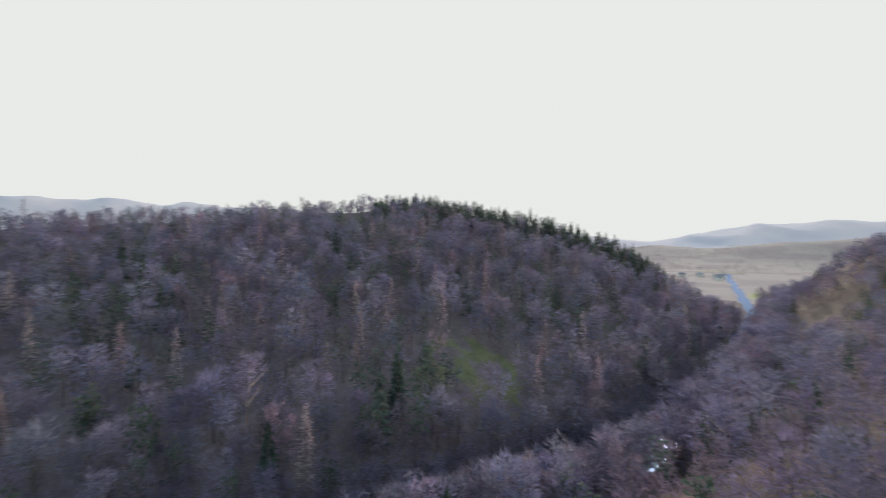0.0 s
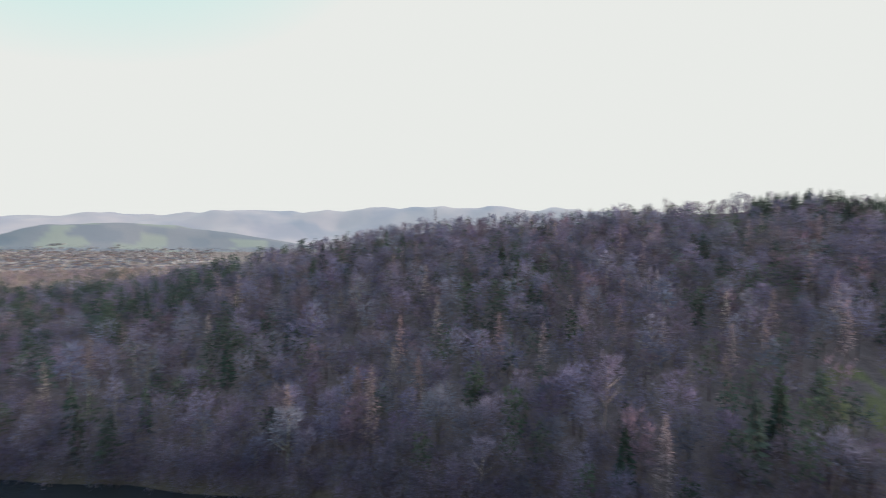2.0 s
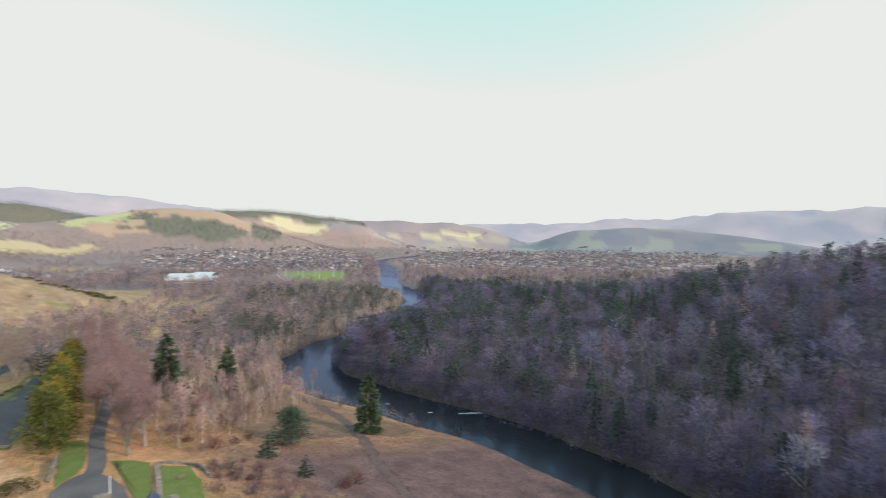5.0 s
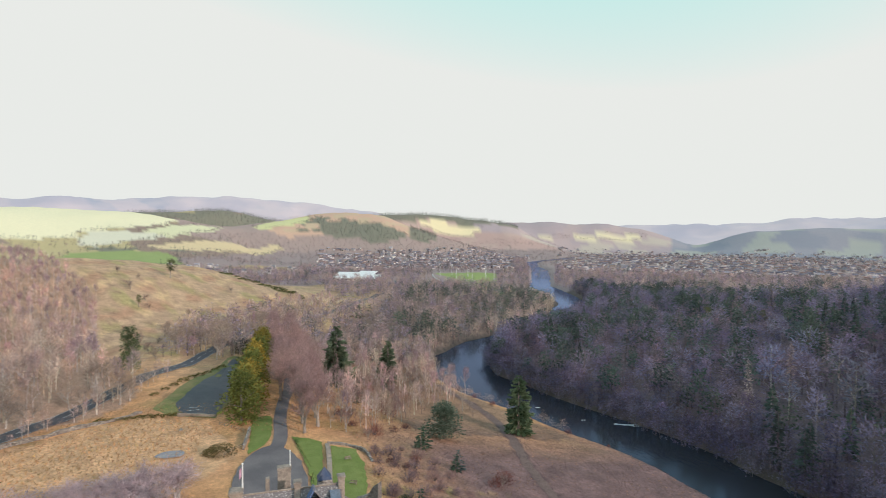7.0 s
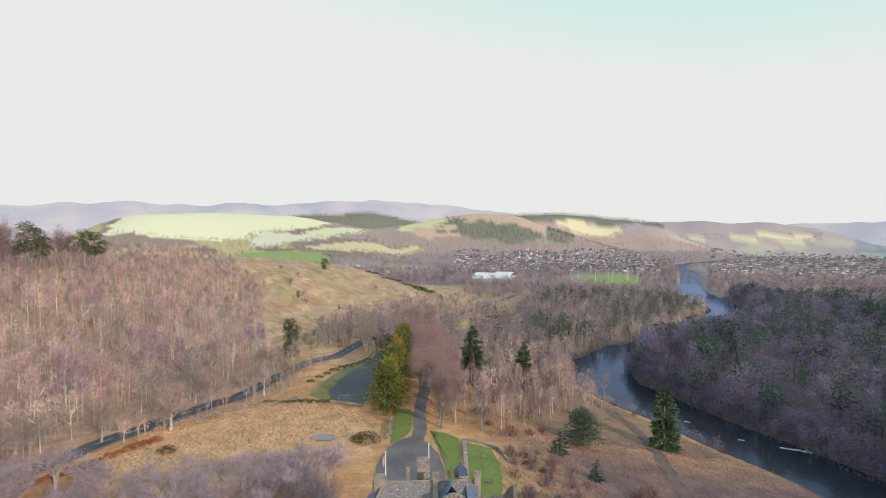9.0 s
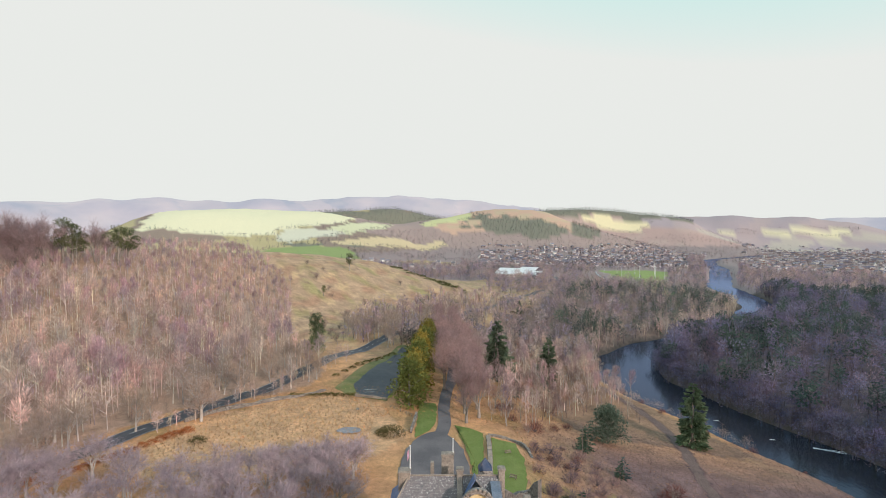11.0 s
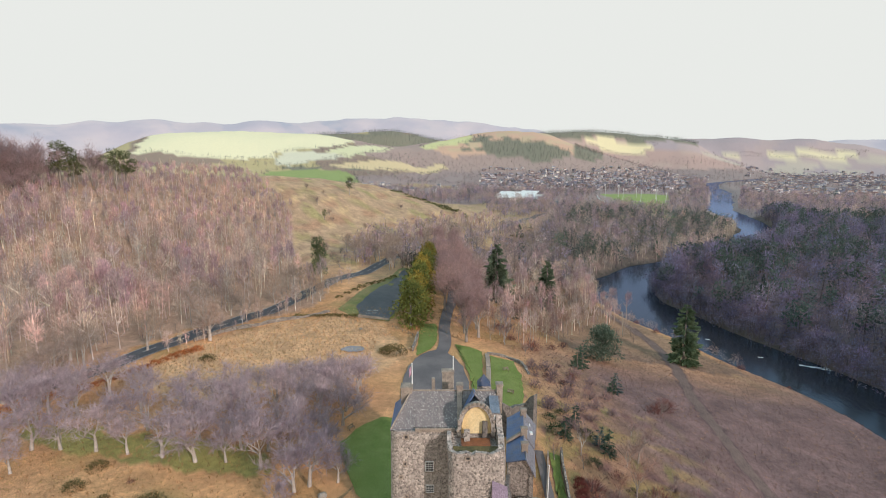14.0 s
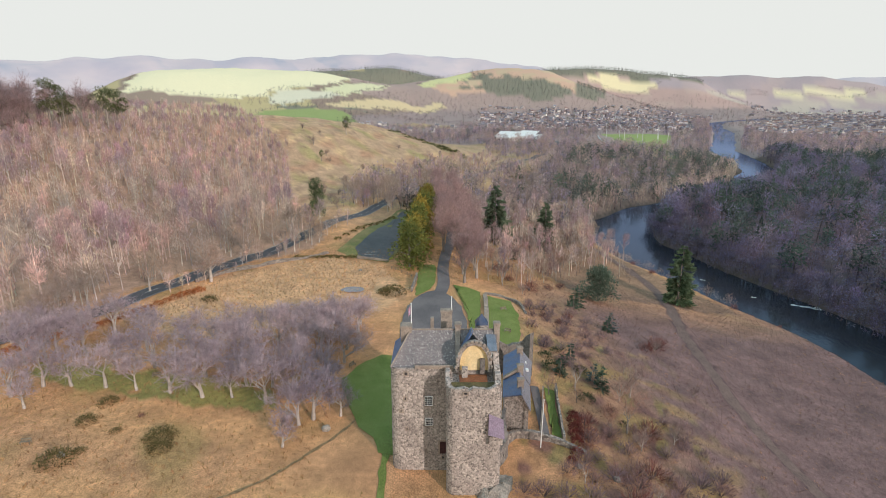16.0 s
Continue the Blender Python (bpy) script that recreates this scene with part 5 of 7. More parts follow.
    # small roofs behind the arch, the left slope in shade blue
    roof("gablet_roof", [(2.7, 78.4, 21.9), (4.7, 78.9, 25.3), (4.7, 82.6, 24.4), (2.9, 80.8, 21.7)], M_SLATE_SHADE_BLUE, c, label="slate over the vault coloured blue for its shade")
    roof("gablet_roof", [(4.7, 78.9, 25.3), (7.5, 78.4, 21.9), (7.2, 80.8, 21.7), (4.7, 82.6, 24.4)], M_SLATE, c)
    part("box_dormer", boxes((7.3, 8.6, 78.4, 81.8, 19.4, 22.3)), M_ASHLAR, c)
    roof("dormer_roof", [(7.2, 78.2, 22.3), (8.7, 78.2, 22.3), (8.7, 82.2, 23.3), (7.2, 82.2, 23.3)], M_LEAD, c, label="dark lead dormer roof")
    sash_window(7.95, 78.35, 21.5, 0.6, 0.6, c)
    bm = bmesh.new()
    bmesh.ops.create_cone(bm, cap_ends=True, segments=4, radius1=1.6, radius2=0.02, depth=1.8, matrix=Matrix.Translation((6.9, 88.6, 23.4)) @ Matrix.Rotation(radians(45), 4, "Z"))
    part("cap_roof", bm, M_SLATE_SHADE_BLUE, c, "small pyramid cap of blue slate")
    part("turret", boxes((5.8, 8.0, 87.5, 89.7, -1, 22.5), bevel=0.1), M_STONE, c)
    # lean-to roof over a breach in the wing
    roof("lean_to_roof", [(7.08, 72.0, 14.74), (9.32, 72.2, 13.6), (9.5, 71.2, 10.8), (6.96, 71.1, 11.6)], surface("purple_slate", (0.22, 0.17, 0.24), (0.27, 0.21, 0.28), 0.8, 6, 0.5), c, 0.2, "purple slate lean-to roof")
    part("lean_to_wall", boxes((7.1, 9.25, 71.5, 73.0, 9.6, 11.0)), M_STONE, c)
    # openings
    sash_window(-2.35, 78.0, 13.3, 1.15, 1.5, c)
    sash_window(-2.3, 78.0, 9.4, 1.15, 1.2, c)
    for x, z, w, h in ((-6.0, 18.3, 0.45, 0.45), (-6.2, 13.7, 0.25, 0.5), (-6.9, 11.4, 0.3, 0.25), (0.0, 2.4, 0.35, 0.45), (-6.0, 8.0, 0.2, 0.35)):
        slit(x, 78.02, z, w, h, c)
    door = part("door", boxes((-0.55, 0.5, 77.9, 78.2, 3.2, 5.6)), surface("dark_red_boards", (0.07, 0.03, 0.03), (0.05, 0.025, 0.025), 1, 6), c, "dark red boarded opening")
    part("door_frame", boxes((-0.8, -0.55, 77.85, 78.1, 3.1, 5.7), (-0.55, 0.5, 77.85, 78.1, 5.6, 5.85)), M_ASHLAR, door)
    # crag under the wing
    r = random.Random(3)
    bm = bmesh.new()
    for x, y, z, s in ((7.2, 71.8, -0.3, 1.5), (8.6, 72.2, -0.9, 2.1), (9.8, 73.5, -1.5, 2.2), (6.2, 71.6, -1.2, 1.2), (10.2, 75.5, -1.6, 2.0)):
        m = bmesh.ops.create_icosphere(bm, subdivisions=2, radius=s, matrix=Matrix.Translation((x, y, z)))
        for v in m["verts"]:
            v.co += (v.co - Vector((x, y, z))) * r.uniform(-0.3, 0.2)
    part("crag", bm, M_ROCK, c, "grey rock outcrop under the wing")


castle()


def flagpole(x, y, z0, z1, flag):
    p = thing("flagpole", "slender white flagpole on the castle roof", "flagpole", (x, y, z0), "roof flagpoles")
    bm = bmesh.new()
    rod(bm, (0, 0, 0), (0, 0, z1 - z0), 0.13, 0.07, 8)
    part("pole", bm, M_WHITE, p)
    bm = bmesh.new()
    bmesh.ops.create_icosphere(bm, subdivisions=1, radius=0.14, matrix=Matrix.Translation((0, 0, z1 - z0 + 0.08)))
    part("finial", bm, M_WHITE, p)
    if flag:
        bm = bmesh.new()
        rows = []
        for k in range(7):
            rows.append([bm.verts.new((-0.1 - 0.07 * k + 0.05 * math.sin(k * 1.4), 0.08 * math.sin(k), z1 - z0 - 0.35 - j * 1.4 - 0.12 * k)) for j in (0, 1)])
        for a, c in zip(rows[:-1], rows[1:]):
            bm.faces.new((a[0], c[0], c[1], a[1]))
        part("flag", bm, surface("furled_flag", (0.55, 0.25, 0.28), (0.45, 0.35, 0.5), 3, 5), p, "limp faded flag")


flagpole(-5.35, 84.0, 23.0, 28.0, True)
flagpole(1.5, 87.6, 22.4, 27.8, False)


def garden_pole(x, y, tall):
    p = thing("garden_pole", "slender pale timber pole by the garden wall", "pole", (x, y, height(x, y)))
    bm = bmesh.new()
    rod(bm, (0, 0, -0.6), (0.15, 0.1, tall), 0.12, 0.08, 8)
    part("pole", bm, M_WHITE, p)
    bm = bmesh.new()
    bmesh.ops.create_icosphere(bm, subdivisions=1, radius=0.13, matrix=Matrix.Translation((0.15, 0.1, tall + 0.06)))
    part("finial", bm, M_WHITE, p)


garden_pole(17.9, 84.6, 9.8)


def outbuilding():
    o = thing("outbuilding", "low stone range beside the castle, slate roofs coloured blue for shade", "outbuilding")
    bm = bmesh.new()
    prism(bm, [(11.6, 90.2), (16.0, 88.0), (19.0, 105.5), (13.4, 106)], -4, [6.6, 5.2, 5.2, 6.6])
    part("wall", bm, M_STONE, o)
    for yl, yr, ym, thick, xl, xr, rx in ((90.2, 88.0, 88.0, 0.6, 11.6, 16.0, 14.6), (106, 105.5, 105.2, -0.6, 13.4, 19.0, 16.7)):
        bm = bmesh.new()
        v = [bm.verts.new(p) for p in ((xl, yl, 6.4), (xr, yr, 5.0), (rx, ym, 8.5), (xl, yl + thick, 6.4), (xr, yr + thick, 5.0), (rx, ym + thick, 8.5))]
        for f in ((0, 1, 2), (5, 4, 3), (0, 2, 5, 3), (2, 1, 4, 5), (1, 0, 3, 4)):
            bm.faces.new([v[i] for i in f])
        part("gable", bm, M_STONE, o)
    for y0, y1, drop in ((89.8, 96.3, 0.25), (96.5, 106.2, 0.0)):
        a, b6 = (y0 - 90) / 16, (y1 - 90) / 16
        xl0, xl1, xr0, xr1, xm0, xm1 = 11.3 + 1.9 * a, 11.3 + 1.9 * b6, 16.4 + 3 * a, 16.4 + 3 * b6, 14.6 + 2 * a, 14.6 + 2 * b6
        back = 2.2 if y0 < 92 else 0.0
        # left slope coloured as shaded, right slope as sunlit
        roof("roof_slope", [(xl0, y0 + 0.2, 6.9 - drop), (xm0, y0 - back, 8.9 - drop), (xm1, y1, 8.9 - drop), (xl1, y1, 6.9 - drop)], M_SLATE_SHADE_BLUE, o, label="slate slope coloured blue for its shade")
        roof("roof_slope", [(xm0, y0 - back, 8.9 - drop), (xr0, y0 - back, 5.4 - drop), (xr1, y1, 5.4 - drop), (xm1, y1, 8.9 - drop)], M_SLATE_LIT, o, label="slate slope coloured lilac-grey for its sunlit side")
    for y in (91.0, 96.5, 104.2):
        x = 14.6 + 2 * (y - 90) / 16
        chimney(x - 0.6, x + 0.6, y - 0.5, y + 0.5, 7.5, 10.1, o, M_ASHLAR)
    bm = bmesh.new()
    v = [bm.verts.new(p) for p in ((12.1, 96.2, 6.8), (15.4, 96.2, 8.9), (15.4, 96.8, 8.9), (12.1, 96.8, 6.8), (12.1, 96.2, 7.3), (15.4, 96.2, 9.5), (15.4, 96.8, 9.5), (12.1, 96.8, 7.3))]
    for f in ((0, 3, 2, 1), (4, 5, 6, 7), (0, 1, 5, 4), (1, 2, 6, 5), (2, 3, 7, 6), (3, 0, 4, 7)):
        bm.faces.new([v[i] for i in f])
    part("skew", bm, M_ASHLAR, o)
    for y in (99, 102):
        bm = boxes((17.0, 17.6, y, y + 0.9, 7.0, 7.4))
        part("skylight", bm, M_WHITE, o, "pale rooflight")


outbuilding()


def wall_thing(name, label, line, thick, heights, material, seed, step=1.5, group=""):
    bm = bmesh.new()
    jagged_wall(bm, line, thick, lambda x, y: height(x, y) - 0.6, [h + 0.6 for h in heights], seed, step)
    return tagged(part(name, bm, material), label, "wall", group)


wall_thing("ruined_wall", "tall jagged ruin of a courtyard wall, darkened for shade", [(12.6, 111.5), (15.0, 113), (18.0, 113), (20.0, 110.5)], 1.2, [8.2, 6.5, 8.0, 11.2], M_RUIN, 11, 0.8)
wall_thing("garden_wall", "low stone garden wall on the slope", [(11.0, 84.0), (13.5, 87.5), (18.2, 87.0), (22.5, 86.0), (26.5, 84.5)], 0.9, [2.4, 1.7, 1.5, 1.3, 0.8], M_DRYSTONE, 12)
wall_thing("garden_wall", "low stone garden wall beside the lawn", [(22.8, 87.0), (24.0, 98), (25.0, 106)], 0.5, [1.5, 1.4, 1.4], M_DRYSTONE, 13)
# shade of the yard is put into this wall's dark rubble
wall_thing("courtyard_wall", "stone wall joining tower and range, darkened for shade", [(9.4, 79), (11.2, 82), (11.0, 86), (11.8, 90)], 0.8, [3, 4, 5, 5], M_RUIN, 14)
wall_thing("ruined_wall", "narrow line of ruined stone footings in the lawn", [(11.2, 118), (12.0, 136), (13.0, 150), (13.6, 163)], 1.5, [1.6, 0.9, 0.6, 0.5], M_ASHLAR, 15, 0.9)
wall_thing("field_wall", "rough stone wall between lawn and river slope", [(13.6, 164), (19, 163.5), (24, 158), (25, 150)], 0.8, [0.7, 0.9, 0.8, 0.4], M_DRYSTONE, 16)
wall_thing("field_wall", "long drystone wall below the wood", [(-84, 172), (-72, 187), (-58, 201), (-46, 208)], 0.7, [1.2, 1.2, 1.1, 0.9], M_DRYSTONE, 17, 2.5)
wall_thing("drive_wall", "pale stone wall end beside the drive", [(-10.2, 164), (-9.6, 172), (-9.2, 180)], 0.6, [1.6, 1.7, 1.6], M_DRYSTONE, 18)
wall_thing("parapet_wall", "short pale parapet wall at the car park", [(-33.5, 201), (-27, 198.5), (-21, 196.5)], 0.6, [1.1, 1.2, 1.0], M_ASHLAR, 19)


def patch(name, label, outline, lift, material, category, step=2.0, ragged=0.3):
    """A patch of other ground inside an outline, laid over the land."""
    xs, ys = [p[0] for p in outline], [p[1] for p in outline]
    n = len(outline)
    cx, cy = sum(xs) / n, sum(ys) / n
    verts, faces = [(cx, cy)], []
    line = []
    r = random.Random(int(abs(cx * 7 + cy)))
    for i in range(n):
        a, c = outline[i], outline[(i + 1) % n]
        count = max(1, int(math.hypot(c[0] - a[0], c[1] - a[1]) / step))
        line += [(a[0] + (c[0] - a[0]) * k / count, a[1] + (c[1] - a[1]) * k / count) for k in range(count)]
    line = [(x + r.uniform(-ragged, ragged), y + r.uniform(-ragged, ragged)) for x, y in line]
    m = len(line)
    rows = 6
    for k in range(1, rows + 1):
        verts += [(cx + (x - cx) * k / rows, cy + (y - cy) * k / rows) for x, y in line]
    faces = [(0, 1 + i, 1 + (i + 1) % m, 0) for i in range(m)]
    v = np.array(verts)
    v = np.c_[v, land(v[:, 0], v[:, 1]) + lift]
    tri = [(0, 1 + i, 1 + (i + 1) % m) for i in range(m)]
    for k in range(rows - 1):
        a, b7 = 1 + k * m, 1 + (k + 1) * m
        for i in range(m):
            j = (i + 1) % m
            tri += [(a + i, b7 + i, b7 + j), (a + i, b7 + j, a + j)]
    area = sum(line[i][0] * line[(i + 1) % m][1] - line[(i + 1) % m][0] * line[i][1] for i in range(m))
    t = np.array(tri)
    ob = mesh_object(name, v, t if area > 0 else t[:, ::-1], material, smooth=True)
    return tagged(ob, label, category, kind="structure")


def oval(cx, cy, rx, ry, n=24):
    return [(cx + rx * math.cos(2 * math.pi * k / n), cy + ry * math.sin(2 * math.pi * k / n)) for k in range(n)]


# ---- drive, road, lawns, paths ----
patch("forecourt", "worn grey tarmac turning circle behind the castle", oval(-2.5, 138, 9.2, 27), 0.22, M_TARMAC, "forecourt")
tagged(ribbon("drive", [(-1.5, 160), (0.2, 172), (0.0, 190), (1.2, 210), (3.4, 235), (4.2, 300), (3, 390)], 2.1, 2.1, 0.20, M_TARMAC), "narrow worn tarmac drive under the avenue", "drive", kind="structure")
tagged(ribbon("road", ROAD, 3.9, 3.9, 0.25, M_ASPHALT, 4), "dark asphalt country road", "road", kind="structure")
tagged(ribbon("road_edge_line", ROAD[2:12], 3.65, -3.5, 0.29, M_PAINT, 4, 1), "painted white edge line", "road marking", kind="structure")
tagged(ribbon("road_edge_line", ROAD[2:12], -3.5, 3.65, 0.29, M_PAINT, 4, 1), "painted white edge line", "road marking", kind="structure")
pts = resampled(ROAD[2:13], 4.5)
for i in range(0, len(pts) - 1, 2):
    p, q = pts[i], pts[i + 1]
    tagged(ribbon("centre_line", [(p.x, p.y), (q.x, q.y)], 0.12, 0.12, 0.31, M_PAINT, 4, 1), "white dash along the middle of the road", "road marking", "centre line dashes", "structure")
patch("car_park", "dark asphalt car park below the yew hedge", [(-33, 203), (-21, 198), (-16.5, 240), (-15, 290), (-22, 300), (-27, 264), (-33.5, 231), (-36.5, 214)], 0.2, M_ASPHALT, "car park")
patch("car_park_verge", "rough green verge round the car park", [(-43, 210), (-37, 203), (-32, 200), (-21, 195), (-14, 240), (-13, 300), (-24, 305), (-31, 268), (-38, 238)], 0.12, surface("rough_verge", (0.17, 0.185, 0.065), (0.27, 0.22, 0.10), 0.15, 4, 0.95, 0.4, 0.1), "verge")
for k in range(4):
    y = 205 + k * 3.2 if k < 2 else 258 + (k - 2) * 7
    x = -29 if k < 2 else -21
    tagged(ribbon("bay_line", [(x - 2.2, y), (x + 2.2, y + 0.4)], 0.12, 0.12, 0.27, M_PAINT, 2, 1), "painted white bay line", "parking line", "parking lines", "structure")
patch("lawn", "mown green lawn beside the forecourt", [(3.6, 171), (8, 168.5), (12.0, 164.5), (11.3, 148), (10.6, 130), (10.2, 110), (7.0, 110), (7.5, 140), (6.2, 155)], 0.26, M_LAWN, "lawn")
patch("lawn", "mown green lawn with a bench", [(14.6, 162.3), (21.6, 160.0), (22.4, 148), (20.9, 133), (18.5, 122), (13.2, 120), (12.6, 136), (13.7, 150)], 0.15, M_LAWN, "lawn")
patch("lawn", "green verge beside the drive", [(-9.0, 194), (-2.9, 194), (-2.4, 174), (-4.5, 166), (-8.8, 160)], 0.15, M_LAWN, "lawn")
patch("lawn", "shaded green lawn under the castle wall", [(-23, 108), (-21, 102), (-18.5, 95), (-16.2, 90), (-13.2, 86.5), (-11.4, 82), (-8.6, 81.5), (-8.9, 90), (-9.5, 118), (-15, 120), (-20, 114)], 0.16, M_LAWN, "lawn")
tagged(ribbon("lawn", [(-10.2, 82.6), (-10.3, 77), (-9.9, 71.5), (-9.4, 66)], 0.6, 0.6, 0.12, M_LAWN, 1.5, wander=0.2), "narrow green strip under the castle wall", "lawn", kind="structure")
patch("lawn", "narrow green plot inside the garden walls", [(21.0, 88.5), (22.6, 88.3), (24.4, 105), (22.6, 106)], 0.2, M_LAWN, "lawn")
wall_thing("garden_wall", "pale low wall along the garden path", [(18.3, 87.4), (20.2, 96), (22.0, 105)], 0.35, [0.9, 0.9, 0.9], M_ASHLAR, 20)
tagged(ribbon("garden_path", [(19.4, 87.6), (19.8, 96), (20.2, 106)], 0.9, 0.9, 0.2, M_TARMAC), "grey gravel path beside the range", "path", kind="structure")
M_TRODDEN = surface("trodden_grass", (0.30, 0.20, 0.105), (0.24, 0.165, 0.09), 0.4, 3, spread=0.4, depth=0.1)
M_EARTH = surface("trodden_earth", (0.15, 0.102, 0.092), (0.19, 0.128, 0.112), 0.3, 3, spread=0.35, depth=0.15)
tagged(ribbon("path", FOOTPATH[1:], 1.7, 1.7, 0.05, M_EARTH, 2.5, wander=0.4), "brown trodden footpath across the river meadow", "path", kind="structure")
tagged(ribbon("path", [(-36, 70), (-29.6, 75.4), (-24.5, 81.4), (-19.7, 87.8), (-16, 95)], 0.3, 0.3, 0.1, M_TRODDEN, 1.2, wander=0.16), "thin trodden footpath over rough grass", "path", kind="structure")


# ---- single trees near the castle ----
def grow(wood, twigs, p, way, length, radius, level, tone, twig_tone, spread, droop, dense):
    """One branch and what grows from it."""
    r = wood.r
    sides = (6, 4, 3, 3)[level]
    count = (4, 3, 2, 2)[level]
    pts, rad = [p], [radius]
    for k in range(count):
        way = (way + rand_dir(r) * (0.10, 0.20, 0.28, 0.3)[level] + Vector((0, 0, 0.06 - droop * level * 0.05))).normalized()
        pts.append(pts[-1] + way * length / count)
        rad.append(radius * (1 - 0.55 * (k + 1) / count))
    wood.tube(pts, rad, sides, tone)
    if level == 3:
        for k in range(dense):
            i = r.randrange(len(pts))
            d2 = (way + rand_dir(r, 0.15) * 0.9).normalized()
            twigs.sliver(pts[i], d2, length * r.uniform(0.8, 1.6), 0.028 + length * 0.013, twig_tone, Vector((pts[i].x, pts[i].y, 2.5)).normalized() * 0.7 + d2 * 0.6)
        return
    kids = (r.randint(4, 6), r.randint(4, 5), r.randint(3, 4))[level]
    for k in range(kids):
        i = count if k == 0 else r.randint(max(1, count - 2), count)
        out = rand_dir(r)
        out.z *= 0.5
        d2 = (way * 0.75 + out * spread + Vector((0, 0, 0.12))).normalized()
        grow(wood, twigs, pts[i], d2, length * r.uniform(0.62, 0.85), rad[i] * 0.72, level + 1, tone, twig_tone, spread, droop, dense)


def bare_tree(seed, h, tone, twig_tone, material, label, spread=0.75, stem=0.26, name="bare_tree", droop=0.0, dense=16):
    """A leafless tree: trunk with limbs, and a crown of twigs."""
    wood, twigs = Shape(seed), Shape(seed + 500)
    grow(wood, twigs, Vector((0, 0, -0.4)), Vector((0.04, 0.02, 1)), h * stem + 0.4, h * 0.024, 0, tone, twig_tone, spread, droop, dense)
    t = thing(name, label, "tree")
    v, f, c, n = wood.arrays()
    top = max(v[:, 2].max(), twigs.arrays()[0][:, 2].max())
    k = h / top
    mesh_object("trunk", v * k, f, material, t, smooth=True)
    v, f, c, n = twigs.arrays()
    mesh_object("crown", v * k, f, M_LEAF, t, tint=c, normals=n)
    return t


def fir_tree(seed, h, wide, colour, label, name="fir_tree", sprays=900, low=0.12, power=0.8):
    s = Shape(seed)
    r = s.r
    w = Shape(seed)
    w.tube([Vector((0, 0, -0.5)), Vector((0, 0, h * 0.5)), Vector((0, 0, h * 0.99))], [h * 0.02, h * 0.012, 0.03], 6, STEM)
    tiers, fine = int(h * 1.1) + 2, min(1.0, max(0.3, h / 20))
    for k in range(tiers):
        u = k / tiers
        z = h * (low + (1 - low) * u)
        reach = wide * (1 - u) ** power * r.uniform(0.75, 1.1) + 0.35
        arms = max(4, int(9 * (1 - u) + 4))
        for j in range(arms):
            a = r.uniform(0, 6.28)
            ln = reach * r.uniform(0.65, 1.1)
            way = Vector((math.cos(a), math.sin(a), r.uniform(-0.35, 0.1))).normalized()
            for q in range(max(2, int(sprays / (tiers * arms)) + 1)):
                p = Vector((0, 0, z)) + way * ln * r.uniform(0.15, 0.85)
                s.leaf(p, (way + rand_dir(r) * 0.45 + Vector((0, 0, -0.1))).normalized(), r.uniform(0.9, 1.7) * (0.5 + ln * 0.18) * fine, r.uniform(0.4, 0.8) * fine, colour, Vector((way.x, way.y, 0.4)))
    t = thing(name, label, "tree")
    v, f, c, n = w.arrays()
    mesh_object("trunk", v, f, M_BARK, t, smooth=True)
    v, f, c, n = s.arrays()
    mesh_object("crown", v, f, M_LEAF, t, tint=c, normals=n)
    return t


def round_evergreen(seed, h, wide, colour, label, name, sprays=1100, stem=0.12, clumps=16, flat=0.75, size=0.8):
    """A broad evergreen of overlapping clumps."""
    s, w = Shape(seed), Shape(seed + 1)
    r = s.r
    w.tube([Vector((0, 0, -0.5)), Vector((0.1, 0, h * 0.4)), Vector((0.2, 0.1, h * 0.85))], [h * 0.03, h * 0.022, 0.06], 6, STEM)
    blobs = []
    for k in range(clumps):
        a, u = r.uniform(0, 6.28), (k + 0.5) / clumps
        z = h * (stem + (0.95 - stem) * u)
        out = wide * math.sin(math.pi * min(0.95, 0.25 + 0.75 * u)) ** 0.8 * r.uniform(0.25, 0.75)
        p = Vector((math.cos(a) * out, math.sin(a) * out, z))
        blobs.append((p, wide * r.uniform(0.34, 0.52)))
        w.tube([Vector((0.1, 0, z * 0.7)), p], [h * 0.008, 0.03], 3, STEM)
    for k in range(sprays):
        p, b8 = blobs[k % clumps]
        off = rand_dir(r, 0.25)
        off.z *= flat
        s.leaf(p + off * b8 * r.uniform(0.4, 0.95), (off + rand_dir(r) * 0.5).normalized(), size * r.uniform(0.7, 1.4), size * r.uniform(0.4, 0.75), colour, off + Vector((0, 0, 0.15)))
    t = thing(name, label, "tree")
    v, f, c, n = w.arrays()
    mesh_object("trunk", v, f, M_BARK, t, smooth=True)
    v, f, c, n = s.arrays()
    mesh_object("crown", v, f, M_LEAF, t, tint=c, normals=n)
    return t


def set_down(ob, x, y, turn, scale=1.0, group="", sink=0.1):
    ob.scale = (scale,) * 3
    ob.matrix_basis = pose(x, y, height(x, y) - sink, 0, 0, turn) @ Matrix.Scale(scale, 4)
    if group:
        ob["group"] = group


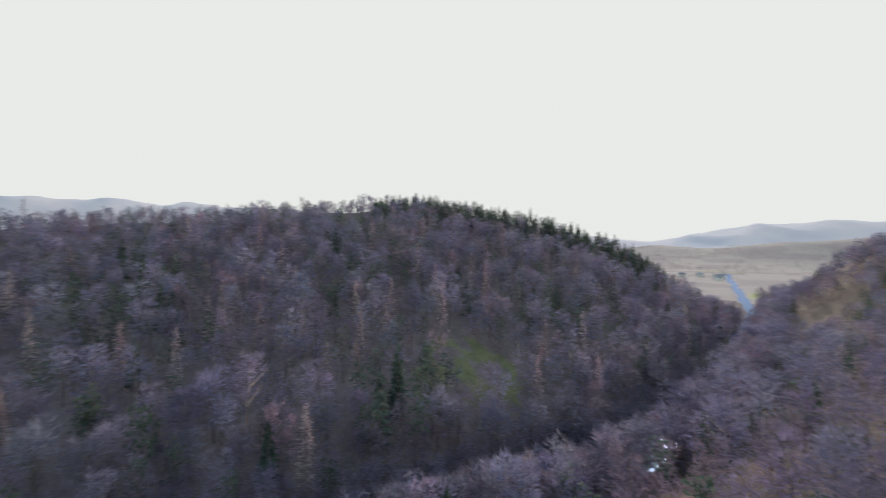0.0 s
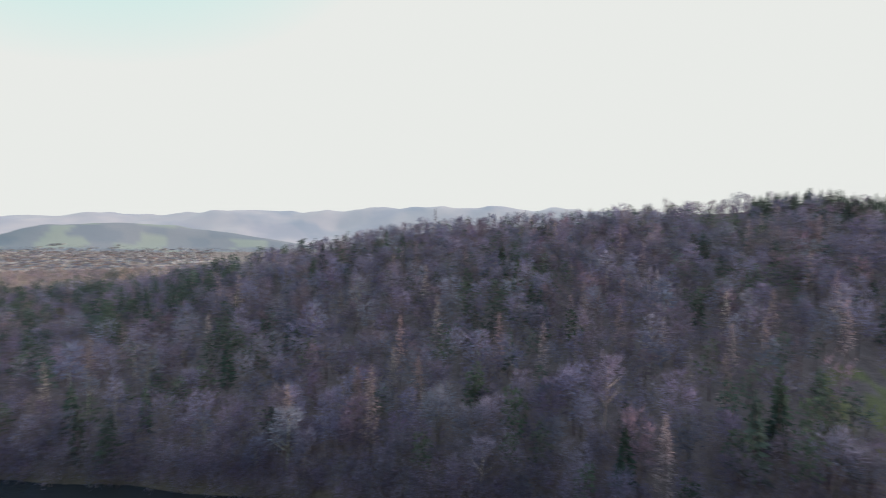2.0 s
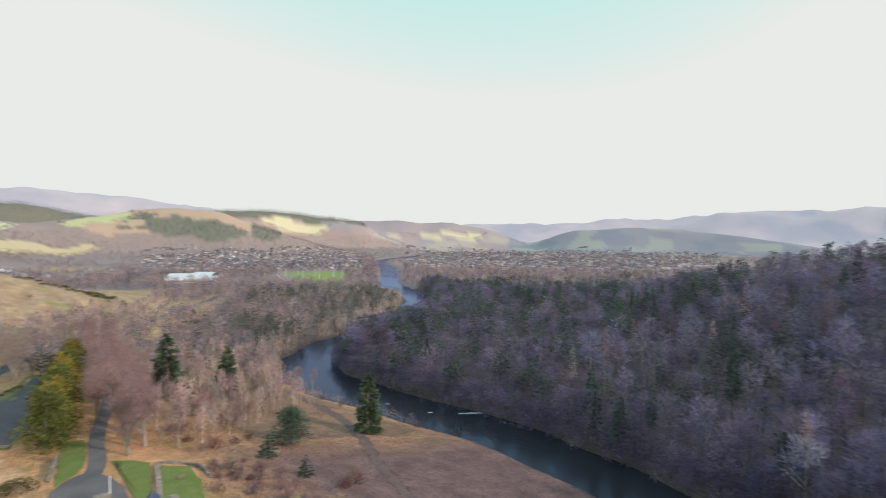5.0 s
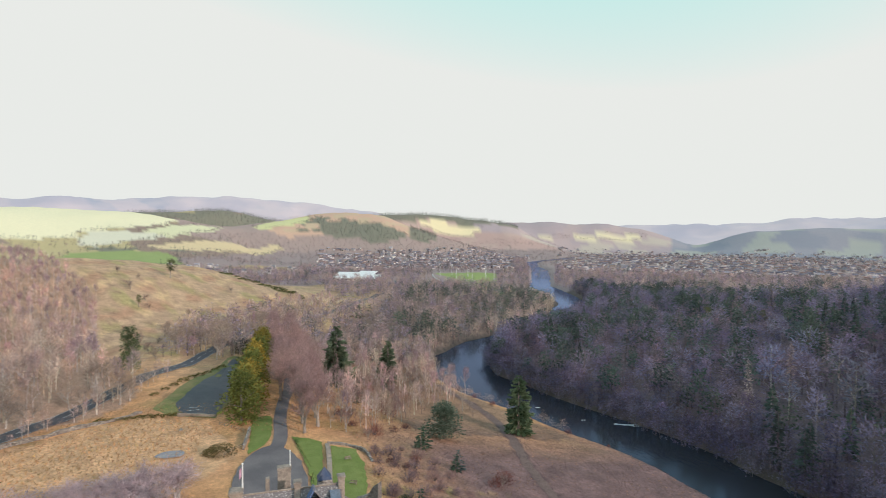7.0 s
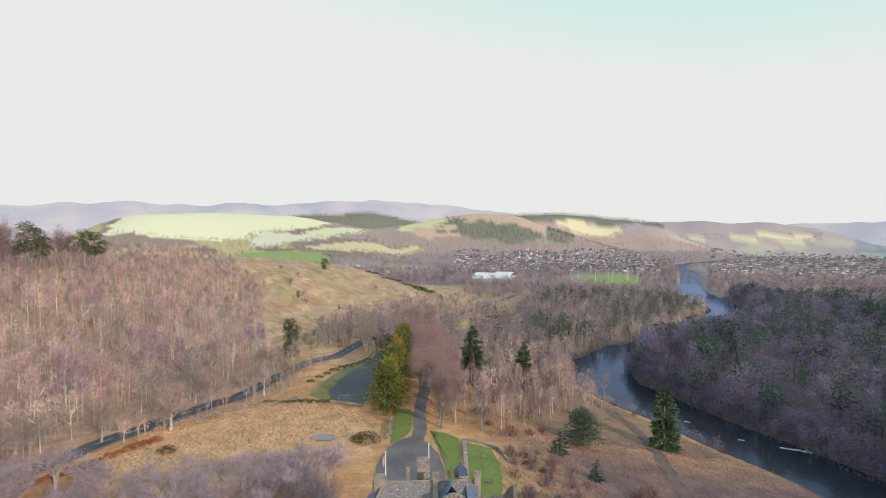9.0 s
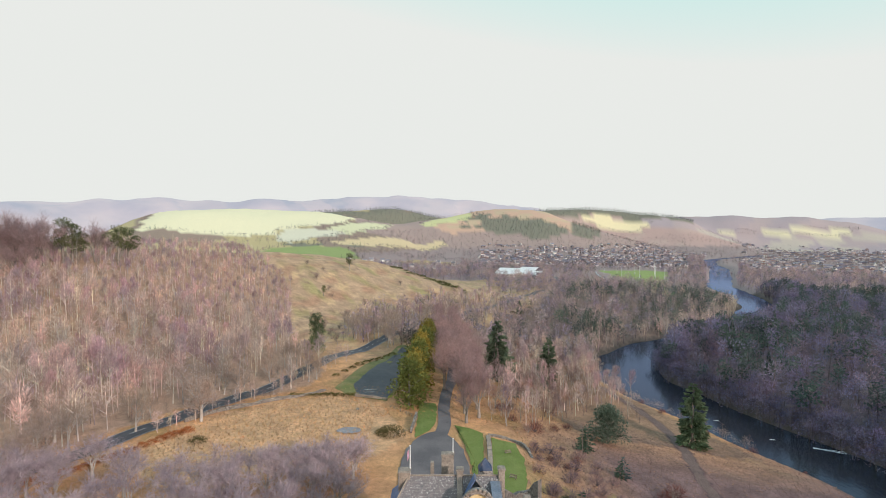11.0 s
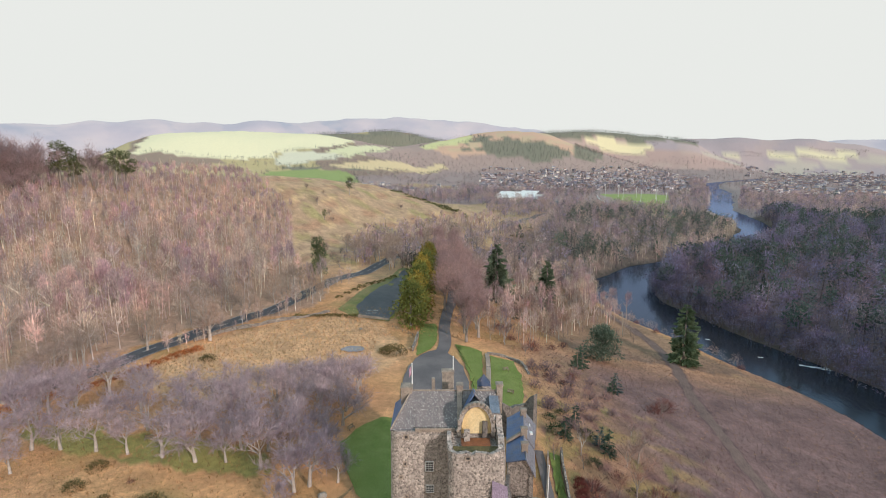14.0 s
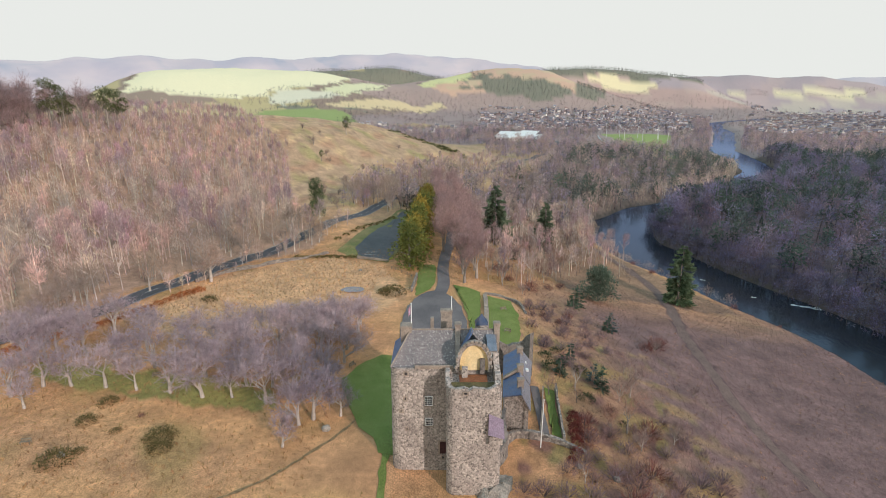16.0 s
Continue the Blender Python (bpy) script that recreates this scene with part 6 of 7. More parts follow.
def grove(sources, spots, group, seed, smallest=0.85, largest=1.15, shake=0.0):
    """Sets the sources down on the first spots and copies of them on the rest."""
    r = random.Random(seed)
    for i, spot in enumerate(spots):
        x, y = spot[0] + r.uniform(-shake, shake), spot[1] + r.uniform(-shake, shake)
        s = (spot[2] if len(spot) > 2 else 1.0) * r.uniform(smallest, largest)
        if i < len(sources):
            set_down(sources[i], x, y, r.uniform(0, 360), s, group)
        else:
            src = sources[i % len(sources)]
            ob = copy_thing(src, pose(0, 0, 0))
            ob.scale = (1, 1, 1)
            set_down(ob, x, y, r.uniform(0, 360), s, group)


def spread_in(outline, gap, seed, most):
    r = random.Random(seed)
    xs, ys = [p[0] for p in outline], [p[1] for p in outline]
    out = []
    for _ in range(6000):
        x, y = r.uniform(min(xs), max(xs)), r.uniform(min(ys), max(ys))
        if inside(np.array([x]), np.array([y]), outline)[0] and all((x - a) ** 2 + (y - c) ** 2 > gap * gap for a, c in out):
            out.append((x, y))
            if len(out) >= most:
                break
    return out


GREYBARK, LILAC = (0.46, 0.40, 0.34), (0.50, 0.41, 0.43)
orchard = [bare_tree(100 + k, 11.5, GREYBARK, LILAC, M_BIRCH, "leafless lilac-grey orchard tree with spreading limbs", 0.95, 0.18, dense=18) for k in range(5)]
front = [(-81.5, 105), (-73.8, 104.6), (-66.4, 103.5), (-58.7, 102.4), (-51, 100.8), (-44.6, 100.6), (-36.8, 98.3), (-29.3, 84, 0.8), (-27.9, 90.8), (-25.6, 92.5), (-20.5, 93.8, 0.7),
         (-84.3, 95, 0.8), (-87, 104), (-90, 99), (-99, 115, 1.1), (-96, 121, 1.1)]
clump = spread_in([(-62, 112), (-38, 102), (-26, 95), (-22, 99), (-24, 122), (-22, 138), (-36, 137), (-52, 128)], 5.2, 5, 34)
clump += spread_in([(-110, 112), (-66, 112), (-60, 124), (-80, 132), (-112, 138)], 7.5, 6, 14)
grove(orchard, front + clump, "orchard trees", 21, 0.92, 1.2)

limes = [bare_tree(120 + k, 20, GREYBARK, (0.46, 0.315, 0.29), M_BARK, "tall leafless avenue tree with reddish twigs", 0.5, 0.2, "avenue_tree") for k in range(3)]
row = [(7.4, 174 + 9.5 * k) for k in range(23)] + [(12, 182 + 11 * k) for k in range(15)] + [(0.2, 212 + 10 * k) for k in range(14)] + [(-3.5, 318 + 12 * k) for k in range(8)]
grove(limes, row, "avenue trees", 22, 0.85, 1.1)

yews = [round_evergreen(140 + k, 12, 5.6, ((0.17, 0.195, 0.055), (0.24, 0.22, 0.055), (0.31, 0.235, 0.05))[k], "clipped golden-green yew in a dense row", "yew_tree", 1700, 0.06, 18, 1.0, 0.8) for k in range(3)]
grove(yews, [(-12.5, 190), (-11.8, 200), (-11.3, 210), (-11, 220), (-10.6, 231), (-10.2, 243), (-9.8, 256), (-9.6, 270), (-9.3, 285), (-9, 300), (-9, 314)], "yew row", 23, 1.2, 1.42)
grove([round_evergreen(150, 10, 5, (0.035, 0.055, 0.035), "dark evergreen at the end of the yew row", "holly_tree", 900)], [(-24, 318), (-18, 312)], "dark evergreens", 24)

firs = [fir_tree(160 + k, 24, 7.4, (0.165, 0.215, 0.135), "tall dark green fir with drooping branches", "fir_tree", 5200, 0.08, 0.7) for k in range(2)]
grove(firs, [(26, 262, 1.22), (56, 287, 0.98), (46, 246, 0.45), (66, 470, 0.5)], "firs on the slope", 25, 0.97, 1.03)
grove([fir_tree(165, 25, 7.0, (0.15, 0.21, 0.115), "lone green conifer on the river meadow", "fir_tree", 5200, 0.05, 0.6)], [(94.8, 202.9)], "", 26, 1, 1)
grove([round_evergreen(170, 13, 8.6, (0.135, 0.18, 0.13), "broad dark cedar on the slope", "cedar_tree", 5200, 0.14, 34, 0.5, 0.65)], [(57.5, 186.3)], "", 27, 1, 1)
grove([fir_tree(175, 7.5, 2.8, (0.105, 0.16, 0.11), "small dense dark conifer on the slope", "small_conifer", 2600, 0.02, 0.7)], [(43.2, 165.4), (46, 170, 1.1), (49, 147.5, 0.8), (27.5, 113, 0.9), (36, 108.5, 1.0), (31, 119, 0.8), (34, 240, 1.3), (31, 228, 1.2)], "small conifers", 28)
grove([fir_tree(176, 6.0, 2.6, (0.12, 0.17, 0.16), "small blue-green spruce on the bank", "blue_spruce", 2000, 0.02)], [(50.5, 148.5), (35, 112, 0.9)], "blue spruces", 29)
pines = [round_evergreen(180 + k, 15, 5.2, (0.16, 0.18, 0.085), "umbrella-topped Scots pine with a bare stem", "pine_tree", 1700, 0.42, 12, 0.5, 0.5) for k in range(2)]
grove(pines, [(-92, 521, 1.35), (-234, 398, 1.9), (-238, 392, 1.7), (-266, 384, 2.1), (-270, 380, 1.9), (-261, 381, 1.7), (-98, 436, 0.6), (20, 520, 0.8), (310, 330, 1.0), (330, 300, 1.0)], "Scots pines", 30)
grove([round_evergreen(185, 20, 6.2, (0.14, 0.18, 0.085), "bushy olive-green spruce at the edge of the wood", "spruce_tree", 3200, 0.06, 30, 0.9, 0.7)], [(-66, 275)], "", 31, 1, 1)
beeches = [bare_tree(190 + k, 19, GREYBARK, (0.44, 0.33, 0.315), M_BARK, "large leafless beech at the top of the wood", 0.7, 0.28, "beech_tree", 0.0, 26) for k in range(2)]
grove(beeches, [(-288, 376, 1.5), (-284, 352, 1.4), (-276, 362, 1.4), (-292, 385, 1.5), (-258, 398, 1.25), (-280, 384, 1.3), (-298, 372, 1.5), (-300, 385, 1.4), (-282, 345, 1.3), (-272, 350, 1.3), (-252, 402, 1.1), (-308, 390, 1.5), (-292, 360, 1.4), (-279, 360, 2.3), (-286, 356, 2.4), (-294, 344, 2.5), (-276, 370, 2.0), (-298, 360, 2.4), (-255, 392, 1.7)], "beeches", 32)
oaks = [bare_tree(195 + k, 18, GREYBARK, (0.46, 0.36, 0.30), M_BIRCH, "large spreading leafless oak at the roadside", 0.95, 0.2, "oak_tree", 0.0, 22) for k in range(2)]
grove(oaks, [(-79, 173), (-132, 167, 1.0), (-104, 132, 0.95), (-150, 150, 0.9), (-116, 158, 0.8)], "roadside oaks", 37, 0.95, 1.05)
edge = [bare_tree(200 + k, 15, PALESTEM, (0.42, 0.33, 0.26), M_BIRCH, "leafless pale-stemmed tree at the wood's edge", 0.7, 0.3, "roadside_tree", 0, 10) for k in range(3)]
grove(edge, [(-104, 145), (-96, 160), (-112, 133), (-88, 190), (-82, 204), (-74, 222), (-72, 236), (-110, 160), (-120, 150), (-95, 178), (-126, 128), (-135, 120), (-64, 246), (-50, 226), (-78, 198), (-66, 212), (-56, 222), (-34, 300), (-38, 318), (-28, 330), (-44, 330), (-22, 345),
             (-30, 360), (-44, 352), (-52, 340), (-16, 366), (-60, 330), (-66, 352), (-40, 372), (-24, 384), (-8, 398), (-20, 330), (-33, 338), (-46, 343), (-12, 352), (-36, 350), (-54, 356), (-6, 378), (-48, 366), (-58, 345), (-30, 310), (-14, 410), (4, 420), (-30, 398), (-52, 318), (14, 440), (24, 452)], "roadside trees", 33, 0.7, 1.3, 4.0)
slope = [bare_tree(210 + k, 10, PALESTEM if k else STEM, ((0.45, 0.27, 0.2), (0.36, 0.26, 0.22), (0.30, 0.21, 0.2))[k], M_BIRCH if k else M_BARK, "small leafless birch on the river slope", 0.6, 0.3, "birch_tree", 0.4, 9) for k in range(3)]
spots = [(34, 222), (40, 205), (45, 202), (19, 198), (23, 190), (26, 205), (33, 213), (39, 105, 0.9), (42, 107, 0.9), (28.9, 102, 0.6), (60.7, 140, 0.5), (21, 178, 0.8), (30, 182, 0.7), (27, 171, 0.6), (45, 120, 0.5), (33, 92, 0.6), (38, 88, 0.6),
         (46, 98, 0.5), (30, 79, 0.5), (36, 74, 0.5), (24, 76, 0.5), (36.8, 93, 0.95), (45.7, 91.2, 0.7), (29.7, 107, 0.8), (23.1, 103.4, 0.55), (61, 116, 0.4)]
spots += [p for p in spread_in([(36, 225), (48, 210), (66, 240), (84, 300), (92, 340), (60, 380), (24, 330), (22, 290)], 8.5, 9, 60)]
grove(slope, spots, "birches on the slope", 34, 0.8, 1.2)


def scrub_bush(seed, colour):
    t = thing("scrub_bush", "low leafless purple-brown scrub on the bank", "shrub")
    s = Shape(seed)
    for k in range(9):
        a = s.r.uniform(0, 6.28)
        way = Vector((math.cos(a), math.sin(a), s.r.uniform(0.6, 2.0))).normalized()
        s.tube([Vector((0, 0, -0.2)), way * 1.2, way * 2.3 + Vector((0, 0, 0.3))], [0.06, 0.04, 0.015], 3, STEM)
    for k in range(300):
        off = rand_dir(s.r, 0.5)
        off.z = abs(off.z)
        p = Vector((off.x * 2.2, off.y * 2.2, off.z * 2.6)) * s.r.uniform(0.3, 0.9)
        s.sliver(p, (off + rand_dir(s.r) * 0.5 + Vector((0, 0, 0.5))).normalized(), s.r.uniform(0.6, 1.2), 0.07, colour)
    v, f, c, n = s.arrays()
    mesh_object("crown", v, f, M_LEAF, t, tint=c, normals=n)
    return t


scrub = [scrub_bush(230, (0.33, 0.22, 0.21)), scrub_bush(240, (0.28, 0.20, 0.21))]
grove(scrub, spread_in([(12, 58), (26, 56), (52, 70), (50, 100), (30, 92), (20, 80), (13, 74)], 3.2, 17, 46) + spread_in([(22, 128), (32, 118), (48, 132), (44, 160), (27, 165)], 4.5, 18, 24), "bank scrub", 35, 0.7, 1.3)


pasture = [bare_tree(250 + k, 8, STEM, (0.36, 0.27, 0.22), M_BARK, "small leafless thorn tree on the pasture", 0.85, 0.2, "thorn_tree", 0, 8) for k in range(2)]
grove(pasture, [(-75, 330), (-70, 345), (-62, 360), (-80, 352), (-58, 378), (-70, 400), (-40, 400), (-92, 380), (-50, 420), (-30, 440), (-100, 452), (-112, 470), (-90, 440), (-64, 440), (-20, 470), (4, 470), (20, 500), (-10, 500), (-110, 500), (-130, 505),
                (30, 480), (36, 520), (10, 540), (-40, 520), (-60, 300), (-72, 310), (-66, 320)], "thorn trees", 36, 0.7, 1.3, 3.0)


def tussocks():
    """Coarse grass standing over the nearer slopes."""
    kinds = []
    for seed, h, colour in ((1, 0.6, (0.50, 0.30, 0.15)), (2, 0.5, (0.45, 0.27, 0.15)), (3, 0.5, (0.36, 0.27, 0.11)), (4, 0.8, (0.60, 0.385, 0.20)), (5, 0.5, (0.24, 0.158, 0.138))):
        s = Shape(400 + seed)
        for k in range(4):
            s.sliver(Vector((s.r.uniform(-0.3, 0.3), s.r.uniform(-0.3, 0.3), -0.1)), (rand_dir(s.r) * 0.55 + Vector((0, 0, 1))).normalized(), h * s.r.uniform(0.8, 1.4), h * 0.22, colour)
        kinds.append(s.arrays())

    def keep(x, y, z):
        d, side, _ = polyline(x, y, RIVER)
        lawns = (np.abs(x + 1) < 24) & (y > 72) & (y < 178) & (x > -23)
        clear = (polyline(x, y, FOOTPATH)[0] > 2.2) & (polyline(x, y, ROAD)[0] > 6)
        return (side > 0) & (d > breadth(y) + 3) & ~inside(x, y, WOOD_NORTH) & ~lawns & clear & (y > 48) & ~((x > 9) & (x < 26) & (y > 82) & (y < 112))

    def choose(r, x, y, z):
        if x < -14 and 126 < y < 204 and inside(np.array([x]), np.array([y]), REEDS)[0]:
            return 3, r.uniform(0.8, 1.3)
        # meadow tussocks in the same tone darkened for shade
        if x > 26:
            return (4 if r.random() < 0.75 else 1), r.uniform(0.6, 1.2)
        return (0, 0, 1, 2)[int(r.random() * 4)], r.uniform(0.6, 1.3)
    spots = scatter((-110, 50, 150, 215), 1.25, 91, keep, choose, 0.6)
    planted("grass_tussocks", "tussocks of dry tan winter grass", "grass", kinds, spots, 6)


tussocks()

# ---- shrubs ----
def shrub(seed, h, wide, colour, label, name="shrub", sprays=260, size=0.35):
    s = Shape(seed)
    r = s.r
    for k in range(sprays):
        off = rand_dir(r, 0.4)
        off.z = abs(off.z)
        p = Vector((off.x * wide, off.y * wide, off.z * h * 0.75)) * r.uniform(0.45, 1.0)
        s.leaf(p, (off + rand_dir(r) * 0.6).normalized(), size * r.uniform(0.8, 1.6), size * r.uniform(0.35, 0.8), colour, off)
    v, f, c, n = s.arrays()
    v[:, 2] -= v[:, 2].min()
    return tagged(mesh_object(name, v, f, M_LEAF, tint=c, normals=n), label, "shrub")


def shrubs(kinds, spots, group, seed):
    r = random.Random(seed)
    for i, spot in enumerate(spots):
        src = kinds[i % len(kinds)]
        ob = src if i < len(kinds) else copy_thing(src, pose(0, 0, 0))
        set_down(ob, spot[0], spot[1], r.uniform(0, 360), (spot[2] if len(spot) > 2 else 1) * r.uniform(0.85, 1.15), group, 0.15)


gorse = [shrub(300, 1.6, 2.0, (0.20, 0.165, 0.07), "rounded olive gorse bush in dry grass", "gorse_bush", 800, 0.2)]
shrubs(gorse, [(-69.3, 98), (-69.1, 90.7, 1.2), (-52.5, 86.3, 1.5), (-66.6, 78.5, 1.7), (-64.6, 81.5, 0.7), (-51, 83, 1.1), (-72.5, 156, 1.3), (-16.2, 162.2, 2.2), (-19, 163, 1.4), (-62, 88, 0.7)], "gorse bushes", 40)
def thicket(seed):
    t = scrub_bush(seed, (0.25, 0.11, 0.09))
    t.name, t["label"] = "thicket", "low russet-red thicket without leaves"
    return t


grove([thicket(310), thicket(320)], [(-60, 93.3, 0.5), (27.5, 90, 1.3), (28.5, 94, 1.2), (27, 86, 0.9), (38, 220, 1.8), (46, 226, 1.9), (43, 216, 1.7), (41, 232, 1.6), (30, 150, 0.9), (34, 146, 0.9), (38, 152, 1.0), (62, 143, 1.6), (65, 147, 1.3), (58, 139, 1.2), (24, 186, 1.2), (30, 176, 1.4), (38, 183, 1.2), (21, 200, 1.2),
              (44, 190, 1.2), (118, 203, 1.0), (97, 262, 1.0), (101, 246, 1.1), (94, 280, 1.0), (126, 185, 0.6), (110, 222, 0.7), (35, 99, 1.2), (41, 93, 1.4), (31, 70, 1.5), (37, 80, 1.5)], "russet thickets", 41, 0.7, 1.2)
green = [shrub(320, 2.2, 2.2, (0.06, 0.095, 0.045), "dark green evergreen shrub on the bank", "laurel_bush", 900, 0.2)]
shrubs(green, [(25.5, 122), (29, 126, 0.8), (26, 116, 1.2), (33, 116, 1.1), (20.5, 124, 0.8), (31.5, 104, 0.9), (37, 96, 0.6)], "laurel bushes", 42)
hedge = [shrub(330, 1.9, 2.4, (0.42, 0.16, 0.06), "copper beech hedge keeping its dead leaves", "hedge", 420, 0.3)]
line = resampled([(-135, 92), (-120, 112), (-108, 132), (-96, 150), (-84, 168)], 2.4)
shrubs(hedge, [(p.x + 4.4, p.y - 3.6, 0.85) for p in line], "copper beech hedge", 43)
red = [shrub(360, 1.8, 1.5, (0.25, 0.075, 0.06), "maroon leafy hedge shrub outside the garden wall", "hedge", 420, 0.28)]
shrubs(red, [(25.4, 87.6), (25.8, 90), (26.2, 92.4), (26.6, 94.8), (26.9, 97.2, 0.9), (24.4, 84.0, 0.8), (23.0, 81.5, 0.8)], "maroon hedge", 46)
rough = [shrub(340, 1.5, 2.2, (0.17, 0.15, 0.05), "rough green bramble along the wall", "bramble", 240)]
shrubs(rough, [(-58 + 3.0 * k, 205 - 0.4 * k, 0.9) for k in range(9)] + [(-46 + 2.4 * k, 228 + 6 * k, 1.0) for k in range(9)], "brambles", 44)
whin = [shrub(350, 2.6, 4.2, (0.09, 0.10, 0.035), "dark green whin on the pasture", "whin_bush", 300, 0.6)]
shrubs(whin, [(-58 + 6.5 * k, 606 - 3.5 * k + 11 * (k % 3), 1.0 + 0.3 * (k % 2)) for k in range(12)] + [(-2, 585, 1.5), (4, 590, 1.3), (10, 580, 1.2), (60, 470, 0.6), (70, 478, 0.7), (78, 500, 0.6), (66, 440, 0.5)], "whin bushes", 45)


# ---- the town in the valley ----
M_RENDER = surface("cream_render", (0.82, 0.79, 0.75), (0.68, 0.62, 0.58), 0.02, 1, 0.8, 0, varied=0.2)
M_HOUSESTONE = surface("grey_house_stone", (0.36, 0.30, 0.27), (0.27, 0.23, 0.21), 0.05, 2, 0.9, 0, varied=0.2)
M_ROOFGREY = surface("house_slate", (0.22, 0.22, 0.26), (0.30, 0.29, 0.32), 0.05, 2, 0.6, 0, varied=0.3)
M_ROOFRED = surface("house_tile", (0.30, 0.17, 0.13), (0.24, 0.15, 0.12), 0.05, 2, 0.8, 0, varied=0.2)


def house(wide, deep, eaves, ridge, wall, cap, label):
    h = thing("house", label, "house")
    bm = bmesh.new()
    w, d2 = wide / 2, deep / 2
    prism(bm, [(-w, -d2), (w, -d2), (w, d2), (-w, d2)], -3, eaves)
    for x in (-w, w):
        v = [bm.verts.new(p) for p in ((x, -d2, eaves), (x, d2, eaves), (x, 0, ridge - 0.15))]
        bm.faces.new(v if x > 0 else v[::-1])
    part("wall", bm, wall, h)
    roof("roof", [(-w - 0.3, -d2 - 0.4, eaves - 0.2), (w + 0.3, -d2 - 0.4, eaves - 0.2), (w + 0.3, 0, ridge), (-w - 0.3, 0, ridge)], cap, h)
    roof("roof", [(w + 0.3, d2 + 0.4, eaves - 0.2), (-w - 0.3, d2 + 0.4, eaves - 0.2), (-w - 0.3, 0, ridge), (w + 0.3, 0, ridge)], cap, h)
    for x in (-w + 0.5, w - 0.5):
        part("chimney", boxes((x - 0.4, x + 0.4, -0.7, 0.7, ridge - 1.5, ridge + 1.1)), wall, h)
    for x in (-w * 0.55, w * 0.55):
        for y in (-d2 - 0.02, d2 + 0.02):
            part("window", boxes((x - 0.7, x + 0.7, y - 0.05, y + 0.05, eaves - 2.2, eaves - 0.8)), M_GLASS, h)
    return h


def town():
    kinds = [house(11, 8, 5.5, 9.5, M_RENDER, M_ROOFGREY, "white rendered house with a slate roof"), house(14, 8.5, 6.0, 10.5, M_HOUSESTONE, M_ROOFGREY, "grey stone house with a slate roof"),
             house(9, 7.5, 3.2, 7.0, M_RENDER, M_ROOFRED, "white bungalow with a brown tiled roof"), house(22, 9, 6.5, 11, M_HOUSESTONE, M_ROOFGREY, "long stone terrace with a slate roof"),
             house(18, 9, 6.0, 9.5, M_RENDER, M_ROOFGREY, "long white terrace with a slate roof")]
    r = random.Random(77)
    spots = []
    for _ in range(9000):
        left = r.random() < 0.5
        bearing = r.uniform(3.5, 26) if left else r.uniform(30, 58)
        far = (r.uniform(1330, 2100) if left else r.uniform(1250, 2300))
        x, y = far * math.sin(radians(bearing)), far * math.cos(radians(bearing))
        d, side, _ = polyline(np.array([x]), np.array([y]), RIVER)
        if d[0] < 60 or (left and bearing < 8 and far < 1350):
            continue
        if wavy(np.array([x]), np.array([y]), 170, 91)[0] < -0.25 or height(x, y) > 18:
            continue
        if any((x - a) ** 2 + (y - c) ** 2 < 21 ** 2 for a, c in spots):
            continue
        spots.append((x, y))
        if len(spots) >= 290:
            break
    for i, (x, y) in enumerate(spots):
        k = i if i < 5 else r.choice((0, 0, 1, 1, 2, 3, 3, 4))
        ob = kinds[k] if i < 5 else copy_thing(kinds[k], pose(0, 0, 0))
        street = 35 * math.sin(x * 0.004) + (90 if r.random() < 0.3 else 0) + r.uniform(-8, 8)
        ob.matrix_basis = pose(x, y, height(x, y) + 0.1, 0, 0, street) @ Matrix.Scale(0.66, 4)
        ob["group"] = "town houses"


town()


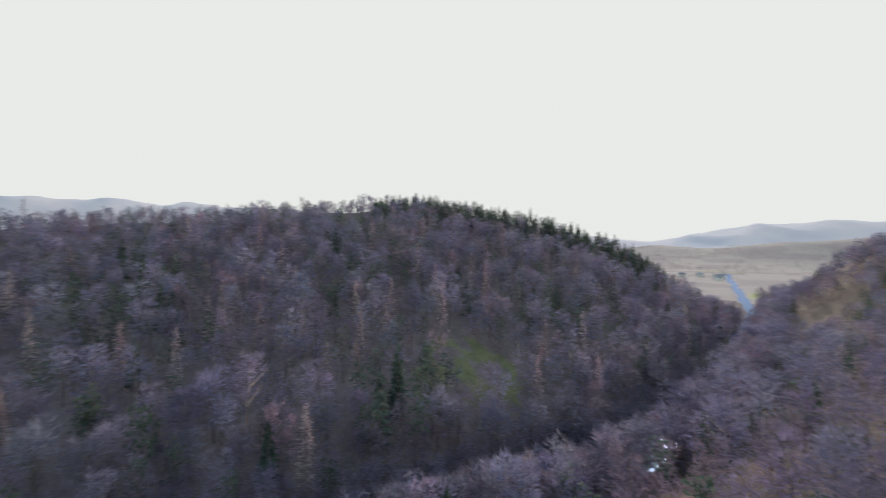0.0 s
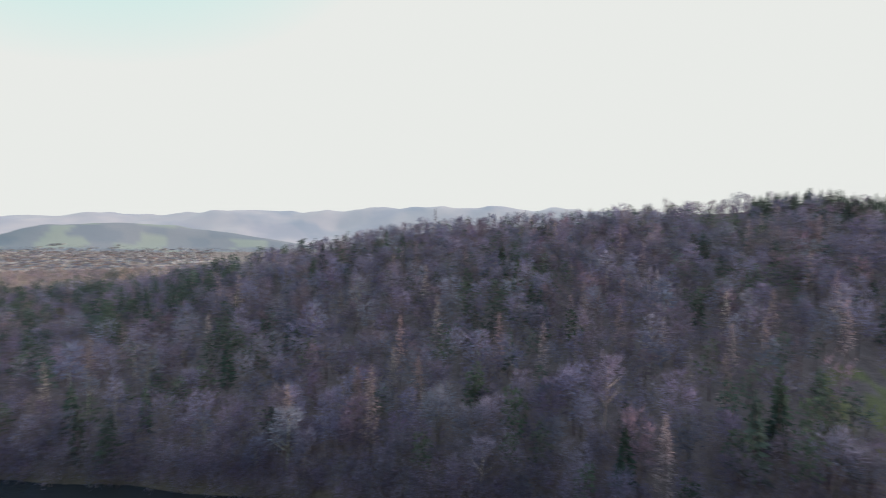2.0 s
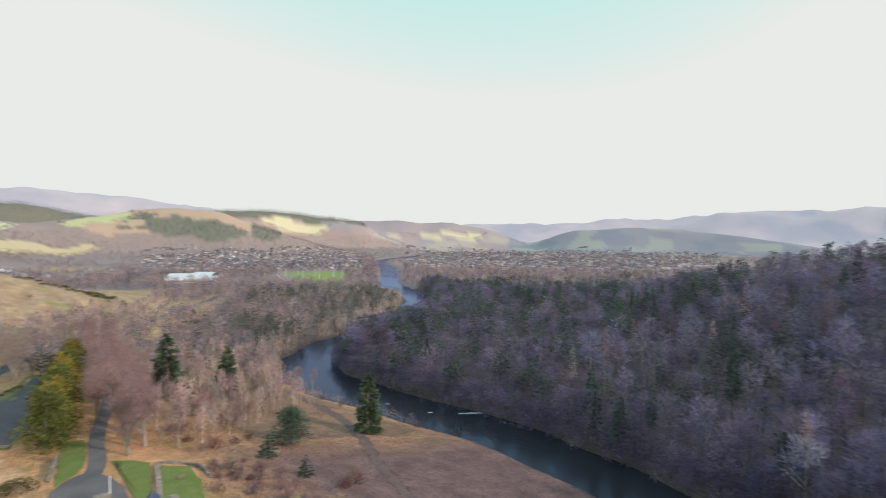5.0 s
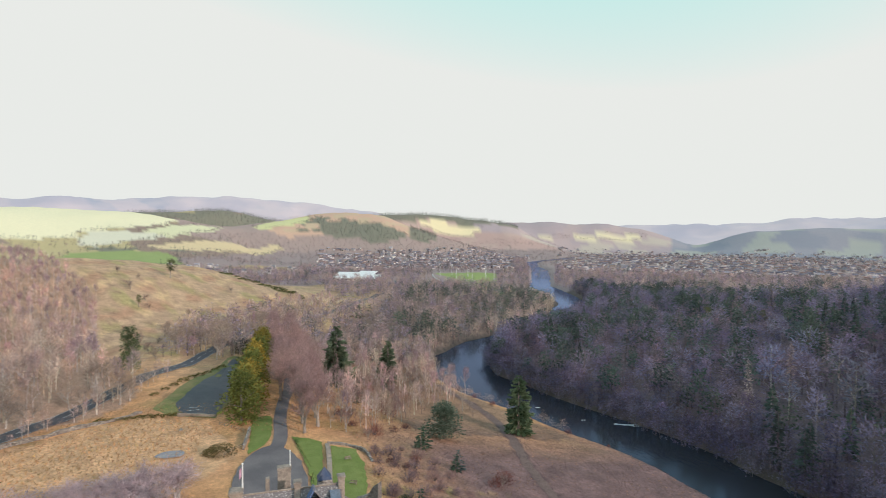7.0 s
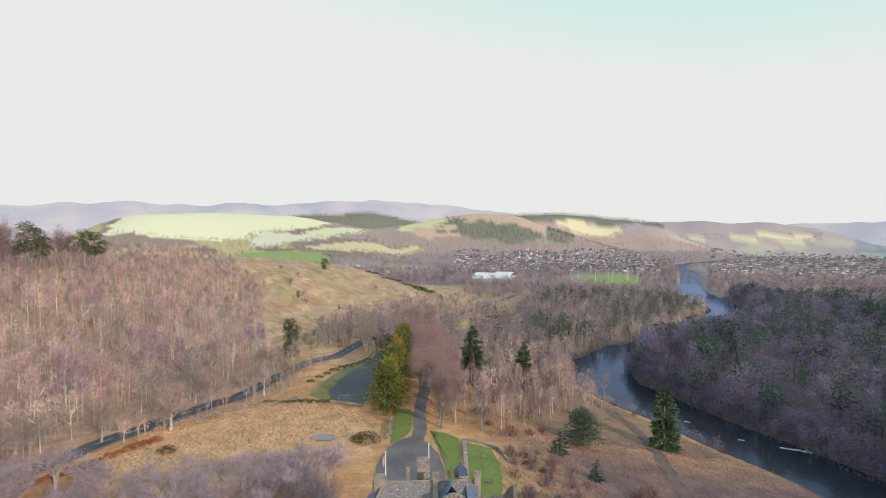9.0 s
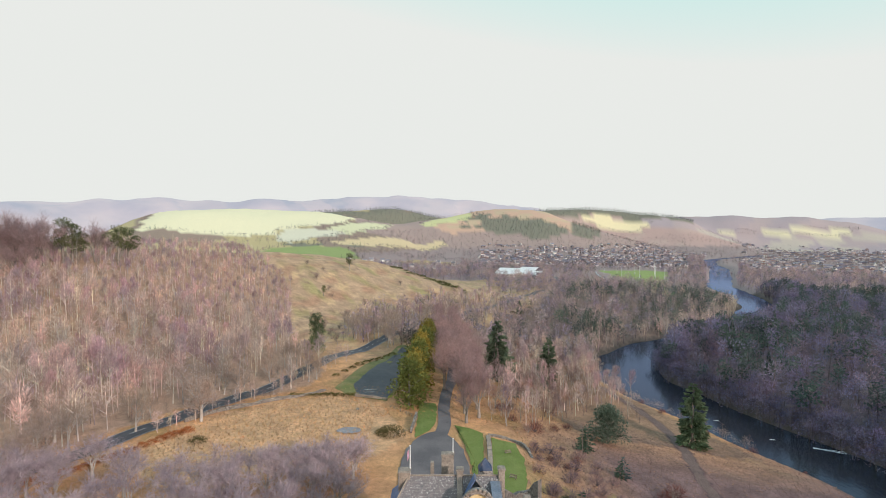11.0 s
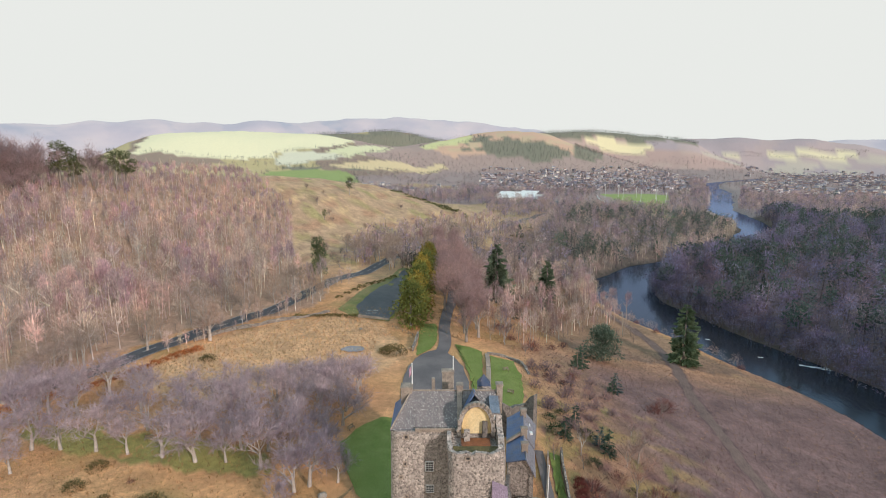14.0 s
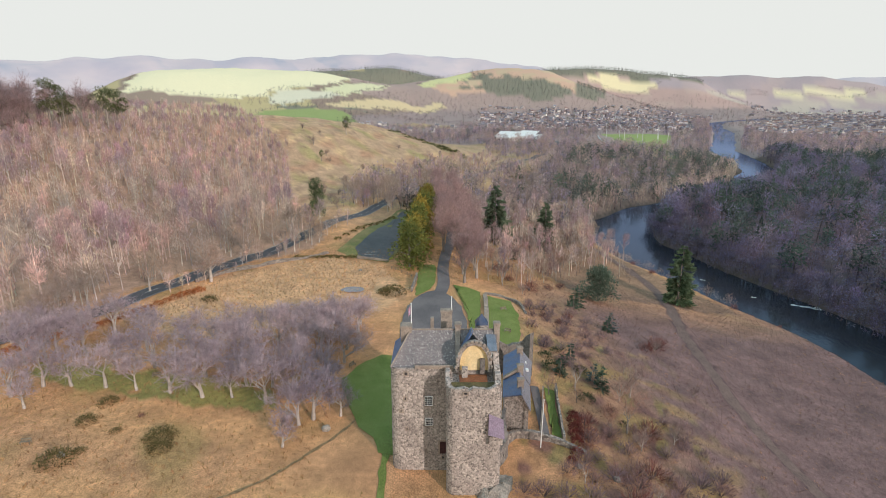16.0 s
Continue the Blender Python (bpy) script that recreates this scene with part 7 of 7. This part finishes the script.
def far_houses():
    """The close-built rest of the town, past counting."""
    r = random.Random(99)
    v, f, c = [], [], []
    walls = ((0.88, 0.86, 0.84), (0.84, 0.80, 0.76), (0.50, 0.43, 0.41), (0.66, 0.57, 0.53), (0.38, 0.34, 0.33))
    roofs = ((0.25, 0.255, 0.30), (0.32, 0.32, 0.36), (0.33, 0.23, 0.20), (0.20, 0.20, 0.24), (0.28, 0.28, 0.33))
    count = 0
    while count < 2600:
        left = r.random() < 0.5
        b1 = r.uniform(4, 26) if left else r.uniform(29, 60)
        far = r.uniform(1320, 2200) if left else r.uniform(1350, 2700)
        x, y = far * math.sin(radians(b1)), far * math.cos(radians(b1))
        z = height(x, y)
        if z > 14 or polyline(np.array([x]), np.array([y]), RIVER)[0][0] < 55 or wavy(np.array([x]), np.array([y]), 170, 91)[0] < -0.45:
            count += 0.2
            continue
        count += 1
        w, d2, e, h = r.uniform(3.2, 7), r.uniform(2.8, 3.6), r.uniform(3, 5), r.uniform(1.8, 2.6)
        a = radians(35 * math.sin(x * 0.004) + (90 if r.random() < 0.3 else 0) + r.uniform(-8, 8))
        n = len(v)
        for px, py, pz in ((-w, -d2, -3), (w, -d2, -3), (w, d2, -3), (-w, d2, -3), (-w, -d2, e), (w, -d2, e), (w, d2, e), (-w, d2, e), (-w, 0, e + h), (w, 0, e + h),
                           (-w, -d2, e), (w, -d2, e), (w, d2, e), (-w, d2, e), (-w, 0, e + h), (w, 0, e + h)):
            v.append((x + px * math.cos(a) - py * math.sin(a), y + px * math.sin(a) + py * math.cos(a), z + pz))
        k1, k2 = r.choice(walls), r.choice(roofs)
        c += [k1] * 10 + [k2] * 6
        f += [tuple(n + i for i in q) for q in ((0, 1, 5), (0, 5, 4), (1, 2, 6), (1, 6, 5), (2, 3, 7), (2, 7, 6), (3, 0, 4), (3, 4, 7), (5, 6, 9), (4, 8, 7), (10, 11, 15), (10, 15, 14), (12, 13, 14), (12, 14, 15))]
    tagged(mesh_object("town_rooftops", np.array(v), np.array(f), M_LEAF, tint=np.array(c)), "close-built town of pale houses and slate roofs", "town", kind="stuff")


far_houses()


def rows_of_villas():
    """A short row of villas at the foot of the far hill."""
    k = house(10, 8, 5.5, 9, M_RENDER, M_ROOFGREY, "white villa among trees below the hill")
    r = random.Random(5)
    for i in range(34):
        b9 = r.uniform(-11, 5) if i < 22 else r.uniform(11, 18)
        far = r.uniform(1150, 1330) if i < 22 else r.uniform(1650, 1850)
        x, y = far * math.sin(radians(b9)), far * math.cos(radians(b9))
        ob = k if i == 0 else copy_thing(k, pose(0, 0, 0))
        ob.matrix_basis = pose(x, y, height(x, y) + 0.1, 0, 0, r.uniform(-25, 25))
        ob["group"] = "villas"


rows_of_villas()


def leisure_centre():
    s = thing("public_building", "large low white building with shallow pitched roofs", "building", (136, 958, height(136, 958)), turn=-24)
    for x0, x1, y0, y1, e, ridge in ((-40, -4, -32, 12, 5, 12.5), (-4, 26, -24, 24, 6, 14), (12, 42, -38, -8, 4.5, 10)):
        bm = bmesh.new()
        prism(bm, [(x0, y0), (x1, y0), (x1, y1), (x0, y1)], -4, e)
        wall = part("wall", bm, M_RENDER, s)
        ym = (y0 + y1) / 2
        roof("roof", [(x0 - 1, y0 - 1, e), (x1 + 1, y0 - 1, e), (x1 + 1, y1 + 1, ridge), (x0 - 1, y1 + 1, ridge)], M_WHITE, s, 0.6, "white metal roof")
        for k in range(5):
            x = x0 + (x1 - x0) * (k + 0.5) / 5
            part("window", boxes((x - 1.6, x + 1.6, y0 - 0.15, y0 + 0.1, 1.2, 3.2)), M_GLASS, s)


leisure_centre()
farm = house(16, 9, 5.5, 9.5, M_RENDER, M_ROOFGREY, "white farmhouse in the upper valley")
for k, (x, y) in enumerate(((770, -1145), (740, -1180), (800, -1120), (720, -1130), (690, -1090))):
    ob = farm if k == 0 else copy_thing(farm, pose(0, 0, 0))
    ob.matrix_basis = pose(x, y, height(x, y) + 0.1, 0, 0, 20 * k)
    ob["group"] = "farm buildings"


def post(x, y, tall, label, name, group):
    p = thing(name, label, "post", (x, y, height(x, y)), group)
    bm = bmesh.new()
    rod(bm, (0, 0, -0.5), (0, 0, tall), 0.35, 0.28, 6)
    part("pole", bm, M_WHITE, p)
    part("lamp_head", boxes((-1.0, 1.0, -0.3, 0.3, tall, tall + 0.6)), M_WHITE, p)


for x, y in ((298, 1000), (318, 960), (335, 1040), (352, 990), (372, 945), (392, 1000), (330, 905), (362, 880)):
    post(x, y, 20, "tall white floodlight mast beside the sports field", "floodlight_mast", "floodlight masts")
wall_thing("boundary_wall", "pale boundary wall of the sports field", [(262, 880), (285, 1000), (300, 1060)], 0.8, [2, 2, 2], M_WHITE, 51, 12)


# ---- small things ----
def bench(x, y, turn):
    b0 = thing("bench", "weathered wooden slatted bench on the grass", "bench", (x, y, height(x, y) + 0.15), "garden benches", turn)
    for k in range(3):
        part("seat_slat", boxes((-0.9, 0.9, -0.25 + 0.2 * k, -0.1 + 0.2 * k, 0.42, 0.47)), M_WOOD, b0)
    for k in range(2):
        part("back_slat", boxes((-0.9, 0.9, 0.32, 0.37, 0.6 + 0.2 * k, 0.75 + 0.2 * k)), M_WOOD, b0)
    for sx in (-0.8, 0.8):
        part("leg", boxes((sx - 0.05, sx + 0.05, -0.25, -0.15, -0.2, 0.42)), M_WOOD, b0)
        part("leg", boxes((sx - 0.05, sx + 0.05, 0.3, 0.4, -0.2, 0.95)), M_WOOD, b0)


for x, y, turn in ((18.2, 150.3, 20), (17.5, 134, -30), (-65, 109, 10), (-21.3, 114, 60), (-75, 83, 5)):
    bench(x, y, turn)


def fence(line, group):
    f = thing("fence", "weathered post and rail fence beside the drive", "fence", group=group)
    pts = resampled(line, 2.2)
    for p in pts:
        z = height(p.x, p.y)
        part("post", boxes((p.x - 0.09, p.x + 0.09, p.y - 0.09, p.y + 0.09, z - 0.3, z + 1.2)), M_WOOD, f)
    for p, q in zip(pts[:-1], pts[1:]):
        for up in (0.5, 1.0):
            bm = bmesh.new()
            rod(bm, (p.x, p.y, height(p.x, p.y) + up), (q.x, q.y, height(q.x, q.y) + up), 0.07, sides=4)
            part("rail", bm, M_WOOD, f)


fence([(-19, 188), (-15, 184), (-11, 179)], "drive fences")
fence([(-15, 160), (-12.5, 164), (-10.5, 166)], "drive fences")


def boulder(x, y, size, seed):
    r = random.Random(seed)
    bm = bmesh.new()
    bmesh.ops.create_icosphere(bm, subdivisions=2, radius=size)
    for v in bm.verts:
        v.co *= r.uniform(0.8, 1.1)
        v.co.z *= 0.8
    ob = tagged(part("boulder", bm, M_ROCK), "pale grey boulder in the rough grass", "boulder", "boulders")
    ob.location = (x, y, height(x, y) + size * 0.4)


for k, (x, y, s) in enumerate(((-22.4, 89.2, 0.9), (-66.6, 80, 0.7), (30, 78, 0.7), (24, 80, 0.6), (-30, 185, 0.6))):
    boulder(x, y, s, k)
M_POOL = surface("cloudy_pool_water", (0.20, 0.20, 0.23), (0.27, 0.25, 0.26), 0.4, 3, 0.25, 0.1, 0.02)
patch("pond", "small grey pool in the reeds", oval(-29.5, 165, 3.8, 2.8, 14), 0.3, M_POOL, "pond")
for x0, y0, x1, y1, w in ((148, 213, 157, 207, 0.7), (153, 211, 159, 208, 0.4), (136, 222, 138, 220.5, 0.25), (124, 245, 126, 243, 0.25)):
    tagged(ribbon("rapid", [(x0, y0), ((x0 + x1) / 2 + 0.6, (y0 + y1) / 2), (x1, y1)], w, w, 0, M_FOAM, 1.2, 2, flat=WATER + 0.06, wander=0.35), "streak of white water over stones", "rapid", kind="structure")
